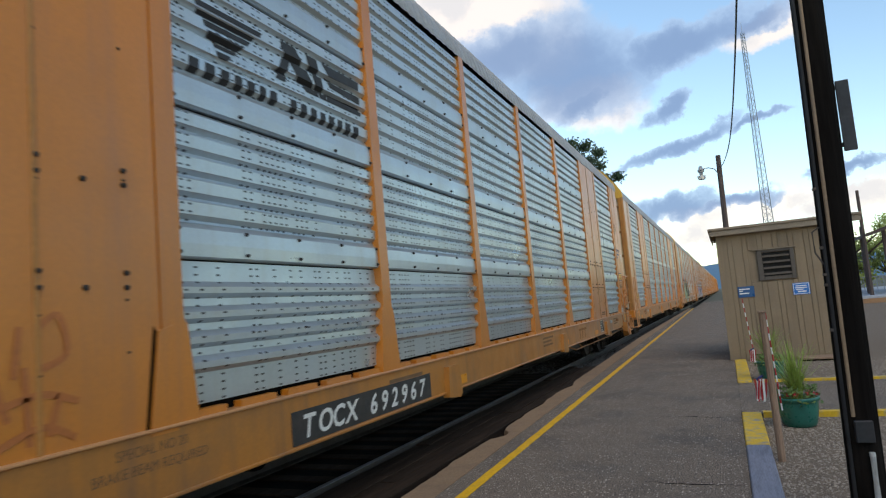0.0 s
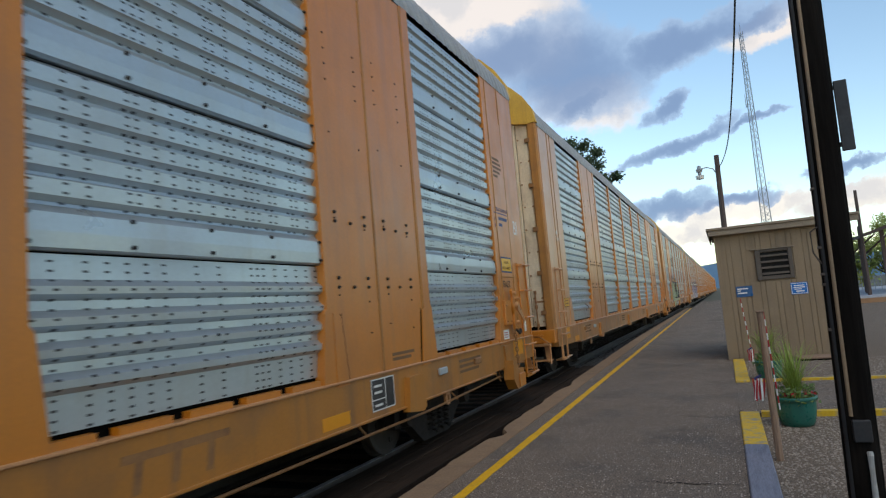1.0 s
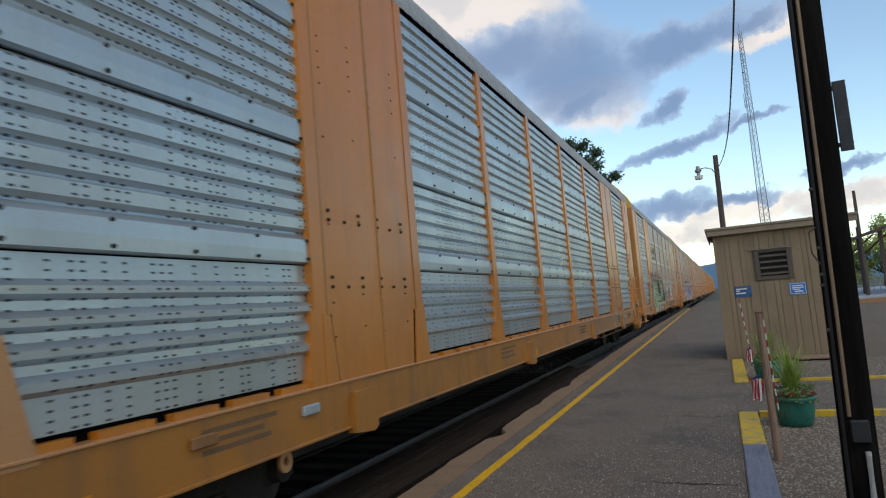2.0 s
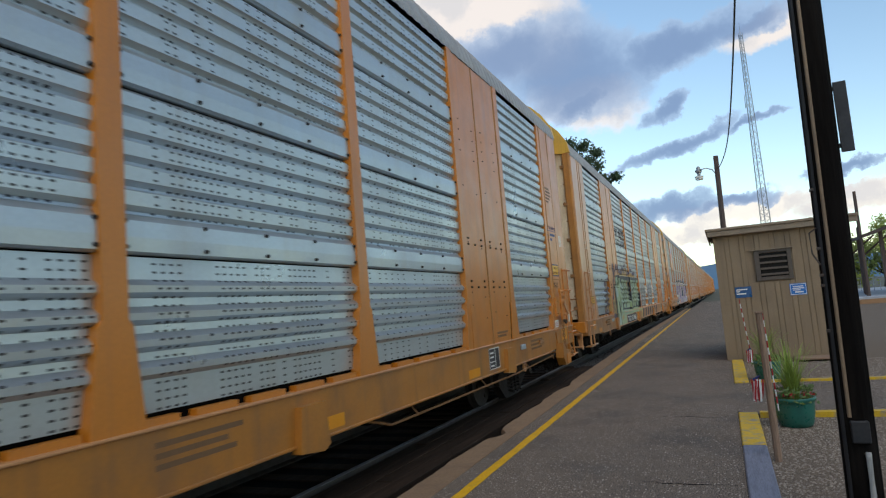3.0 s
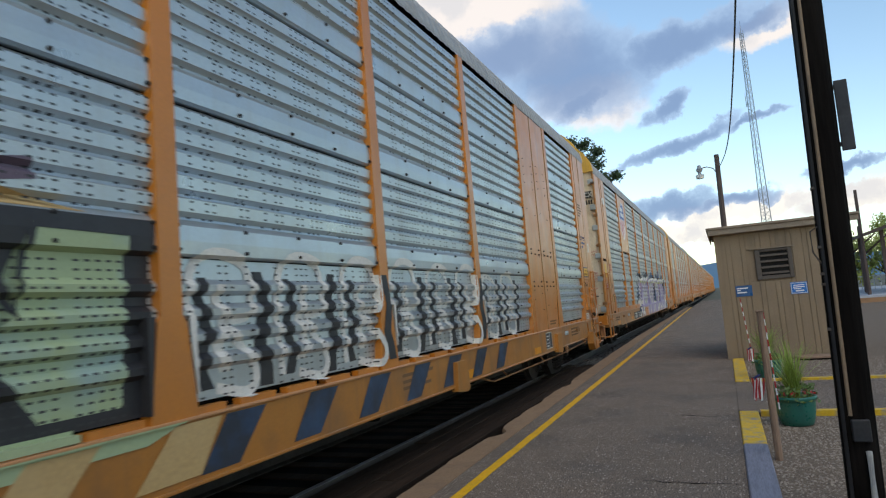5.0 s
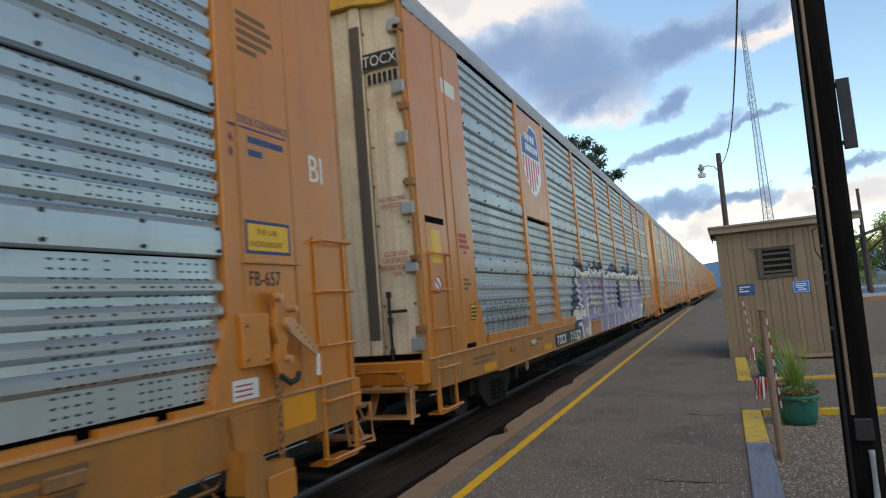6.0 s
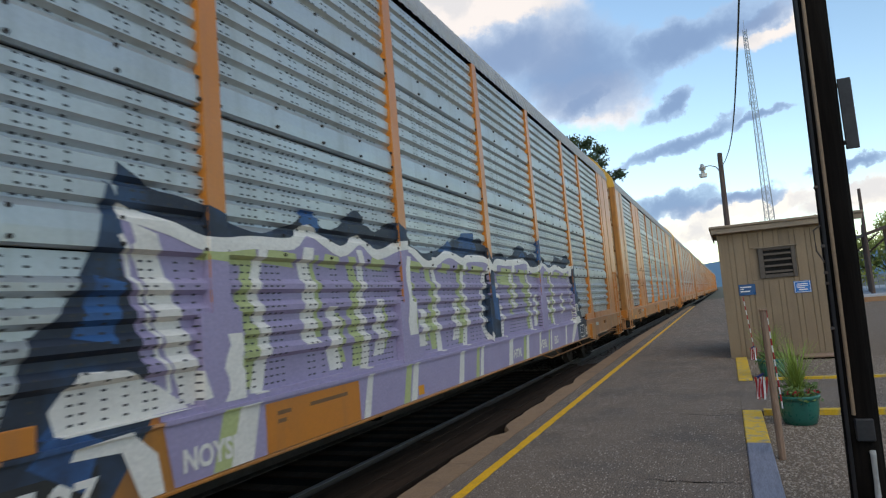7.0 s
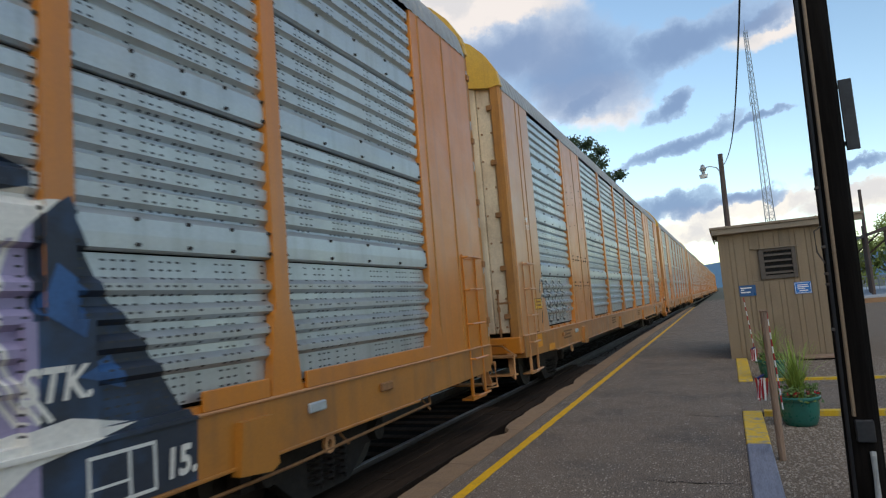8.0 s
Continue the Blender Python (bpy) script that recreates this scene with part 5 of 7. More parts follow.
def horse_logo(car, kind, y, z):
    """The owner's mark as plain shapes: stripes, two blocks and a row of bars."""
    polys = []
    for i in range(6):
        t = i / 6
        polys.append([(y + 0.05 + 0.04 * i, z + 0.42 - 0.065 * i), (y + 0.78 - 0.075 * i, z + 0.42 - 0.065 * i), (y + 0.74 - 0.075 * i, z + 0.375 - 0.065 * i), (y + 0.07 + 0.04 * i, z + 0.375 - 0.065 * i)])
    polys += [[(y + 1.02, z + 0.46), (y + 1.20, z + 0.46), (y + 1.52, z + 0.14), (y + 1.52, z + 0.10), (y + 1.34, z + 0.10), (y + 1.02, z + 0.40)],
              [(y + 1.36, z + 0.46), (y + 1.52, z + 0.46), (y + 1.66, z + 0.10), (y + 1.55, z + 0.10)], [(y + 1.02, z + 0.30), (y + 1.12, z + 0.30), (y + 1.05, z + 0.10), (y + 0.92, z + 0.10)],
              [(y + 1.60, z + 0.46), (y + 2.25, z + 0.46), (y + 2.25, z + 0.37), (y + 1.72, z + 0.36)], [(y + 1.68, z + 0.34), (y + 2.25, z + 0.30), (y + 2.25, z + 0.22), (y + 1.72, z + 0.25)], [(y + 1.66, z + 0.18), (y + 2.28, z + 0.19), (y + 2.25, z + 0.10), (y + 1.66, z + 0.10)]]
    yy = y - 0.02
    for i, w in enumerate((0.13, 0.13, 0.12, 0.11, 0.12, 0.10, 0.12, 0.0, 0.12, 0.12, 0.12, 0.11, 0.12, 0.11, 0.12, 0.13)):
        if w:
            polys.append([(yy, z - 0.03), (yy + w * 0.72, z - 0.03), (yy + w * 0.72, z - 0.135), (yy, z - 0.135)])
        yy += w + 0.025 if w else 0.12
    decal("owner_mark", polys, INK_BLACK, car, kind, 0.003, "faded black railway mark of stripes and blocks")


def drip(y, z1, z0, w, sway=0.04):
    """A wavering downward stroke of spray paint, fatter at its foot."""
    n = 7
    pts = [Vector((y + sway * math.sin(1.7 * i + 3.1 * y), z1 + (z0 - z1) * i / (n - 1))) for i in range(n)]
    out = []
    for i in range(n - 1):
        a, b = w * (0.42 + 0.03 * i), w * (0.42 + 0.03 * (i + 1))
        out.append([(pts[i].x - a, pts[i].y), (pts[i + 1].x - b, pts[i + 1].y), (pts[i + 1].x + b, pts[i + 1].y), (pts[i].x + a, pts[i].y)])
    return out


def mural_green(car, kind):
    """Fat pale green letters with black shadow across the leading half of the car."""
    letters = (
        [(-7.86, 1.95), (-7.65, 1.97), (-7.62, 2.22), (-7.26, 2.24), (-7.12, 1.95), (-7.04, 2.22), (-6.73, 2.21), (-6.67, 1.83), (-6.52, 1.57), (-6.47, 1.1), (-6.36, 1.03), (-6.39, 0.67), (-7.93, 0.67), (-7.73, 1.42), (-7.88, 1.53)],
        [(-6.40, 1.92), (-6.26, 2.20), (-5.85, 2.21), (-5.83, 1.63), (-6.01, 1.17), (-6.42, 1.17), (-6.36, 1.60)],
        [(-5.77, 2.21), (-5.36, 2.19), (-5.34, 1.61), (-5.25, 1.15), (-5.88, 1.16), (-5.74, 1.62)],
        [(-5.29, 2.19), (-4.87, 2.19), (-4.78, 1.60), (-4.23, 1.42), (-4.22, 1.14), (-5.17, 1.15), (-5.25, 1.6)],
        [(-3.98, 2.22), (-3.16, 2.21), (-3.18, 1.80), (-3.50, 1.72), (-3.18, 1.55), (-3.12, 1.16), (-4.12, 1.14), (-4.06, 1.50)],
        [(-3.02, 2.22), (-2.60, 2.22), (-2.30, 1.75), (-2.22, 2.22), (-1.62, 2.20), (-1.66, 1.18), (-2.20, 1.16), (-2.50, 1.60), (-2.55, 1.15), (-3.05, 1.16)])
    for pts in letters:
        decal("letter", [pts], SPRAY_GREEN, car, kind, 0.0055, "pale green block letter edged in black")
    edge = [q for pts in letters[1:] for q in stroke(pts + [pts[0], pts[1]], 0.07)]
    decal("spray_paint", edge, SPRAY_BLACK, car, kind, 0.0078, "black letter outlines")
    black = [[(-7.98, 1.94), (-7.81, 2.04), (-7.75, 2.27), (-7.16, 2.31), (-6.69, 2.31), (-5.99, 2.30), (-4.67, 2.30), (-3.19, 2.28), (-1.46, 2.29), (-1.55, 1.12), (-6.50, 1.10), (-6.50, 0.95), (-8.11, 0.68), (-7.93, 1.33), (-8.04, 1.35)]]
    decal("spray_paint", black, SPRAY_BLACK, car, kind, 0.0040, "black shadow behind the letters")
    wedge = [[(-7.42, 1.47), (-7.29, 1.43), (-7.13, 1.2), (-6.97, 1.63), (-6.91, 1.51), (-7.17, 1.0), (-7.17, 0.67), (-7.26, 0.67), (-7.30, 1.03)], [(-6.10, 1.34), (-5.98, 1.42), (-5.94, 1.28), (-6.02, 1.22)], [(-4.62, 1.95), (-4.48, 1.60), (-4.30, 1.55), (-4.40, 1.9)]]
    decal("spray_paint", wedge, SPRAY_BLACK, car, kind, 0.0075, "black cuts inside the letters")
    ground = [[(-6.36, 0.67), (-6.02, 0.67), (-6.02, 1.045), (-6.36, 1.045)], [(-6.02, 0.955), (-1.6, 0.96), (-1.3, 1.05), (-6.02, 1.05)], [(-6.45, 1.07), (-2.0, 1.07), (-2.0, 1.13), (-6.45, 1.13)]]
    decal("spray_paint", ground, SPRAY_GREEN, car, kind, 0.0060, "pale green ground coat on the sill")
    sky = [[(-7.80, 1.90), (-7.45, 1.94), (-7.40, 1.60), (-7.72, 1.55)], [(-7.80, 0.90), (-7.35, 0.98), (-7.35, 0.70), (-7.82, 0.69)], [(-6.85, 1.45), (-6.60, 1.5), (-6.55, 1.15), (-6.80, 1.05)], [(-6.24, 2.0), (-5.95, 2.05), (-5.95, 1.75), (-6.22, 1.8)], [(-3.9, 1.9), (-3.5, 1.95), (-3.6, 1.6), (-3.9, 1.55)]]
    decal("spray_paint", sky, SPRAY_AQUA, car, kind, 0.0070, "pale blue fades in the letters")
    rust = [[(-7.05, 0.92), (-6.62, 1.0), (-6.60, 0.86), (-7.02, 0.80)], [(-2.6, 0.70), (-2.2, 0.70), (-1.9, 1.03), (-2.3, 1.03)], [(-1.7, 0.70), (-1.2, 0.70), (-1.0, 1.03), (-1.4, 1.03)], [(-4.72, 2.1), (-4.55, 2.2), (-4.42, 1.8), (-4.6, 1.7)]]
    decal("spray_paint", rust, SPRAY_TAN, car, kind, 0.0068, "tan patches where the old paint shows")
    halo = [smooth_line([(-8.70, 1.53), (-8.62, 1.57), (-8.34, 1.59), (-8.23, 1.85), (-8.16, 2.06), (-8.01, 2.15), (-7.99, 2.30), (-8.05, 2.53), (-7.88, 2.61), (-7.79, 2.39), (-7.60, 2.40), (-7.35, 2.55), (-7.25, 2.61), (-7.07, 2.41), (-6.95, 2.60), (-6.81, 2.40)]),
            smooth_line([(-6.7, 2.34), (-6.35, 2.46), (-5.95, 2.40), (-5.62, 2.62), (-5.3, 2.44), (-4.98, 2.72), (-4.5, 2.40), (-4.0, 2.50), (-3.4, 2.62), (-2.9, 2.42), (-2.2, 2.5)]),
            smooth_line([(-8.75, 1.10), (-8.55, 1.00), (-8.30, 1.02), (-8.15, 0.90)])]
    loops = [[(-7.90 + 0.26 * k + 0.09 * math.cos(a * 0.7), 2.38 + 0.10 * (k % 2) + 0.09 * math.sin(a * 0.7)) for a in range(10)] for k in range(1)]
    decal("spray_paint", [q for h in halo + loops for q in stroke(h, 0.12)], SPRAY_PURPLE, car, kind, 0.0035, "dusky purple cloud line")
    tan = [[(-6.66, 2.29), (-1.9, 2.30), (-2.6, 2.42), (-4.06, 2.42), (-4.98, 2.61), (-5.62, 2.46), (-6.44, 2.44)], [(-8.70, 1.02), (-8.06, 1.02), (-7.98, 1.30), (-8.12, 1.52), (-8.52, 1.54), (-8.70, 1.50)]]
    decal("spray_paint", tan, SPRAY_TAN, car, kind, 0.0030, "tan background patch")
    # round purple and tan figures on the leading panel
    rings, cores = [], []
    for y, z, r in ((-9.35, 1.88, 0.20), (-9.10, 2.02, 0.20), (-9.22, 1.66, 0.19), (-9.50, 1.55, 0.17), (-9.30, 1.32, 0.18), (-9.62, 1.24, 0.16)):
        rings.append([(y + r * math.cos(a * 0.6283), z + r * math.sin(a * 0.6283)) for a in range(10)])
        cores.append([(y + 0.42 * r * math.cos(a * 0.6283), z + 0.5 * r * math.sin(a * 0.6283)) for a in range(10)])
    cores.append([(-9.10, 1.2), (-8.92, 1.15), (-8.89, 1.45), (-8.90, 1.66), (-9.02, 1.64), (-9.12, 1.4)])
    decal("spray_paint", rings, SPRAY_PURPLE, car, kind, 0.0035, "dusky purple rings")
    decal("spray_paint", cores, SPRAY_TAN, car, kind, 0.0055, "tan ring centres")
    # black tag on the broad plate
    tag = [smooth_line(p) for p in ([(-8.72, 1.16), (-8.71, 1.46)], [(-8.72, 1.46), (-8.62, 1.42), (-8.66, 1.32), (-8.71, 1.31), (-8.60, 1.26), (-8.64, 1.15), (-8.72, 1.15)], [(-8.58, 1.13), (-8.53, 1.44), (-8.47, 1.15)], [(-8.57, 1.26), (-8.48, 1.26)],
            [(-8.46, 1.13), (-8.45, 1.44), (-8.37, 1.41), (-8.39, 1.31), (-8.45, 1.28), (-8.35, 1.12)], [(-8.32, 1.30), (-8.29, 1.42), (-8.24, 1.30), (-8.28, 1.15), (-8.33, 1.28)], [(-8.10, 1.43), (-8.20, 1.41), (-8.20, 1.32), (-8.11, 1.28), (-8.13, 1.17), (-8.23, 1.14)],
            [(-8.55, 1.06), (-8.30, 1.10), (-8.38, 1.03), (-8.15, 1.06)])]
    decal("tag", [q for t in tag for q in stroke(t, 0.024)], SPRAY_BLACK, car, kind, 0.0045, "thin black sprayed tag")
    # thin outlined letters further along
    rng = random.Random(5)
    white, dark = [], []
    for i in range(8):
        y = -1.25 + i * 0.92
        z1 = 2.02 + 0.12 * rng.random()
        white += stroke(smooth_line([(y + 0.10, 1.2), (y + 0.05, 1.75), (y + 0.20, z1), (y + 0.62, z1 - 0.05), (y + 0.66, 1.7), (y + 0.42, 1.62), (y + 0.70, 1.3), (y + 0.62, 1.14), (y + 0.30, 1.2)]), 0.075)
        white += drip(y + 0.36, 1.9, 1.3, 0.10)
        dark += drip(y + 0.20, 1.95, 1.2, 0.10) + drip(y + 0.80, 2.0, 1.15, 0.13)
    decal("spray_paint", dark, SPRAY_BLACK, car, kind, 0.0035, "black gaps between the thin letters")
    decal("spray_paint", white, SPRAY_WHITE, car, kind, 0.0048, "greyish white letter outlines")
    decal("spray_paint", [[(-1.2 + i * 0.95, 0.69), (-0.85 + i * 0.95, 0.69), (-0.55 + i * 0.95, 1.03), (-0.95 + i * 0.95, 1.03)] for i in range(7)], SPRAY_NIGHT, car, kind, 0.0040, "dark slanting strokes on the sill")


def mural_lilac(car, kind):
    """Long lilac lettering with white outlines, blue-black at both ends."""
    rim = smooth_line([(-4.92, 2.32), (-4.57, 2.25), (-4.22, 2.16), (-3.79, 2.20), (-3.32, 2.22), (-3.08, 2.35), (-2.62, 2.19), (-2.26, 2.32), (-1.95, 2.19), (-1.31, 2.32), (-0.77, 2.12), (-0.15, 2.28), (0.30, 2.20), (0.56, 2.25),
                       (1.20, 2.26), (1.45, 2.14), (1.70, 2.24), (2.10, 2.24), (2.69, 2.27), (3.28, 2.31), (3.48, 2.17), (4.00, 2.19), (4.33, 2.32), (4.80, 2.18), (5.40, 2.26), (6.10, 2.19), (6.79, 2.34)], 4)
    # blue-black clouds over the letters and at both ends
    cloud = []
    for i in range(len(rim) - 1):
        a, b = rim[i], rim[i + 1]
        h0, h1 = (0.19 + 0.09 * math.sin(2.3 * p.x) + 0.05 * math.sin(7.1 * p.x) for p in (a, b))
        cloud.append([(a.x, a.y), (b.x, b.y), (b.x, b.y + h1), (a.x, a.y + h0)])
    ends = [[(-5.72, 0.668), (-5.1, 0.668), (-4.75, 1.1), (-4.70, 1.6), (-4.80, 2.2), (-4.98, 2.50), (-5.08, 2.05), (-5.23, 1.78), (-5.44, 1.60), (-5.61, 1.11)],
            [(6.30, 0.668), (7.78, 0.668), (7.80, 1.04), (7.50, 1.50), (7.20, 1.86), (6.98, 2.36), (6.72, 2.2), (6.45, 1.5)], [(1.10, 1.12), (1.75, 1.12), (1.62, 1.55), (1.50, 2.20), (1.28, 2.20), (1.16, 1.95), (0.95, 1.60)]]
    decal("spray_paint", cloud + ends[:2], SPRAY_NIGHT, car, kind, 0.0022, "blue-black sprayed clouds")
    body = []
    for a, b in zip(rim, rim[1:]):
        body.append([(max(a.x, -4.62), 0.668), (max(b.x, -4.60), 0.668), (b.x, b.y), (a.x, a.y)])
    decal("spray_paint", body, SPRAY_LILAC, car, kind, 0.0036, "lilac lettering ground")
    decal("spray_paint", [ends[2]], SPRAY_NIGHT, car, kind, 0.0050, "blue-black gap between the letters")
    lime, white = [], stroke(rim, 0.10)
    # each letter: a white outline stroke, a lime inner edge, a finger of white
    for y in (-3.72, -2.26, -0.55, 0.35, 3.40, 5.05):
        white += drip(y, 2.22, 1.10, 0.12, 0.06)
        lime += drip(y - 0.13, 2.15, 1.14, 0.15, 0.05)
    for y, z1, z0 in ((-4.05, 1.55, 1.1), (-3.10, 2.2, 1.4), (-2.75, 1.70, 1.15), (-1.95, 1.75, 1.2), (-1.30, 2.2, 1.35), (-0.95, 1.62, 1.2), (0.02, 1.72, 1.2), (2.48, 2.22, 1.50), (3.72, 1.72, 1.16), (4.62, 1.66, 1.22), (5.75, 1.72, 1.3)):
        white += drip(y, z1, z0, 0.17, 0.03)
        lime += drip(y + 0.12, z1 - 0.06, z0 + 0.05, 0.07, 0.03)
    for y, w in ((-4.3, 0.45), (-3.65, 0.40), (-2.9, 0.28), (-2.1, 0.32), (-1.25, 0.36), (-0.4, 0.30), (0.1, 0.42), (0.6, 0.5), (1.85, 0.55), (2.75, 0.40), (3.6, 0.50), (4.42, 0.36), (5.15, 0.55), (6.0, 0.5)):
        lime += [[(y, 2.06), (y + w, 2.03), (y + w - 0.03, 2.14), (y + 0.04, 2.16)]]
    lime += [[(1.78, 2.04), (2.38, 2.04), (2.44, 1.42), (2.30, 1.42), (2.24, 1.88), (1.80, 1.90)], [(2.95, 2.1), (3.22, 2.1), (3.32, 1.5), (3.14, 1.5)]]
    # white angles that frame the dark gap, and the broad white leg after it
    white += stroke(smooth_line([(1.38, 2.20), (1.12, 1.94), (0.95, 1.60), (1.02, 1.30), (1.25, 1.12)]), 0.10)
    white += stroke(smooth_line([(1.24, 1.98), (1.08, 1.78), (1.02, 1.58), (1.10, 1.32)]), 0.035)
    white += stroke(smooth_line([(1.62, 2.20), (1.60, 1.90), (1.72, 1.55), (1.88, 1.36), (1.82, 1.10)]), 0.13)
    white += stroke(smooth_line([(1.56, 2.05), (1.55, 1.80), (1.66, 1.50), (1.76, 1.30), (1.70, 1.14)]), 0.03)
    for k in range(3):
        white += stroke([(-4.92 + 0.09 * k + 0.035 * (i % 2) + 0.045 * i, 2.18 - 0.12 * i - 0.05 * k) for i in range(9)], 0.034)
        white += stroke(smooth_line([(6.74 - 0.08 * k, 2.2 - 0.06 * k), (6.62 - 0.08 * k, 1.85), (6.66 - 0.06 * k, 1.5), (6.85 - 0.06 * k, 1.2)]), 0.03)
    pale = [[(-5.34, 1.24), (-5.18, 1.42), (-4.9, 1.40), (-4.63, 1.27), (-4.41, 1.11), (-4.85, 1.10), (-5.3, 1.10)], [(-4.86, 0.668), (-4.70, 0.668), (-4.74, 0.90), (-4.92, 1.06), (-5.25, 1.04), (-5.28, 0.98), (-4.98, 0.96)],
            [(-4.85, 2.26), (-4.66, 2.2), (-4.28, 1.15), (-4.45, 1.13), (-4.7, 1.75)], [(6.55, 2.30), (6.92, 2.33), (6.70, 2.12), (6.45, 2.06)], [(6.05, 0.668), (6.25, 0.668), (6.75, 1.0), (7.22, 1.08), (7.36, 1.11), (6.95, 1.20), (6.5, 1.14)]]
    feet = []
    for y, w in ((-4.15, 0.22), (-2.45, 0.12), (-1.5, 0.14), (-0.2, 0.16), (0.55, 0.12), (1.78, 0.20), (2.70, 0.16), (3.5, 0.12), (4.3, 0.10), (5.5, 0.14)):
        feet += [[(y, 0.67), (y + w, 0.67), (y + w + 0.10, 1.05), (y + 0.12, 1.05)]]
    decal("spray_paint", [[(p[0] - 0.16, p[1]) for p in f] for f in feet[::2]] + lime, SPRAY_LIME, car, kind, 0.0055, "lime edges of the letters")
    decal("spray_paint", white + feet, SPRAY_WHITE, car, kind, 0.0070, "white letter outlines")
    decal("spray_paint", pale, SPRAY_WHITE, car, kind, 0.0085, "white highlights of the mural")
    blue = [[(-5.50, 1.0), (-5.2, 0.8), (-5.1, 1.05), (-5.3, 1.2)], [(-5.2, 1.6), (-4.95, 1.55), (-4.88, 1.9), (-5.05, 1.95)], [(6.80, 1.75), (7.05, 1.6), (7.10, 1.85), (6.9, 2.0)], [(7.0, 1.4), (7.35, 1.3), (7.25, 1.5)], [(-3.2, 2.40), (-2.9, 2.34), (-2.95, 2.52), (-3.15, 2.52)],
            [(-0.4, 2.30), (0.1, 2.32), (-0.1, 2.46)], [(2.9, 2.36), (3.3, 2.38), (3.1, 2.48)], [(0.2, 2.32), (0.9, 2.34), (0.8, 2.62), (0.35, 2.58)], [(1.30, 1.9), (1.52, 1.85), (1.58, 1.35), (1.36, 1.4)], [(4.02, 2.34), (4.2, 2.36), (4.2, 2.75), (4.04, 2.7)]]
    decal("spray_paint", blue, SPRAY_BLUE, car, kind, 0.0058, "bright blue sprayed patches")
    part("repaint_patch", bbox(1.5300, 1.5312, -3.78, -2.50, 0.67, 1.02), ORANGE, car, "clean orange repainted patch")
    bars(car, -3.65, 0.95, (0.16, 0.10), 0.03, 0.03, INK_BROWN, 1.5315)
    bars(car, -3.25, 0.95, (0.55,), 0.03, 0.03, INK_BROWN, 1.5315)
    # signatures
    side_text(car, "5.27", -5.62, 0.69, 0.26, SPRAY_WHITE, 1.0, 1.532, 0.2, thick=0.008)
    side_text(car, "NOYSE", -4.56, 0.74, 0.19, SPRAY_WHITE, 0.85, 1.532, thick=0.006)
    side_text(car, "HTM.", 2.05, 0.75, 0.18, SPRAY_WHITE, 1.0, 1.532, 0.1, thick=0.006)
    side_text(car, "VERB.", 3.62, 0.76, 0.20, SPRAY_WHITE, 0.85, 1.532, 0.15, thick=0.005)
    side_text(car, "EBG.", 4.60, 0.76, 0.20, SPRAY_WHITE, 0.85, 1.532, 0.15, thick=0.005)
    side_text(car, "STK.", 6.68, 1.30, 0.24, SPRAY_WHITE, 0.85, 1.535, 0.2, thick=0.006)
    side_text(car, "15.", 7.52, 0.74, 0.24, SPRAY_WHITE, 0.85, 1.535, 0.1, thick=0.008)
    pl = part("data_plate", bbox(1.5275, 1.5300, 7.03, 7.47, 0.70, 0.98), SPRAY_NIGHT, car, "overpainted data plate")
    for a, b, c, d in ((0, 0.44, 0.0, 0.02), (0, 0.44, 0.26, 0.28), (0.0, 0.02, 0.021, 0.259), (0.42, 0.44, 0.021, 0.259), (0.25, 0.27, 0.021, 0.259), (0.021, 0.249, 0.1, 0.115)):
        part("line", bbox(1.5302, 1.5312, 7.03 + a, 7.03 + b, 0.70 + c, 0.70 + d), INK_WHITE, pl)


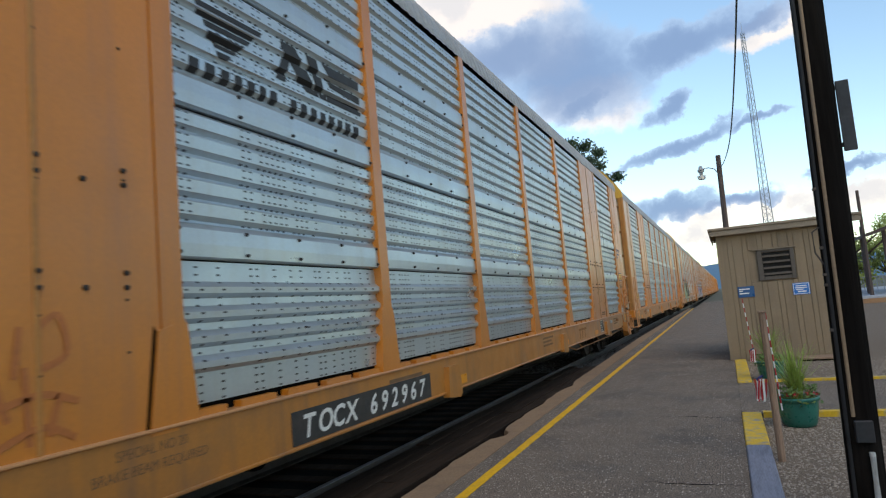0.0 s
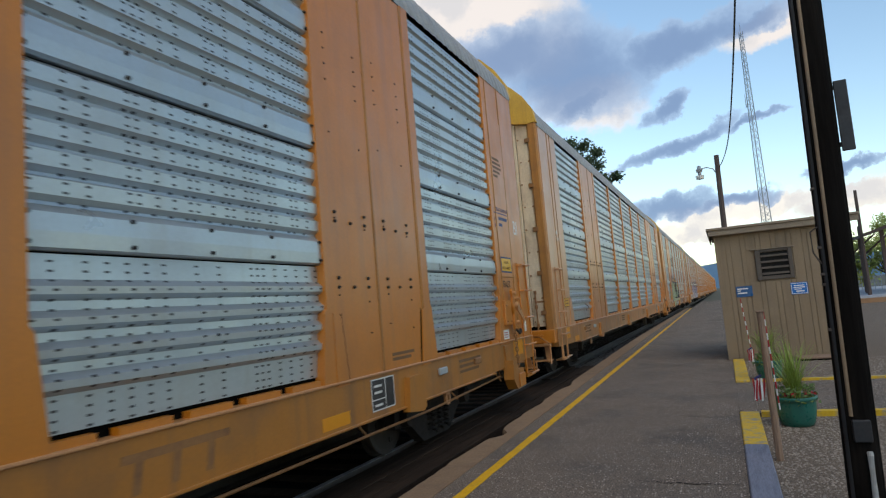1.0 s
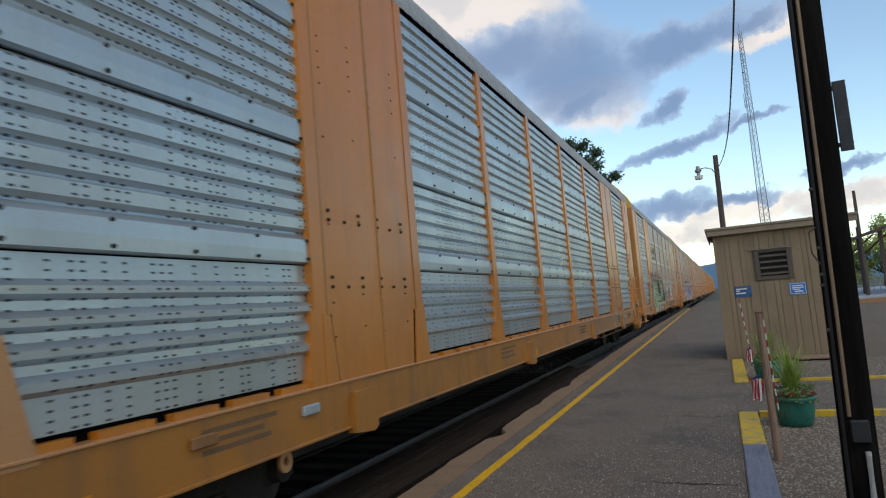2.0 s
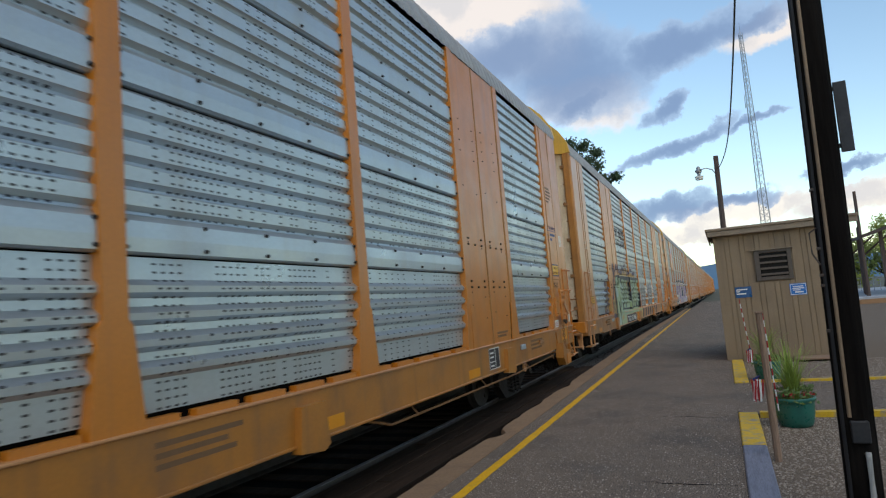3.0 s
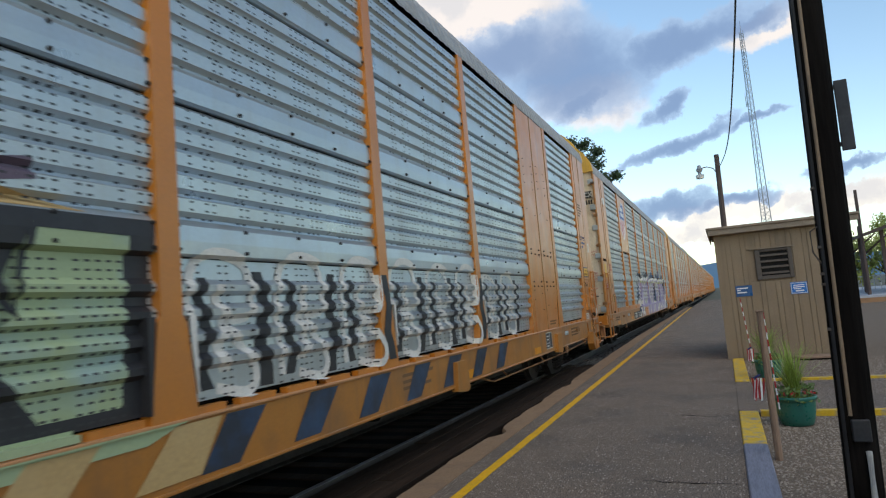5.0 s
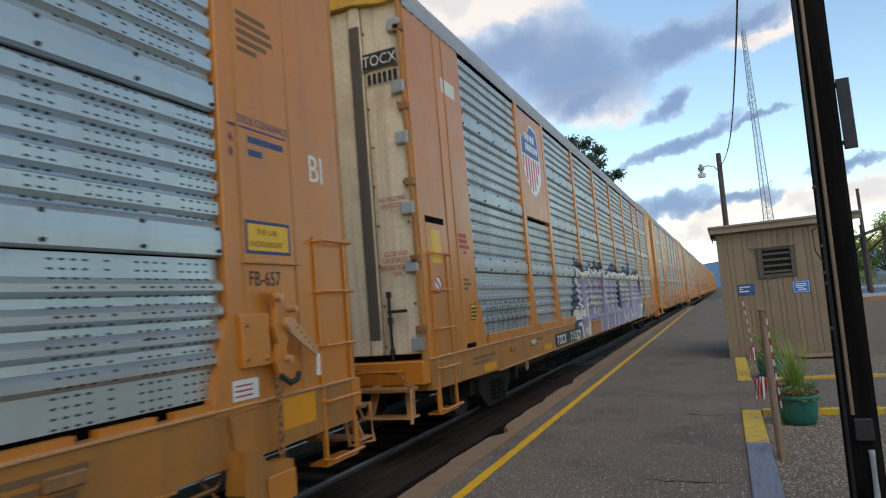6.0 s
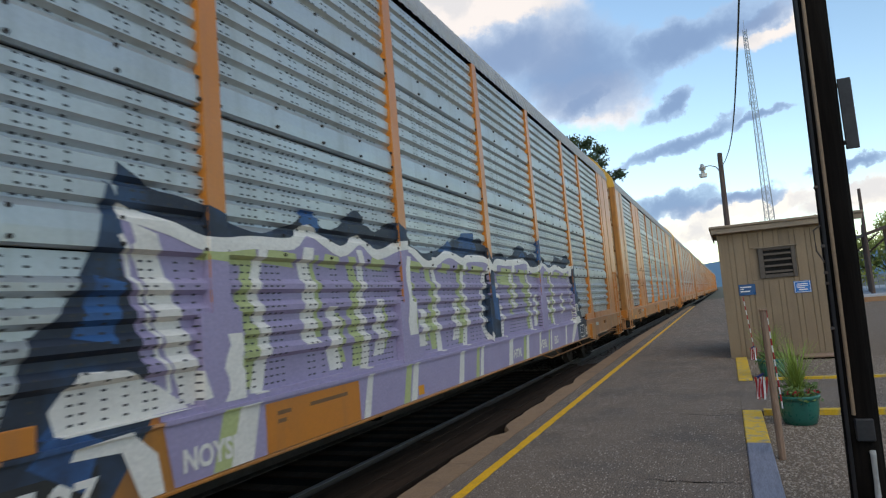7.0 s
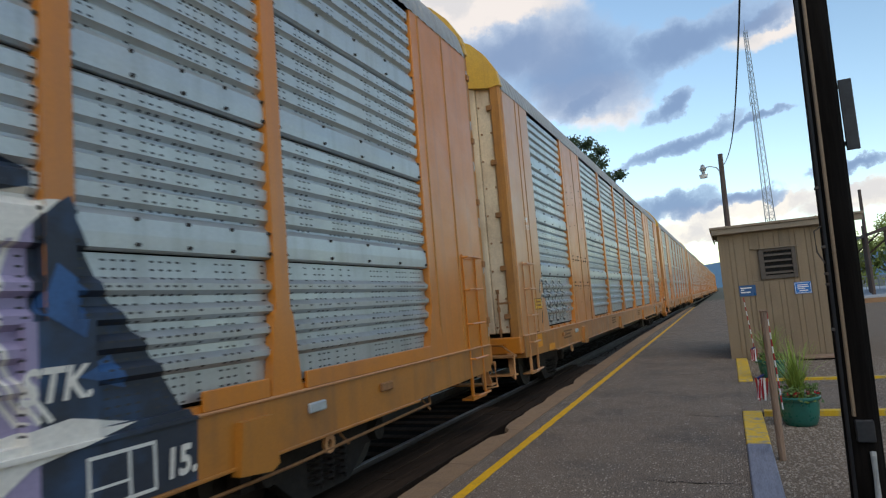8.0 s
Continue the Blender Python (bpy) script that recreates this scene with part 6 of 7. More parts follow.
def shield_car_marks(car, kind):
    # shield on the plate at the leading bay
    sh = part("shield", prism_yz([(-8.70, 4.72), (-8.58, 4.62), (-8.20, 4.86), (-7.98, 5.02), (-7.62, 4.96), (-7.52, 4.80), (-7.44, 4.2), (-7.52, 3.9), (-7.75, 3.72), (-8.0, 3.60), (-8.25, 3.66), (-8.52, 3.86), (-8.72, 4.2)], 1.513, 1.516), WHITE, car, "railway shield in red, white and blue")
    blue = prism_yz([(-8.66, 4.70), (-8.56, 4.66), (-8.20, 4.84), (-7.99, 4.98), (-7.64, 4.92), (-7.56, 4.78), (-7.50, 4.36), (-8.68, 4.36)], 1.5162, 1.5174)
    part("field", blue, SHIELD_BLUE, sh)
    for z, ws in ((4.66, (0.10, 0.10, 0.05, 0.11, 0.10)), (4.46, (0.09, 0.09, 0.09, 0.05, 0.08, 0.05, 0.09))):
        y = -8.42
        for w in ws:
            part("text_bar", bbox(1.5176, 1.5186, y, y + w, z, z + 0.14), WHITE, sh)
            y += w + 0.045
    for i in range(7):
        y = -8.66 + i * 0.168
        m = abs(i - 3) / 3
        part("stripe", prism_yz([(y, 4.33), (y + 0.085, 4.33), (y + 0.085, 3.68 + 0.42 * m ** 2), (y, 3.68 + 0.42 * m ** 2)], 1.5162, 1.5174), SHIELD_RED, sh)
    sh.location.y = 0.14
    number_plate(car, kind, -7.48, -5.12, "TOCX  71552")
    # overspray scribble on the leading panel
    rng = random.Random(2)
    lines = []
    for i in range(9):
        y = -11.15 + i * 0.235
        lines += stroke(smooth_line([(y, 1.22 + 0.1 * rng.random()), (y + 0.03, 1.5), (y + 0.10, 1.62 + 0.05 * rng.random()), (y + 0.17, 1.5), (y + 0.06, 1.4), (y + 0.15, 1.3), (y + 0.12, 1.18)]), 0.022)
    decal("tag", lines, SPRAY_BLACK, car, kind, 0.003, "faint black sprayed scribble")
    bars(car, -12.02, 2.58, (0.28, 0.30, 0.36), 0.05, 0.025, INK_RED)
    bars(car, -11.88, 2.35, (0.10,), 0.04, 0.02, INK_RED)
    bars(car, -11.96, 1.98, (0.18, 0.26, 0.14), 0.03, 0.03, INK_BROWN)
    st = part("sticker", bbox(1.513, 1.517, -11.82, -11.56, 1.42, 1.64), INK_BLACK, car, "yellow warning sticker")
    part("face", bbox(1.5172, 1.5184, -11.805, -11.575, 1.435, 1.625), STICKER_YELLOW, st)
    for z in (1.56, 1.51, 1.46):
        part("text_bar", bbox(1.5186, 1.5196, -11.79, -11.59, z, z + 0.03), INK_BLACK, st)
    # ladder recess in deep yellow
    part("recess", bbox(1.5125, 1.5150, -13.02, -12.48, 1.10, 2.72), ORANGE, car, "deep orange ladder recess")
    # flat black strip drawn as the shade at the recess's head
    part("recess_shadow_gap", bbox(1.5152, 1.5172, -13.02, -12.48, 2.64, 2.72), SHADE_BLACK_IRON, car, "black strip standing for the shade over the ladder")
    rd = bmesh.new()
    rod(rd, (1.5152, -12.80, 1.90), (1.5185, -12.80, 1.90), 0.115, 0.115, 20)
    rs = part("round_sticker", rd, INK_WHITE, car, "round white sticker with a red ring and bar")
    bm = bmesh.new()
    tube(bm, [(1.519, -12.80 + 0.10 * math.cos(a * 0.3491), 1.90 + 0.10 * math.sin(a * 0.3491)) for a in range(19)], 0.010, 4)
    tube(bm, [(1.519, -12.87, 1.97), (1.519, -12.73, 1.83)], 0.010, 4)
    part("ring", bm, INK_RED, rs)
    y = -(kind["front"] + 0.074)
    for t, z in (("NO WELDING", 2.90), ("ON DOORS", 2.82), ("CLOSE AND", 2.26), ("LOCK DOORS", 2.18), ("BEFORE MOVING", 2.10), ("CAR", 2.02)):
        lettering(t, 0.075, INK_RED, car, Matrix.Translation((1.22, y, z)) @ FRONT, align="CENTER", squeeze=0.75)
    nb = part("number_plate_board", bbox(0.97, 1.42, y - 0.004, y - 0.001, 4.52, 4.72), BLACK_PLATE, car, "black plate with white lettering on the end door")
    lettering("TOCX", 0.19, INK_WHITE, nb, Matrix.Translation((1.195, y - 0.006, 4.555)) @ FRONT, align="CENTER", squeeze=0.85)
    for i in range(6):
        part("text_bar", bbox(1.02 + i * 0.07, 1.065 + i * 0.07, y - 0.002, y, 4.33, 4.46), INK_BLACK, nb)
    for x in (-0.24, 0.18):
        for i in range(6):
            part("text_bar", bbox(x - 0.12, x + 0.13 - 0.03 * (i % 3), y - 0.002, y, 1.93 - i * 0.045, 1.95 - i * 0.045), INK_BROWN, car)
    part("grime_band", bbox(-0.47, 0.40, y - 0.0015, y, 2.04, 2.08), INK_BLACK, car, "dark painted line across the end doors")
    part("slot", bbox(1.5235, 1.5247, -12.05, -11.6, 1.07, 1.13), SHADE_BLACK_IRON, car, "dark slot over the sill")
    part("patch_sticker", bbox(1.5152, 1.5164, -12.9, -12.62, 2.16, 2.56), STICKER_YELLOW, car, "yellow notice in the ladder recess")
    part("paper", bbox(1.5135, 1.5145, -12.18, -11.72, 4.46, 4.66), INK_WHITE, car, "torn white paper notice")
    bars(car, -9.2, 0.95, (0.75, 0.5), 0.035, 0.03, INK_BROWN, 1.5228)
    bars(car, -11.9, 0.93, (0.9, 0.7), 0.035, 0.03, INK_BROWN, 1.5228)
    for y in (-11.5, -8.3, -1.5, 0.35, 3.9):
        part("reflector", bbox(1.5248, 1.5262, y, y + 0.5, 0.70, 0.80), REFLECTOR, car, "orange reflective strip")
    # boards along the foot of the panels
    for a, b in ((-11.2, -8.95), (-8.5, -7.1), (-6.7, -5.45), (8.95, 11.3), (7.85, 8.5)):
        part("foot_board", bbox(1.505, 1.533, a, b, 1.064, 1.20, 0.006), ORANGE, car)


car_a = build_car(STD, "weathered orange autorack railcar with perforated corrugated silver sides")
standard_marks(car_a, True)
cars = [car_a]
for i in range(1, len(CAR_CENTRES)):
    if i == 3:
        cars.append(build_car(NARROW, "orange autorack railcar with silver sides and a long lilac mural"))
    else:
        cars.append(copy_thing(car_a, Matrix.Identity(4)))
tagged(cars[2], "orange autorack railcar with pale green block-letter spray painting")
KINDS = [NARROW if i == 3 else STD for i in range(len(cars))]
for c, y in zip(cars, CAR_CENTRES):
    c.location = (TRACK_X, y - travel(0.0), 0)
horse_logo(cars[0], STD, -6.58, 3.52)
horse_logo(cars[2], STD, -6.62, 3.52)
number_plate(cars[0], STD, -5.77, -3.27, "TOCX 692967")
number_plate(cars[2], STD, -5.82, -3.32, "TOCX 693004")
side_text(cars[0], "SPECIAL NO 20", -7.30, 0.93, 0.085, INK_BROWN, 0.9, 1.5228)
side_text(cars[0], "BRAKE BEAM REQUIRED", -7.45, 0.83, 0.085, INK_BROWN, 0.9, 1.5228)
lettering("TOCX", 0.20, INK_BLACK, cars[1], Matrix.Translation((0.58, -(STD["front"] + 0.0745), 4.62)) @ FRONT, align="CENTER", squeeze=0.75)
lettering("692978", 0.20, INK_BLACK, cars[1], Matrix.Translation((0.58, -(STD["front"] + 0.0745), 4.42)) @ FRONT, align="CENTER", squeeze=0.75)
lettering("TOCX", 0.20, INK_BLACK, cars[2], Matrix.Translation((0.58, -(STD["front"] + 0.0745), 4.62)) @ FRONT, align="CENTER", squeeze=0.75)
lettering("693004", 0.20, INK_BLACK, cars[2], Matrix.Translation((0.58, -(STD["front"] + 0.0745), 4.42)) @ FRONT, align="CENTER", squeeze=0.75)
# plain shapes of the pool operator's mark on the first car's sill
for i, y in enumerate((4.75, 5.03, 5.31)):
    part("mark", prism_yz([(y, 0.72), (y + 0.06, 0.72), (y + 0.09, 0.90), (y + 0.22, 0.90), (y + 0.23, 0.95), (y - 0.06, 0.95), (y - 0.07, 0.90), (y + 0.03, 0.90)], 1.5228, 1.5240), RUST_HARDWARE, cars[0])
faint = [smooth_line(p) for p in ([(-7.95, 1.72), (-7.92, 1.45), (-7.86, 1.25)], [(-7.80, 1.70), (-7.83, 1.45)], [(-7.72, 1.68), (-7.60, 1.75), (-7.56, 1.55), (-7.72, 1.48)], [(-7.98, 1.3), (-7.7, 1.36), (-7.5, 1.3)], [(-7.78, 1.5), (-7.76, 1.12)], [(-7.60, 1.35), (-7.66, 1.15)], [(-7.95, 1.12), (-7.7, 1.2), (-7.52, 1.12)])]
FAINT = material("faded_red_orange_spray", (0.42, 0.13, 0.03), 0.5, bump=0)
decal("tag", [q for s in faint for q in stroke(s, 0.035)], FAINT, cars[0], STD, 0.003, "faded red-orange sprayed tag")
mural_green(cars[2], STD)
shield_car_marks(cars[3], NARROW)
mural_lilac(cars[3], NARROW)
tags = [smooth_line([(-11.7 + 0.55 * k, 1.2 + 0.28 * r), (-11.6 + 0.55 * k, 1.42 + 0.28 * r), (-11.4 + 0.55 * k, 1.38 + 0.28 * r), (-11.45 + 0.55 * k, 1.22 + 0.28 * r), (-11.25 + 0.55 * k, 1.2 + 0.28 * r)]) for k in range(4) for r in range(3)]
decal("tag", [q for s in tags for q in stroke(s, 0.05)], SPRAY_BLACK, cars[4], STD, 0.003, "stacked black and white sprayed tag")
decal("tag", [q for s in tags for q in stroke([(p[0] + 0.05, p[1] + 0.03) for p in s], 0.03)], SPRAY_WHITE, cars[4], STD, 0.0045, "white edges of the tag")



# ---------------------------------------------------------------- beside the platform
def build_shed():
    x0, x1, y0, y1, h = -0.05, 1.92, 15.55, 18.4, 2.80
    s = thing("utility_shed", "tan board-clad utility shed with a flat roof and louvred vent", "shed", at=pose(0, 0, 0))
    part("wall", bbox(x0, x1, y0, y1, -0.05, h, 0.0), SHED_PAINT, s)
    # vertical boards on the faces that show
    x, k = x0 - 0.012, 0
    widths = (0.20, 0.10)
    while x < x1:
        w = min(widths[k % 2] + 0.0, x1 + 0.012 - x)
        if not (x < 1.42 and x + w > 0.70):
            part("board", bbox(x + 0.004, x + w - 0.004, y0 - 0.022, y0 - 0.002, 0.0, h - 0.04, 0.004), SHED_PAINT, s)
        else:
            part("board", bbox(x + 0.004, x + w - 0.004, y0 - 0.022, y0 - 0.002, 0.0, 1.66, 0.004), SHED_PAINT, s)
            part("board", bbox(x + 0.004, x + w - 0.004, y0 - 0.022, y0 - 0.002, 2.36, h - 0.04, 0.004), SHED_PAINT, s)
        x += w
        k += 1
    y = y0
    while y < y1:
        for xa, xb in ((x0 - 0.022, x0 - 0.002), (x1 + 0.002, x1 + 0.022)):
            part("board", bbox(xa, xb, y + 0.004, min(y + 0.2, y1) - 0.004, 0.0, h - 0.04, 0.004), SHED_PAINT, s)
        y += 0.2
    part("corner_board", bbox(x0 - 0.03, x0 + 0.05, y0 - 0.032, y0 - 0.023, 0.0, h - 0.03, 0.003), SHED_PAINT, s)
    r = part("roof", bbox(x0 - 0.17, 2.72, y0 - 0.22, y1 + 0.25, h + 0.06, h + 0.115, 0.01), SHED_TRIM, s, "flat roof with a tan fascia")
    part("fascia", bbox(x0 - 0.14, 2.69, y0 - 0.19, y0 - 0.16, h - 0.06, h + 0.058, 0.006), SHED_TRIM, r)
    part("fascia", bbox(x0 - 0.14, x0 - 0.11, y0 - 0.158, y1 + 0.2, h - 0.06, h + 0.058, 0.006), SHED_TRIM, r)
    part("soffit", bbox(x0 - 0.10, 2.66, y0 - 0.155, y1 + 0.2, h + 0.005, h + 0.056), SHED_PAINT, r)
    # vent
    v = part("vent", bbox(0.80, 1.34, y0 - 0.006, y0 + 0.001, 1.76, 2.28), VENT_DARK, s, "dark louvred vent")
    for a, b, c, d in ((0.70, 0.80, 1.68, 2.34), (1.34, 1.42, 1.68, 2.34)):
        part("frame", bbox(a, b, y0 - 0.05, y0 - 0.003, c, d, 0.006), VENT_SLAT, v)
    part("frame", bbox(0.801, 1.339, y0 - 0.05, y0 - 0.003, 2.285, 2.34, 0.006), VENT_SLAT, v)
    part("frame", bbox(0.801, 1.339, y0 - 0.05, y0 - 0.003, 1.68, 1.76, 0.006), VENT_SLAT, v)
    part("drip_cap", bbox(0.62, 1.48, y0 - 0.075, y0 - 0.023, 2.345, 2.365, 0.004), SHED_TRIM, v)
    for i in range(4):
        z = 1.79 + i * 0.128
        bm = bmesh.new()
        q = [bm.verts.new(p) for p in ((0.805, y0 - 0.055, z), (1.335, y0 - 0.055, z), (1.335, y0 - 0.008, z + 0.035), (0.805, y0 - 0.008, z + 0.035),
                                       (0.805, y0 - 0.055, z + 0.012), (1.335, y0 - 0.055, z + 0.012), (1.335, y0 - 0.008, z + 0.047), (0.805, y0 - 0.008, z + 0.047))]
        for f in ((0, 1, 2, 3), (4, 7, 6, 5), (0, 4, 5, 1), (2, 6, 7, 3), (0, 3, 7, 4), (1, 5, 6, 2)):
            bm.faces.new([q[j] for j in f])
        bmesh.ops.recalc_face_normals(bm, faces=bm.faces[:])
        part("slat", bm, VENT_SLAT, v)
    # signs
    for a, b, c, d, mat, lab, rot in ((0.24, 0.57, 1.35, 1.585, SIGN_BLUE, "dark blue enamel notice with white lines", 0), (1.31, 1.63, 1.32, 1.57, SIGN_BLUE2, "bright blue enamel notice with a white border", 0)):
        g = thing("wall_sign", lab + " on the shed wall", "sign")
        part("plate", bbox(a, b, y0 - 0.036, y0 - 0.025, c, d, 0.004), mat, g)
        if mat is SIGN_BLUE2:
            for u0, u1, w0, w1 in ((a + 0.01, b - 0.01, d - 0.022, d - 0.012), (a + 0.01, b - 0.01, c + 0.012, c + 0.022), (a + 0.01, a + 0.02, c + 0.023, d - 0.023), (b - 0.02, b - 0.01, c + 0.023, d - 0.023)):
                part("border", bbox(u0, u1, y0 - 0.039, y0 - 0.0365, w0, w1), WHITE, g)
            rows = ((0.06, 0.26, 0.175, 0.02), (0.05, 0.27, 0.135, 0.02), (0.06, 0.2, 0.10, 0.018), (0.09, 0.25, 0.05, 0.028))
        else:
            rows = ((0.03, 0.25, 0.165, 0.025), (0.03, 0.10, 0.125, 0.022), (0.03, 0.22, 0.07, 0.028))
        for u0, u1, w0, hh in rows:
            part("text_bar", bbox(a + u0, a + u1, y0 - 0.039, y0 - 0.0365, c + w0, c + w0 + hh), WHITE, g)
    # loose boards at the foot
    b = thing("threshold_slab", "weathered pale plank lying on the gravel by the shed", "plank")
    part("slab", bbox(1.22, 2.05, 15.0, 15.45, 0.0, 0.045, 0.01), STAKE_WOOD, b)
    part("block", bbox(1.28, 1.98, 15.05, 15.4, -0.036, -0.001, 0.006), SHADE_BLACK_IRON, b)


def planter(x, y, scale, seed, label):
    rng = random.Random(seed)
    p = thing("flower_pot", label, "flower pot", "flower pots by the path", pose(x, y, -0.035))
    prof = [(0.145, 0.0), (0.165, 0.01), (0.185, 0.06), (0.205, 0.16), (0.212, 0.26), (0.214, 0.285), (0.228, 0.29), (0.231, 0.325), (0.222, 0.332), (0.205, 0.325), (0.20, 0.28)]
    part("pot", lathe([(r * scale, z * scale) for r, z in prof]), POT_GREEN, p, "glossy green glazed pot", True)
    bm = lathe([(0.01, 0.285 * scale), (0.20 * scale, 0.285 * scale)])
    part("soil", bm, SOIL, p)
    bm = bmesh.new()
    for i in range(230):
        a, lean, ln = rng.uniform(0, 6.283), rng.uniform(0.03, 0.8), rng.uniform(0.35, 0.82) * scale
        base = Vector((rng.uniform(-0.05, 0.05), rng.uniform(-0.05, 0.05), 0.285 * scale))
        d = Vector((math.cos(a), math.sin(a), 0))
        side = Vector((-d.y, d.x, 0))
        last = None
        for k in range(6):
            t = k / 5
            c = base + d * (ln * lean * t ** 1.6 * 0.9) + Vector((0, 0, ln * t * (1 - 0.35 * lean * t)))
            w = 0.0058 * scale * (1 - t) ** 0.7 + 0.0004
            now = (bm.verts.new(c - side * w), bm.verts.new(c + side * w))
            if last:
                bm.faces.new((last[0], last[1], now[1], now[0]))
            last = now
    part("spike_grass", bm, GRASS_BLADE, p, "tall spiky light green grass")
    for name, mat, n, lo, hi, size, lab in (("foliage", LEAF, 420, 0.28, 0.47, 0.026, "low dark green foliage"), ("flowers", PETAL_RED, 120, 0.31, 0.41, 0.019, "small red blooms")):
        bm = bmesh.new()
        centres = [(rng.uniform(0, 6.283), rng.uniform(0.10, 0.235), rng.uniform(lo + 0.02, hi)) for _ in range(9)]
        for i in range(n):
            if name == "flowers":
                ca, cr, cz = centres[i % 9]
                a, r, z = ca + rng.gauss(0, 0.09), cr + rng.gauss(0, 0.016), min(0.36, cz) + rng.gauss(0, 0.012)
            else:
                a, r, z = rng.uniform(0, 6.283), 0.25 * math.sqrt(rng.random()), rng.uniform(lo, hi) * (1 - 0.1 * rng.random())
            c = Vector((r * scale * math.cos(a), r * scale * math.sin(a), z * scale))
            u = Vector((rng.gauss(0, 1), rng.gauss(0, 1), rng.gauss(0, 0.6))).normalized()
            v = u.orthogonal().normalized()
            s = size * scale * rng.uniform(0.6, 1.3)
            bm.faces.new([bm.verts.new(c + o) for o in (-u * s, v * s * 0.5, u * s, -v * s * 0.5)])
        part(name, bm, mat, p, lab)


def flag(base, top, roll_at, name_label):
    """A small furled flag hanging beside its striped stick."""
    f = thing("small_flag", name_label, "flag")
    bm = bmesh.new()
    n = 14
    for i in range(n):
        if i % 2 == 0:
            a, b = Vector(base).lerp(Vector(top), i / n), Vector(base).lerp(Vector(top), (i + 1) / n)
            rod(bm, a, b, 0.0075, n=6)
    part("stick", bm, WHITE, f)
    bm = bmesh.new()
    for i in range(n):
        if i % 2:
            a, b = Vector(base).lerp(Vector(top), i / n), Vector(base).lerp(Vector(top), (i + 1) / n)
            rod(bm, a, b, 0.0078, n=6)
    part("stick_band", bm, FLAG_RED, f, "red bands of the stick")
    x, y, z = roll_at
    for k in range(7):                                    # folds of the cloth
        mat = FLAG_RED if k % 2 == 0 else WHITE
        bm = bmesh.new()
        rows = []
        for i in range(8):
            t = i / 7
            w = 0.011
            cx = x - 0.05 + k * 0.0165 * (1 - 0.35 * t) + 0.008 * math.sin(3 * t + k)
            cy = y + 0.014 * math.sin(k * 1.9 + 2.2 * t)
            rows.append([bm.verts.new((cx - w * 0.8, cy, z - 0.19 * t * (1 + 0.05 * (k % 3)))), bm.verts.new((cx + w * 0.8, cy + 0.008, z - 0.19 * t * (1 + 0.05 * (k % 3))))])
        for a, b in zip(rows, rows[1:]):
            bm.faces.new((a[0], a[1], b[1], b[0]))
        part("stripe", bm, mat, f)
    bm = bmesh.new()
    rod(bm, (x - 0.035, y + 0.012, z - 0.01), (x + 0.025, y + 0.012, z + 0.03), 0.013, 0.009, 8)
    part("canton", bm, FLAG_BLUE, f, "dark blue corner of the flag")


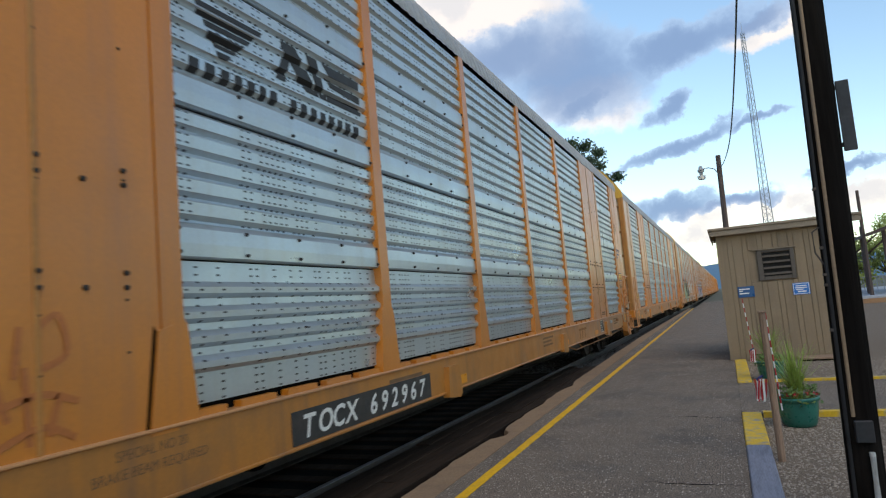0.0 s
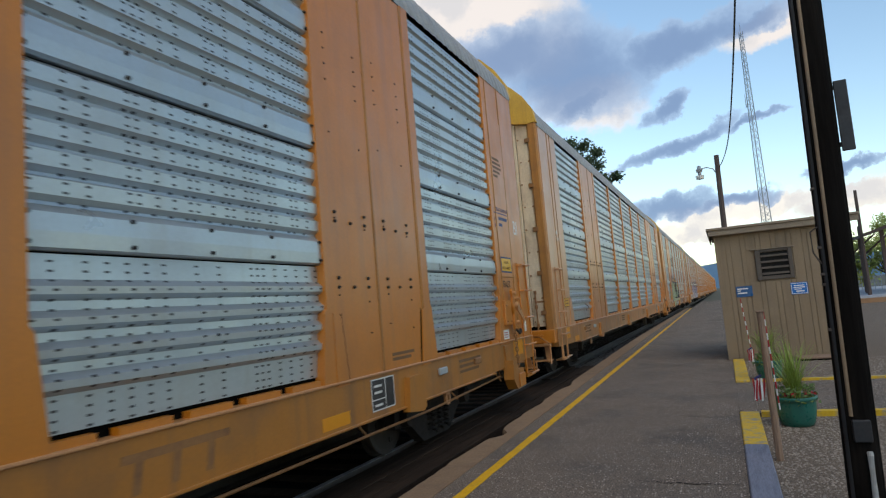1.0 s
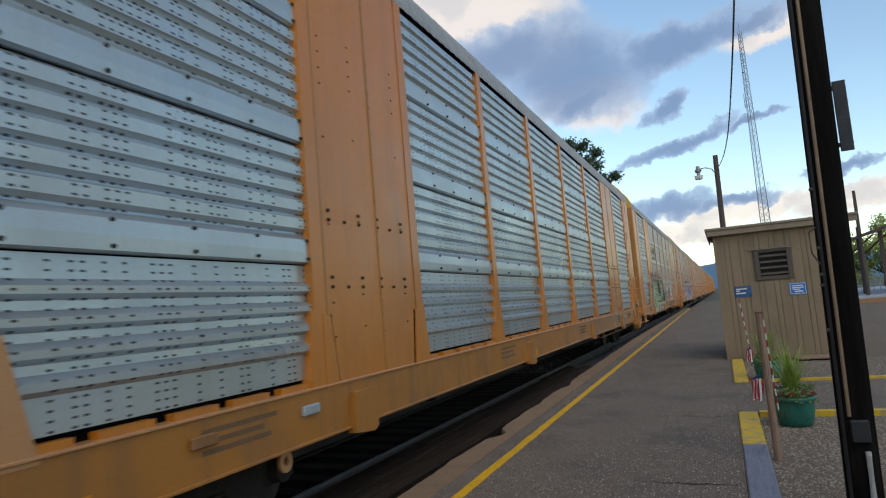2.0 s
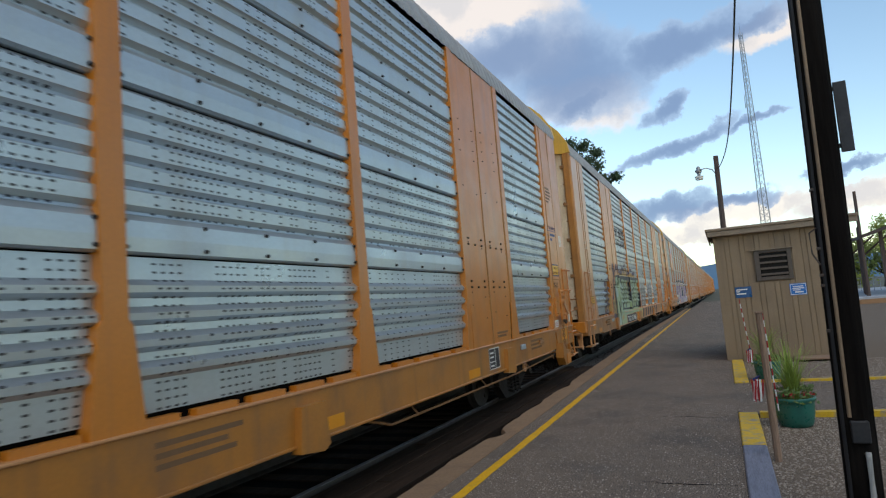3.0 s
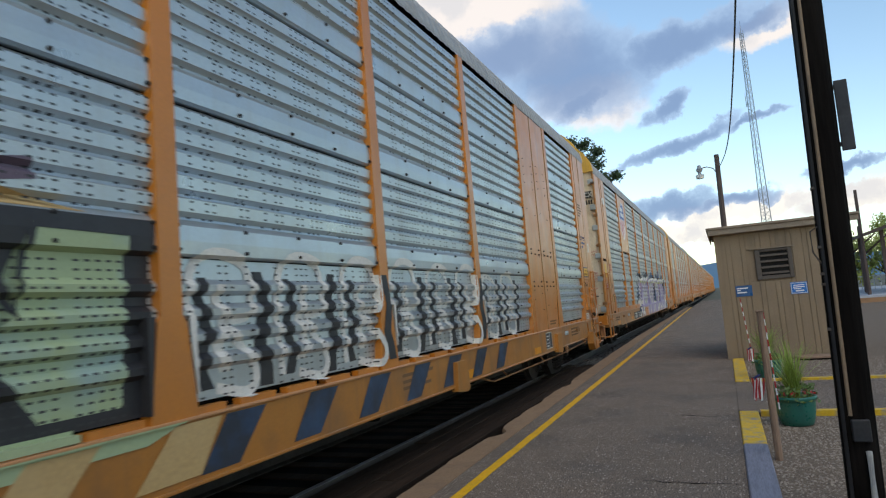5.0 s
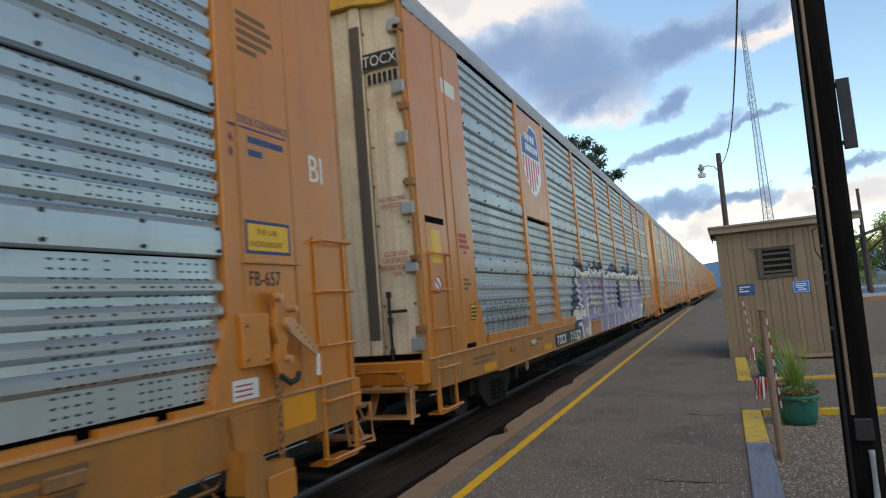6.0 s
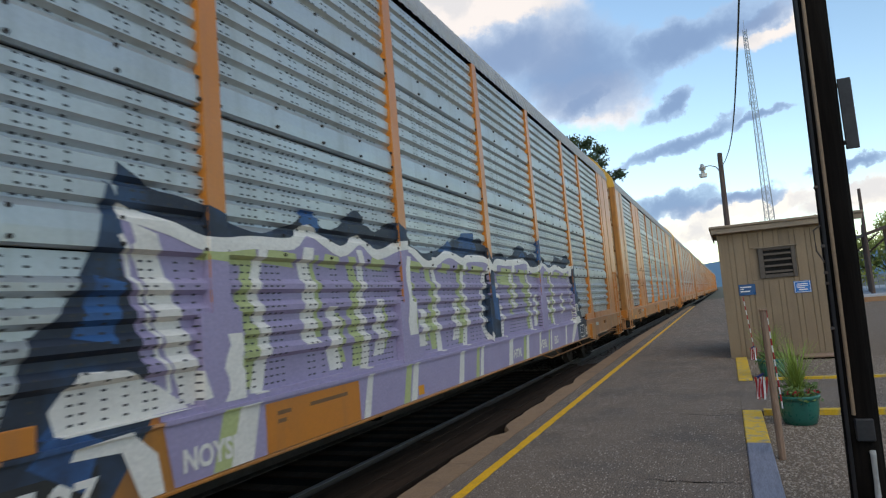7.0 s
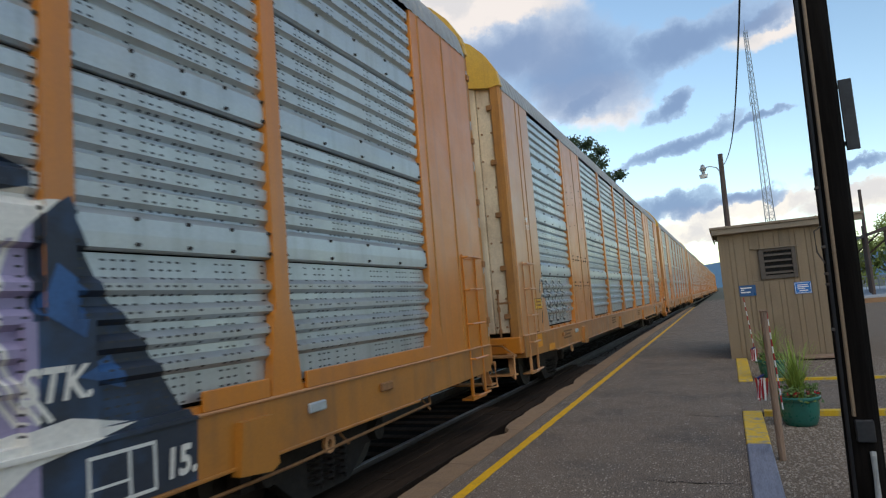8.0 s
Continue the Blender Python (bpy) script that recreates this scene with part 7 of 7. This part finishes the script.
def build_beside():
    build_shed()
    planter(0.60, 8.42, 1.0, 5, "green glazed pot with spiky grass and red flowers")
    planter(0.55, 12.42, 0.98, 8, "green glazed pot of flowers beside the shed")
    st = thing("wooden_stake", "weathered wooden stake standing in the gravel", "stake")
    bm = bmesh.new()
    rod(bm, (0.295, 6.76, -0.05), (0.285, 6.76, 1.335), 0.034, 0.030, 8)
    part("stake", bm, STAKE_WOOD, st)
    part("cap", bbox(0.248, 0.322, 6.724, 6.796, 1.336, 1.352, 0.004), STAKE_WOOD, st)
    flag((0.35, 6.80, 0.42), (0.315, 6.80, 1.33), (0.20, 6.76, 0.72), "little striped flag drooping beside the wooden stake")
    flag((0.33, 12.28, 0.28), (0.24, 12.28, 1.38), (0.30, 12.25, 0.50), "little striped flag drooping over the flower pot")
    # big tarred pole with conduits and sign box
    p = thing("utility_pole", "tall tarred wooden utility pole with conduits", "utility pole")
    bm = bmesh.new()
    foot, head = Vector((0.693, 5.0, -0.1)), Vector((0.825, 5.0, 9.2))
    n = 18
    for i in range(n):
        a, b = foot.lerp(head, i / n), foot.lerp(head, (i + 1) / n)
        rod(bm, a, b, 0.108 - 0.022 * i / n, 0.108 - 0.022 * (i + 1) / n, 20, i in (0, n - 1))
    bmesh.ops.remove_doubles(bm, verts=bm.verts[:], dist=0.001)
    part("shaft", bm, POLE_WOOD, p, "", True)
    ax = (head - foot).normalized()

    def on_pole(z, off, fwd):
        c = foot + ax * ((z + 0.1) / ax.z)
        return (c.x + off, c.y - fwd, z)
    bm = bmesh.new()
    tube(bm, [on_pole(z, -0.045, 0.092 - z * 0.003) for z in (0.70, 2, 4, 6, 8.6)], 0.014, 8)
    part("conduit", bm, CONDUIT_TAN, p, "tan painted conduit")
    bm = bmesh.new()
    tube(bm, [on_pole(z, -0.082, 0.06 - z * 0.003) for z in (0.0, 2, 4, 6, 8.6)], 0.017, 8)
    part("conduit", bm, CABLE, p, "black conduit")
    bm = bmesh.new()
    tube(bm, [on_pole(z, 0.082, 0.05 - z * 0.003) for z in (0.0, 2, 4, 6)], 0.014, 8)
    part("conduit", bm, POLE_WOOD, p)
    c = on_pole(0.6, 0.0, 0.10)
    part("junction_box", bbox(c[0] - 0.05, c[0] + 0.055, c[1] - 0.03, c[1] + 0.03, 0.54, 0.68, 0.006), SIGN_BACK, p, "dark metal junction box")
    bm = bmesh.new()
    tube(bm, [on_pole(z, 0.028, 0.125) for z in (-0.1, 0.2, 0.46)] + [on_pole(0.48, 0.028, 0.115)], 0.018, 10)
    part("pipe", bm, CONDUIT_GREY, p, "pale grey plastic pipe")
    for z in (1.25, 1.55, 1.62, 1.8, 2.2):
        c = on_pole(z, -0.10, 0.05)
        part("clip", bbox(c[0] - 0.012, c[0] + 0.012, c[1] - 0.02, c[1] + 0.02, z, z + 0.02, 0.003), RAIL_STEEL, p)
    sg = part("back_sign", bbox(0.845, 0.925, 5.02, 5.035, 2.45, 2.94, 0.004), SIGN_BACK, p, "dark metal sign seen edge on from behind")
    for z in (2.5, 2.9):
        part("bracket", bbox(0.80, 0.90, 5.036, 5.06, z - 0.015, z + 0.015, 0.003), SIGN_BACK, sg)
    bm = bmesh.new()
    tube(bm, [on_pole(1.95, -0.10, 0.05), on_pole(1.92, -0.145, 0.05), on_pole(1.78, -0.14, 0.05), on_pole(1.70, -0.10, 0.05)], 0.006, 6)
    part("hook", bm, RAIL_STEEL, p)


def build_far():
    # street lamp on a wooden pole
    s = thing("street_lamp", "street lamp on a brown wooden pole", "street lamp")
    bm = bmesh.new()
    rod(bm, (0.36, 39, -0.3), (0.48, 39, 9.05), 0.17, 0.13, 12)
    part("pole", bm, FAR_POLE, s)
    bm = bmesh.new()
    tube(bm, [(0.42, 38.98, 7.95), (0.22, 38.95, 8.30), (-0.1, 38.9, 8.42), (-0.45, 38.85, 8.38)], 0.03, 8)
    part("arm", bm, LAMP_METAL, s)
    h = part("lamp_head", lathe([(0.09, 0.02), (0.10, 0.20), (0.16, 0.24), (0.19, 0.36), (0.12, 0.42), (0.10, 0.55), (0.03, 0.6)], 16), LAMP_METAL, s)
    h.location = (-0.50, 38.85, 7.98)
    g = part("lamp_glass", lathe([(0.02, -0.20), (0.20, -0.18), (0.235, 0.02), (0.20, 0.03)], 16), LAMP_GLASS, s, "pale glass refractor")
    g.location = (-0.50, 38.85, 7.98)
    # overhead cable between the poles
    c = thing("overhead_cable", "black cable slung between the two poles", "cable")
    bm = bmesh.new()
    a, b = Vector((0.80, 5.05, 8.9)), Vector((0.56, 38.95, 8.35))
    pts = []
    for i in range(41):
        t = i / 40
        v = a.lerp(b, t)
        v.z -= 4 * CABLE_SAG * t * (1 - t)
        v.x += 0.26 * math.sin(t * math.pi) + 0.05 * math.sin(t * math.pi * 3) * (1 - t)
        pts.append(v)
    tube(bm, pts, 0.022, 6)
    part("cable", bm, CABLE, c)
    # lattice mast
    m = thing("radio_mast", "tall grey lattice radio mast far behind", "radio mast")
    for k in range(3):
        bm = bmesh.new()
        an = k * 2.094 + 0.4
        rod(bm, (9.9 + 1.3 * math.cos(an), 150 + 1.3 * math.sin(an), -0.3), (9.72 + 0.42 * math.cos(an), 150 + 0.42 * math.sin(an), 56.3), 0.11, 0.06, 6)
        part("leg", bm, MAST, m)
    bm = bmesh.new()
    for i in range(40):
        z0, z1 = i * 1.4, (i + 1) * 1.4
        for k in range(3):
            for a_, b_ in ((k, (k + 1) % 3), ((k + 1) % 3, k)):
                r0, r1 = 1.3 - 0.88 * z0 / 56.3, 1.3 - 0.88 * z1 / 56.3
                p0 = (9.9 - 0.18 * z0 / 56 + r0 * math.cos(a_ * 2.094 + 0.4), 150 + r0 * math.sin(a_ * 2.094 + 0.4), z0)
                p1 = (9.9 - 0.18 * z1 / 56 + r1 * math.cos(b_ * 2.094 + 0.4), 150 + r1 * math.sin(b_ * 2.094 + 0.4), z1)
                rod(bm, p0, p1, 0.035, 0.035, 4, False)
    part("bracing", bm, MAST, m)
    bm = bmesh.new()
    rod(bm, (9.72, 150, 56), (9.72, 150, 58.5), 0.05, 0.03, 6)
    rod(bm, (9.0, 150, 40), (9.4, 150, 40), 0.08, 0.08, 6)
    rod(bm, (8.95, 150, 39.5), (8.95, 150, 42.5), 0.09, 0.05, 6)
    part("antenna", bm, MAST, m)
    # short far poles
    for x, y, h in ((0.95, 110, 13.0),):
        f = thing("far_pole", "slim wooden pole far along the line", "utility pole")
        bm = bmesh.new()
        rod(bm, (x, y, -0.3), (x, y, h), 0.16, 0.12, 8)
        part("shaft", bm, FAR_POLE, f)
    # second platform with its canopy
    structure(part("far_platform", bbox(5.0, 60, 45, 78, -0.3, 0.38, 0.02), CONCRETE), "raised pale concrete platform across the yard")
    structure(part("far_platform_face", bbox(5.0, 60, 44.85, 44.99, -0.3, 0.24, 0.01), BRICK_EDGE), "low tan brick face of the far platform")
    for x, y, h in ((8.15, 46.5, 6.9), (8.75, 50.5, 4.9)):
        f = thing("canopy_pole", "dark brown pole by the far platform", "pole")
        bm = bmesh.new()
        rod(bm, (x, y, 0.37), (x, y, h), 0.12, 0.09, 10)
        part("shaft", bm, FAR_POLE, f)
    k = thing("platform_canopy", "dark open-sided canopy over the far platform", "canopy")
    bm = bmesh.new()
    q = [(8.2, 3.95), (16.0, 6.3), (16.0, 6.55), (8.2, 4.15)]
    va = [bm.verts.new((x, 46, z)) for x, z in q]
    vb = [bm.verts.new((x, 62, z)) for x, z in q]
    for i in range(4):
        bm.faces.new((va[i], va[(i + 1) % 4], vb[(i + 1) % 4], vb[i]))
    bm.faces.new(va); bm.faces.new(vb)
    bmesh.ops.recalc_face_normals(bm, faces=bm.faces[:])
    part("roof", bm, FAR_POLE, k)
    for y in (47, 54, 61):
        for x, h in ((9.3, 4.3), (14.5, 5.8)):
            part("post", bbox(x - 0.1, x + 0.1, y - 0.1, y + 0.1, 0.37, h), FAR_POLE, k)
        bm = bmesh.new()
        rod(bm, (9.3, y, 2.9), (11.6, y, 4.85), 0.07, 0.07, 6)
        part("brace", bm, FAR_POLE, k)
    fe = thing("platform_railing", "grey metal railing on the far platform", "railing")
    for i in range(16):
        part("baluster", bbox(7.7 + i * 0.45, 7.74 + i * 0.45, 62, 62.04, 0.37, 1.45), MAST, fe)
    part("handrail", bbox(7.6, 14.8, 61.99, 62.05, 1.451, 1.51), MAST, fe)
    # hills at the end of the line
    bm = bmesh.new()
    last = None
    for i in range(121):
        x = -1500 + 4200 * i / 120
        h = 62 + 22 * noise.noise((x * 0.0022, 3, 0)) + 8 * noise.noise((x * 0.011, 7, 0)) + 14 * math.exp(-((x - 40) / 160) ** 2)
        now = (bm.verts.new((x, 2000, -5)), bm.verts.new((x, 2150, h * 0.7)), bm.verts.new((x, 2300, h * 1.12)), bm.verts.new((x, 2900, -5)))
        if last:
            for j in range(3):
                bm.faces.new((last[j], now[j], now[j + 1], last[j + 1]))
        last = now
    structure(part("backdrop", bm, HILL, None, "", True), "long blue wooded ridge on the horizon")


CABLE_SAG = 1.15


def tree(x, y, trunk_h, crown_r, crown_h, leaf, label, seed, n=2600, size=0.28, category="tree"):
    rng = random.Random(seed)
    t = thing("tree", label, category, at=pose(x, y, -0.3))
    bm = bmesh.new()
    rod(bm, (0, 0, 0), (0.2, 0, trunk_h), 0.32, 0.2, 10)
    tips = []
    for i in range(9):
        a = i * 2.4
        r = crown_r * rng.uniform(0.35, 0.75)
        e = (r * math.cos(a), r * math.sin(a), trunk_h + crown_h * rng.uniform(0.2, 0.85))
        rod(bm, (0.2, 0, trunk_h * rng.uniform(0.75, 1.0)), e, 0.13, 0.04, 6)
        tips.append(Vector(e))
    part("trunk", bm, BARK, t)
    bm = bmesh.new()
    clumps = []
    for i in range(70):
        b = rng.choice(tips)
        c = b + Vector((rng.gauss(0, crown_r * 0.33), rng.gauss(0, crown_r * 0.33), rng.gauss(0.1, crown_h * 0.20)))
        clumps.append((c, rng.uniform(0.35, 0.95) * crown_r * 0.30))
    for i in range(n):
        c, r = rng.choice(clumps)
        d = Vector((rng.gauss(0, 1), rng.gauss(0, 1), rng.gauss(0, 0.8)))
        p = c + d * (r * 0.6)
        u = Vector((rng.gauss(0, 1), rng.gauss(0, 1), rng.gauss(0, 1))).normalized()
        v = u.orthogonal().normalized()
        s = size * rng.uniform(0.5, 1.2)
        bm.faces.new([bm.verts.new(p + o) for o in (-u * s, v * s * 0.55, u * s, -v * s * 0.55)])
    part("crown", bm, leaf, t)


build_beside()
build_far()
tree(-12.7, 70, 9.6, 2.7, 8.6, TREE_LEAF, "dark leafy tree rising behind the train", 3, 16000, 0.20)
tree(-20.5, 68, 9.0, 4.0, 8.6, TREE_LEAF, "dark leafy tree behind the train", 9, 5000, 0.28)
for i, (x, y, th, r, h) in enumerate(((9.2, 82, 1.8, 2.6, 5.0), (12.5, 86, 1.6, 3.2, 4.6), (16.5, 84, 2.0, 3.4, 5.2), (22, 88, 2.0, 4.0, 5.5))):
    tree(x, y, th, r, h, TREE_LEAF_BRIGHT, "light green bushy tree behind the far platform", 30 + i, 3600, 0.22)


# ---------------------------------------------------------------- what moves
def motions():
    """The train rolls past; its wheels turn with it."""
    for i, (c, y) in enumerate(zip(cars, CAR_CENTRES)):
        walk(c, [(k * 0.5, pose(TRACK_X, y - travel(k * 0.5), 0)) for k in range(17)])
        if i > 5:
            continue
        for b in c.children:
            for w in b.children:
                if not w.name.startswith("wheelset"):
                    continue
                p = w.location.copy()
                walk(w, [(k / 30, pose(p.x, p.y, p.z, math.degrees((travel(k / 30) - travel(0.0)) / WHEEL_R))) for k in range(241)])


motions()
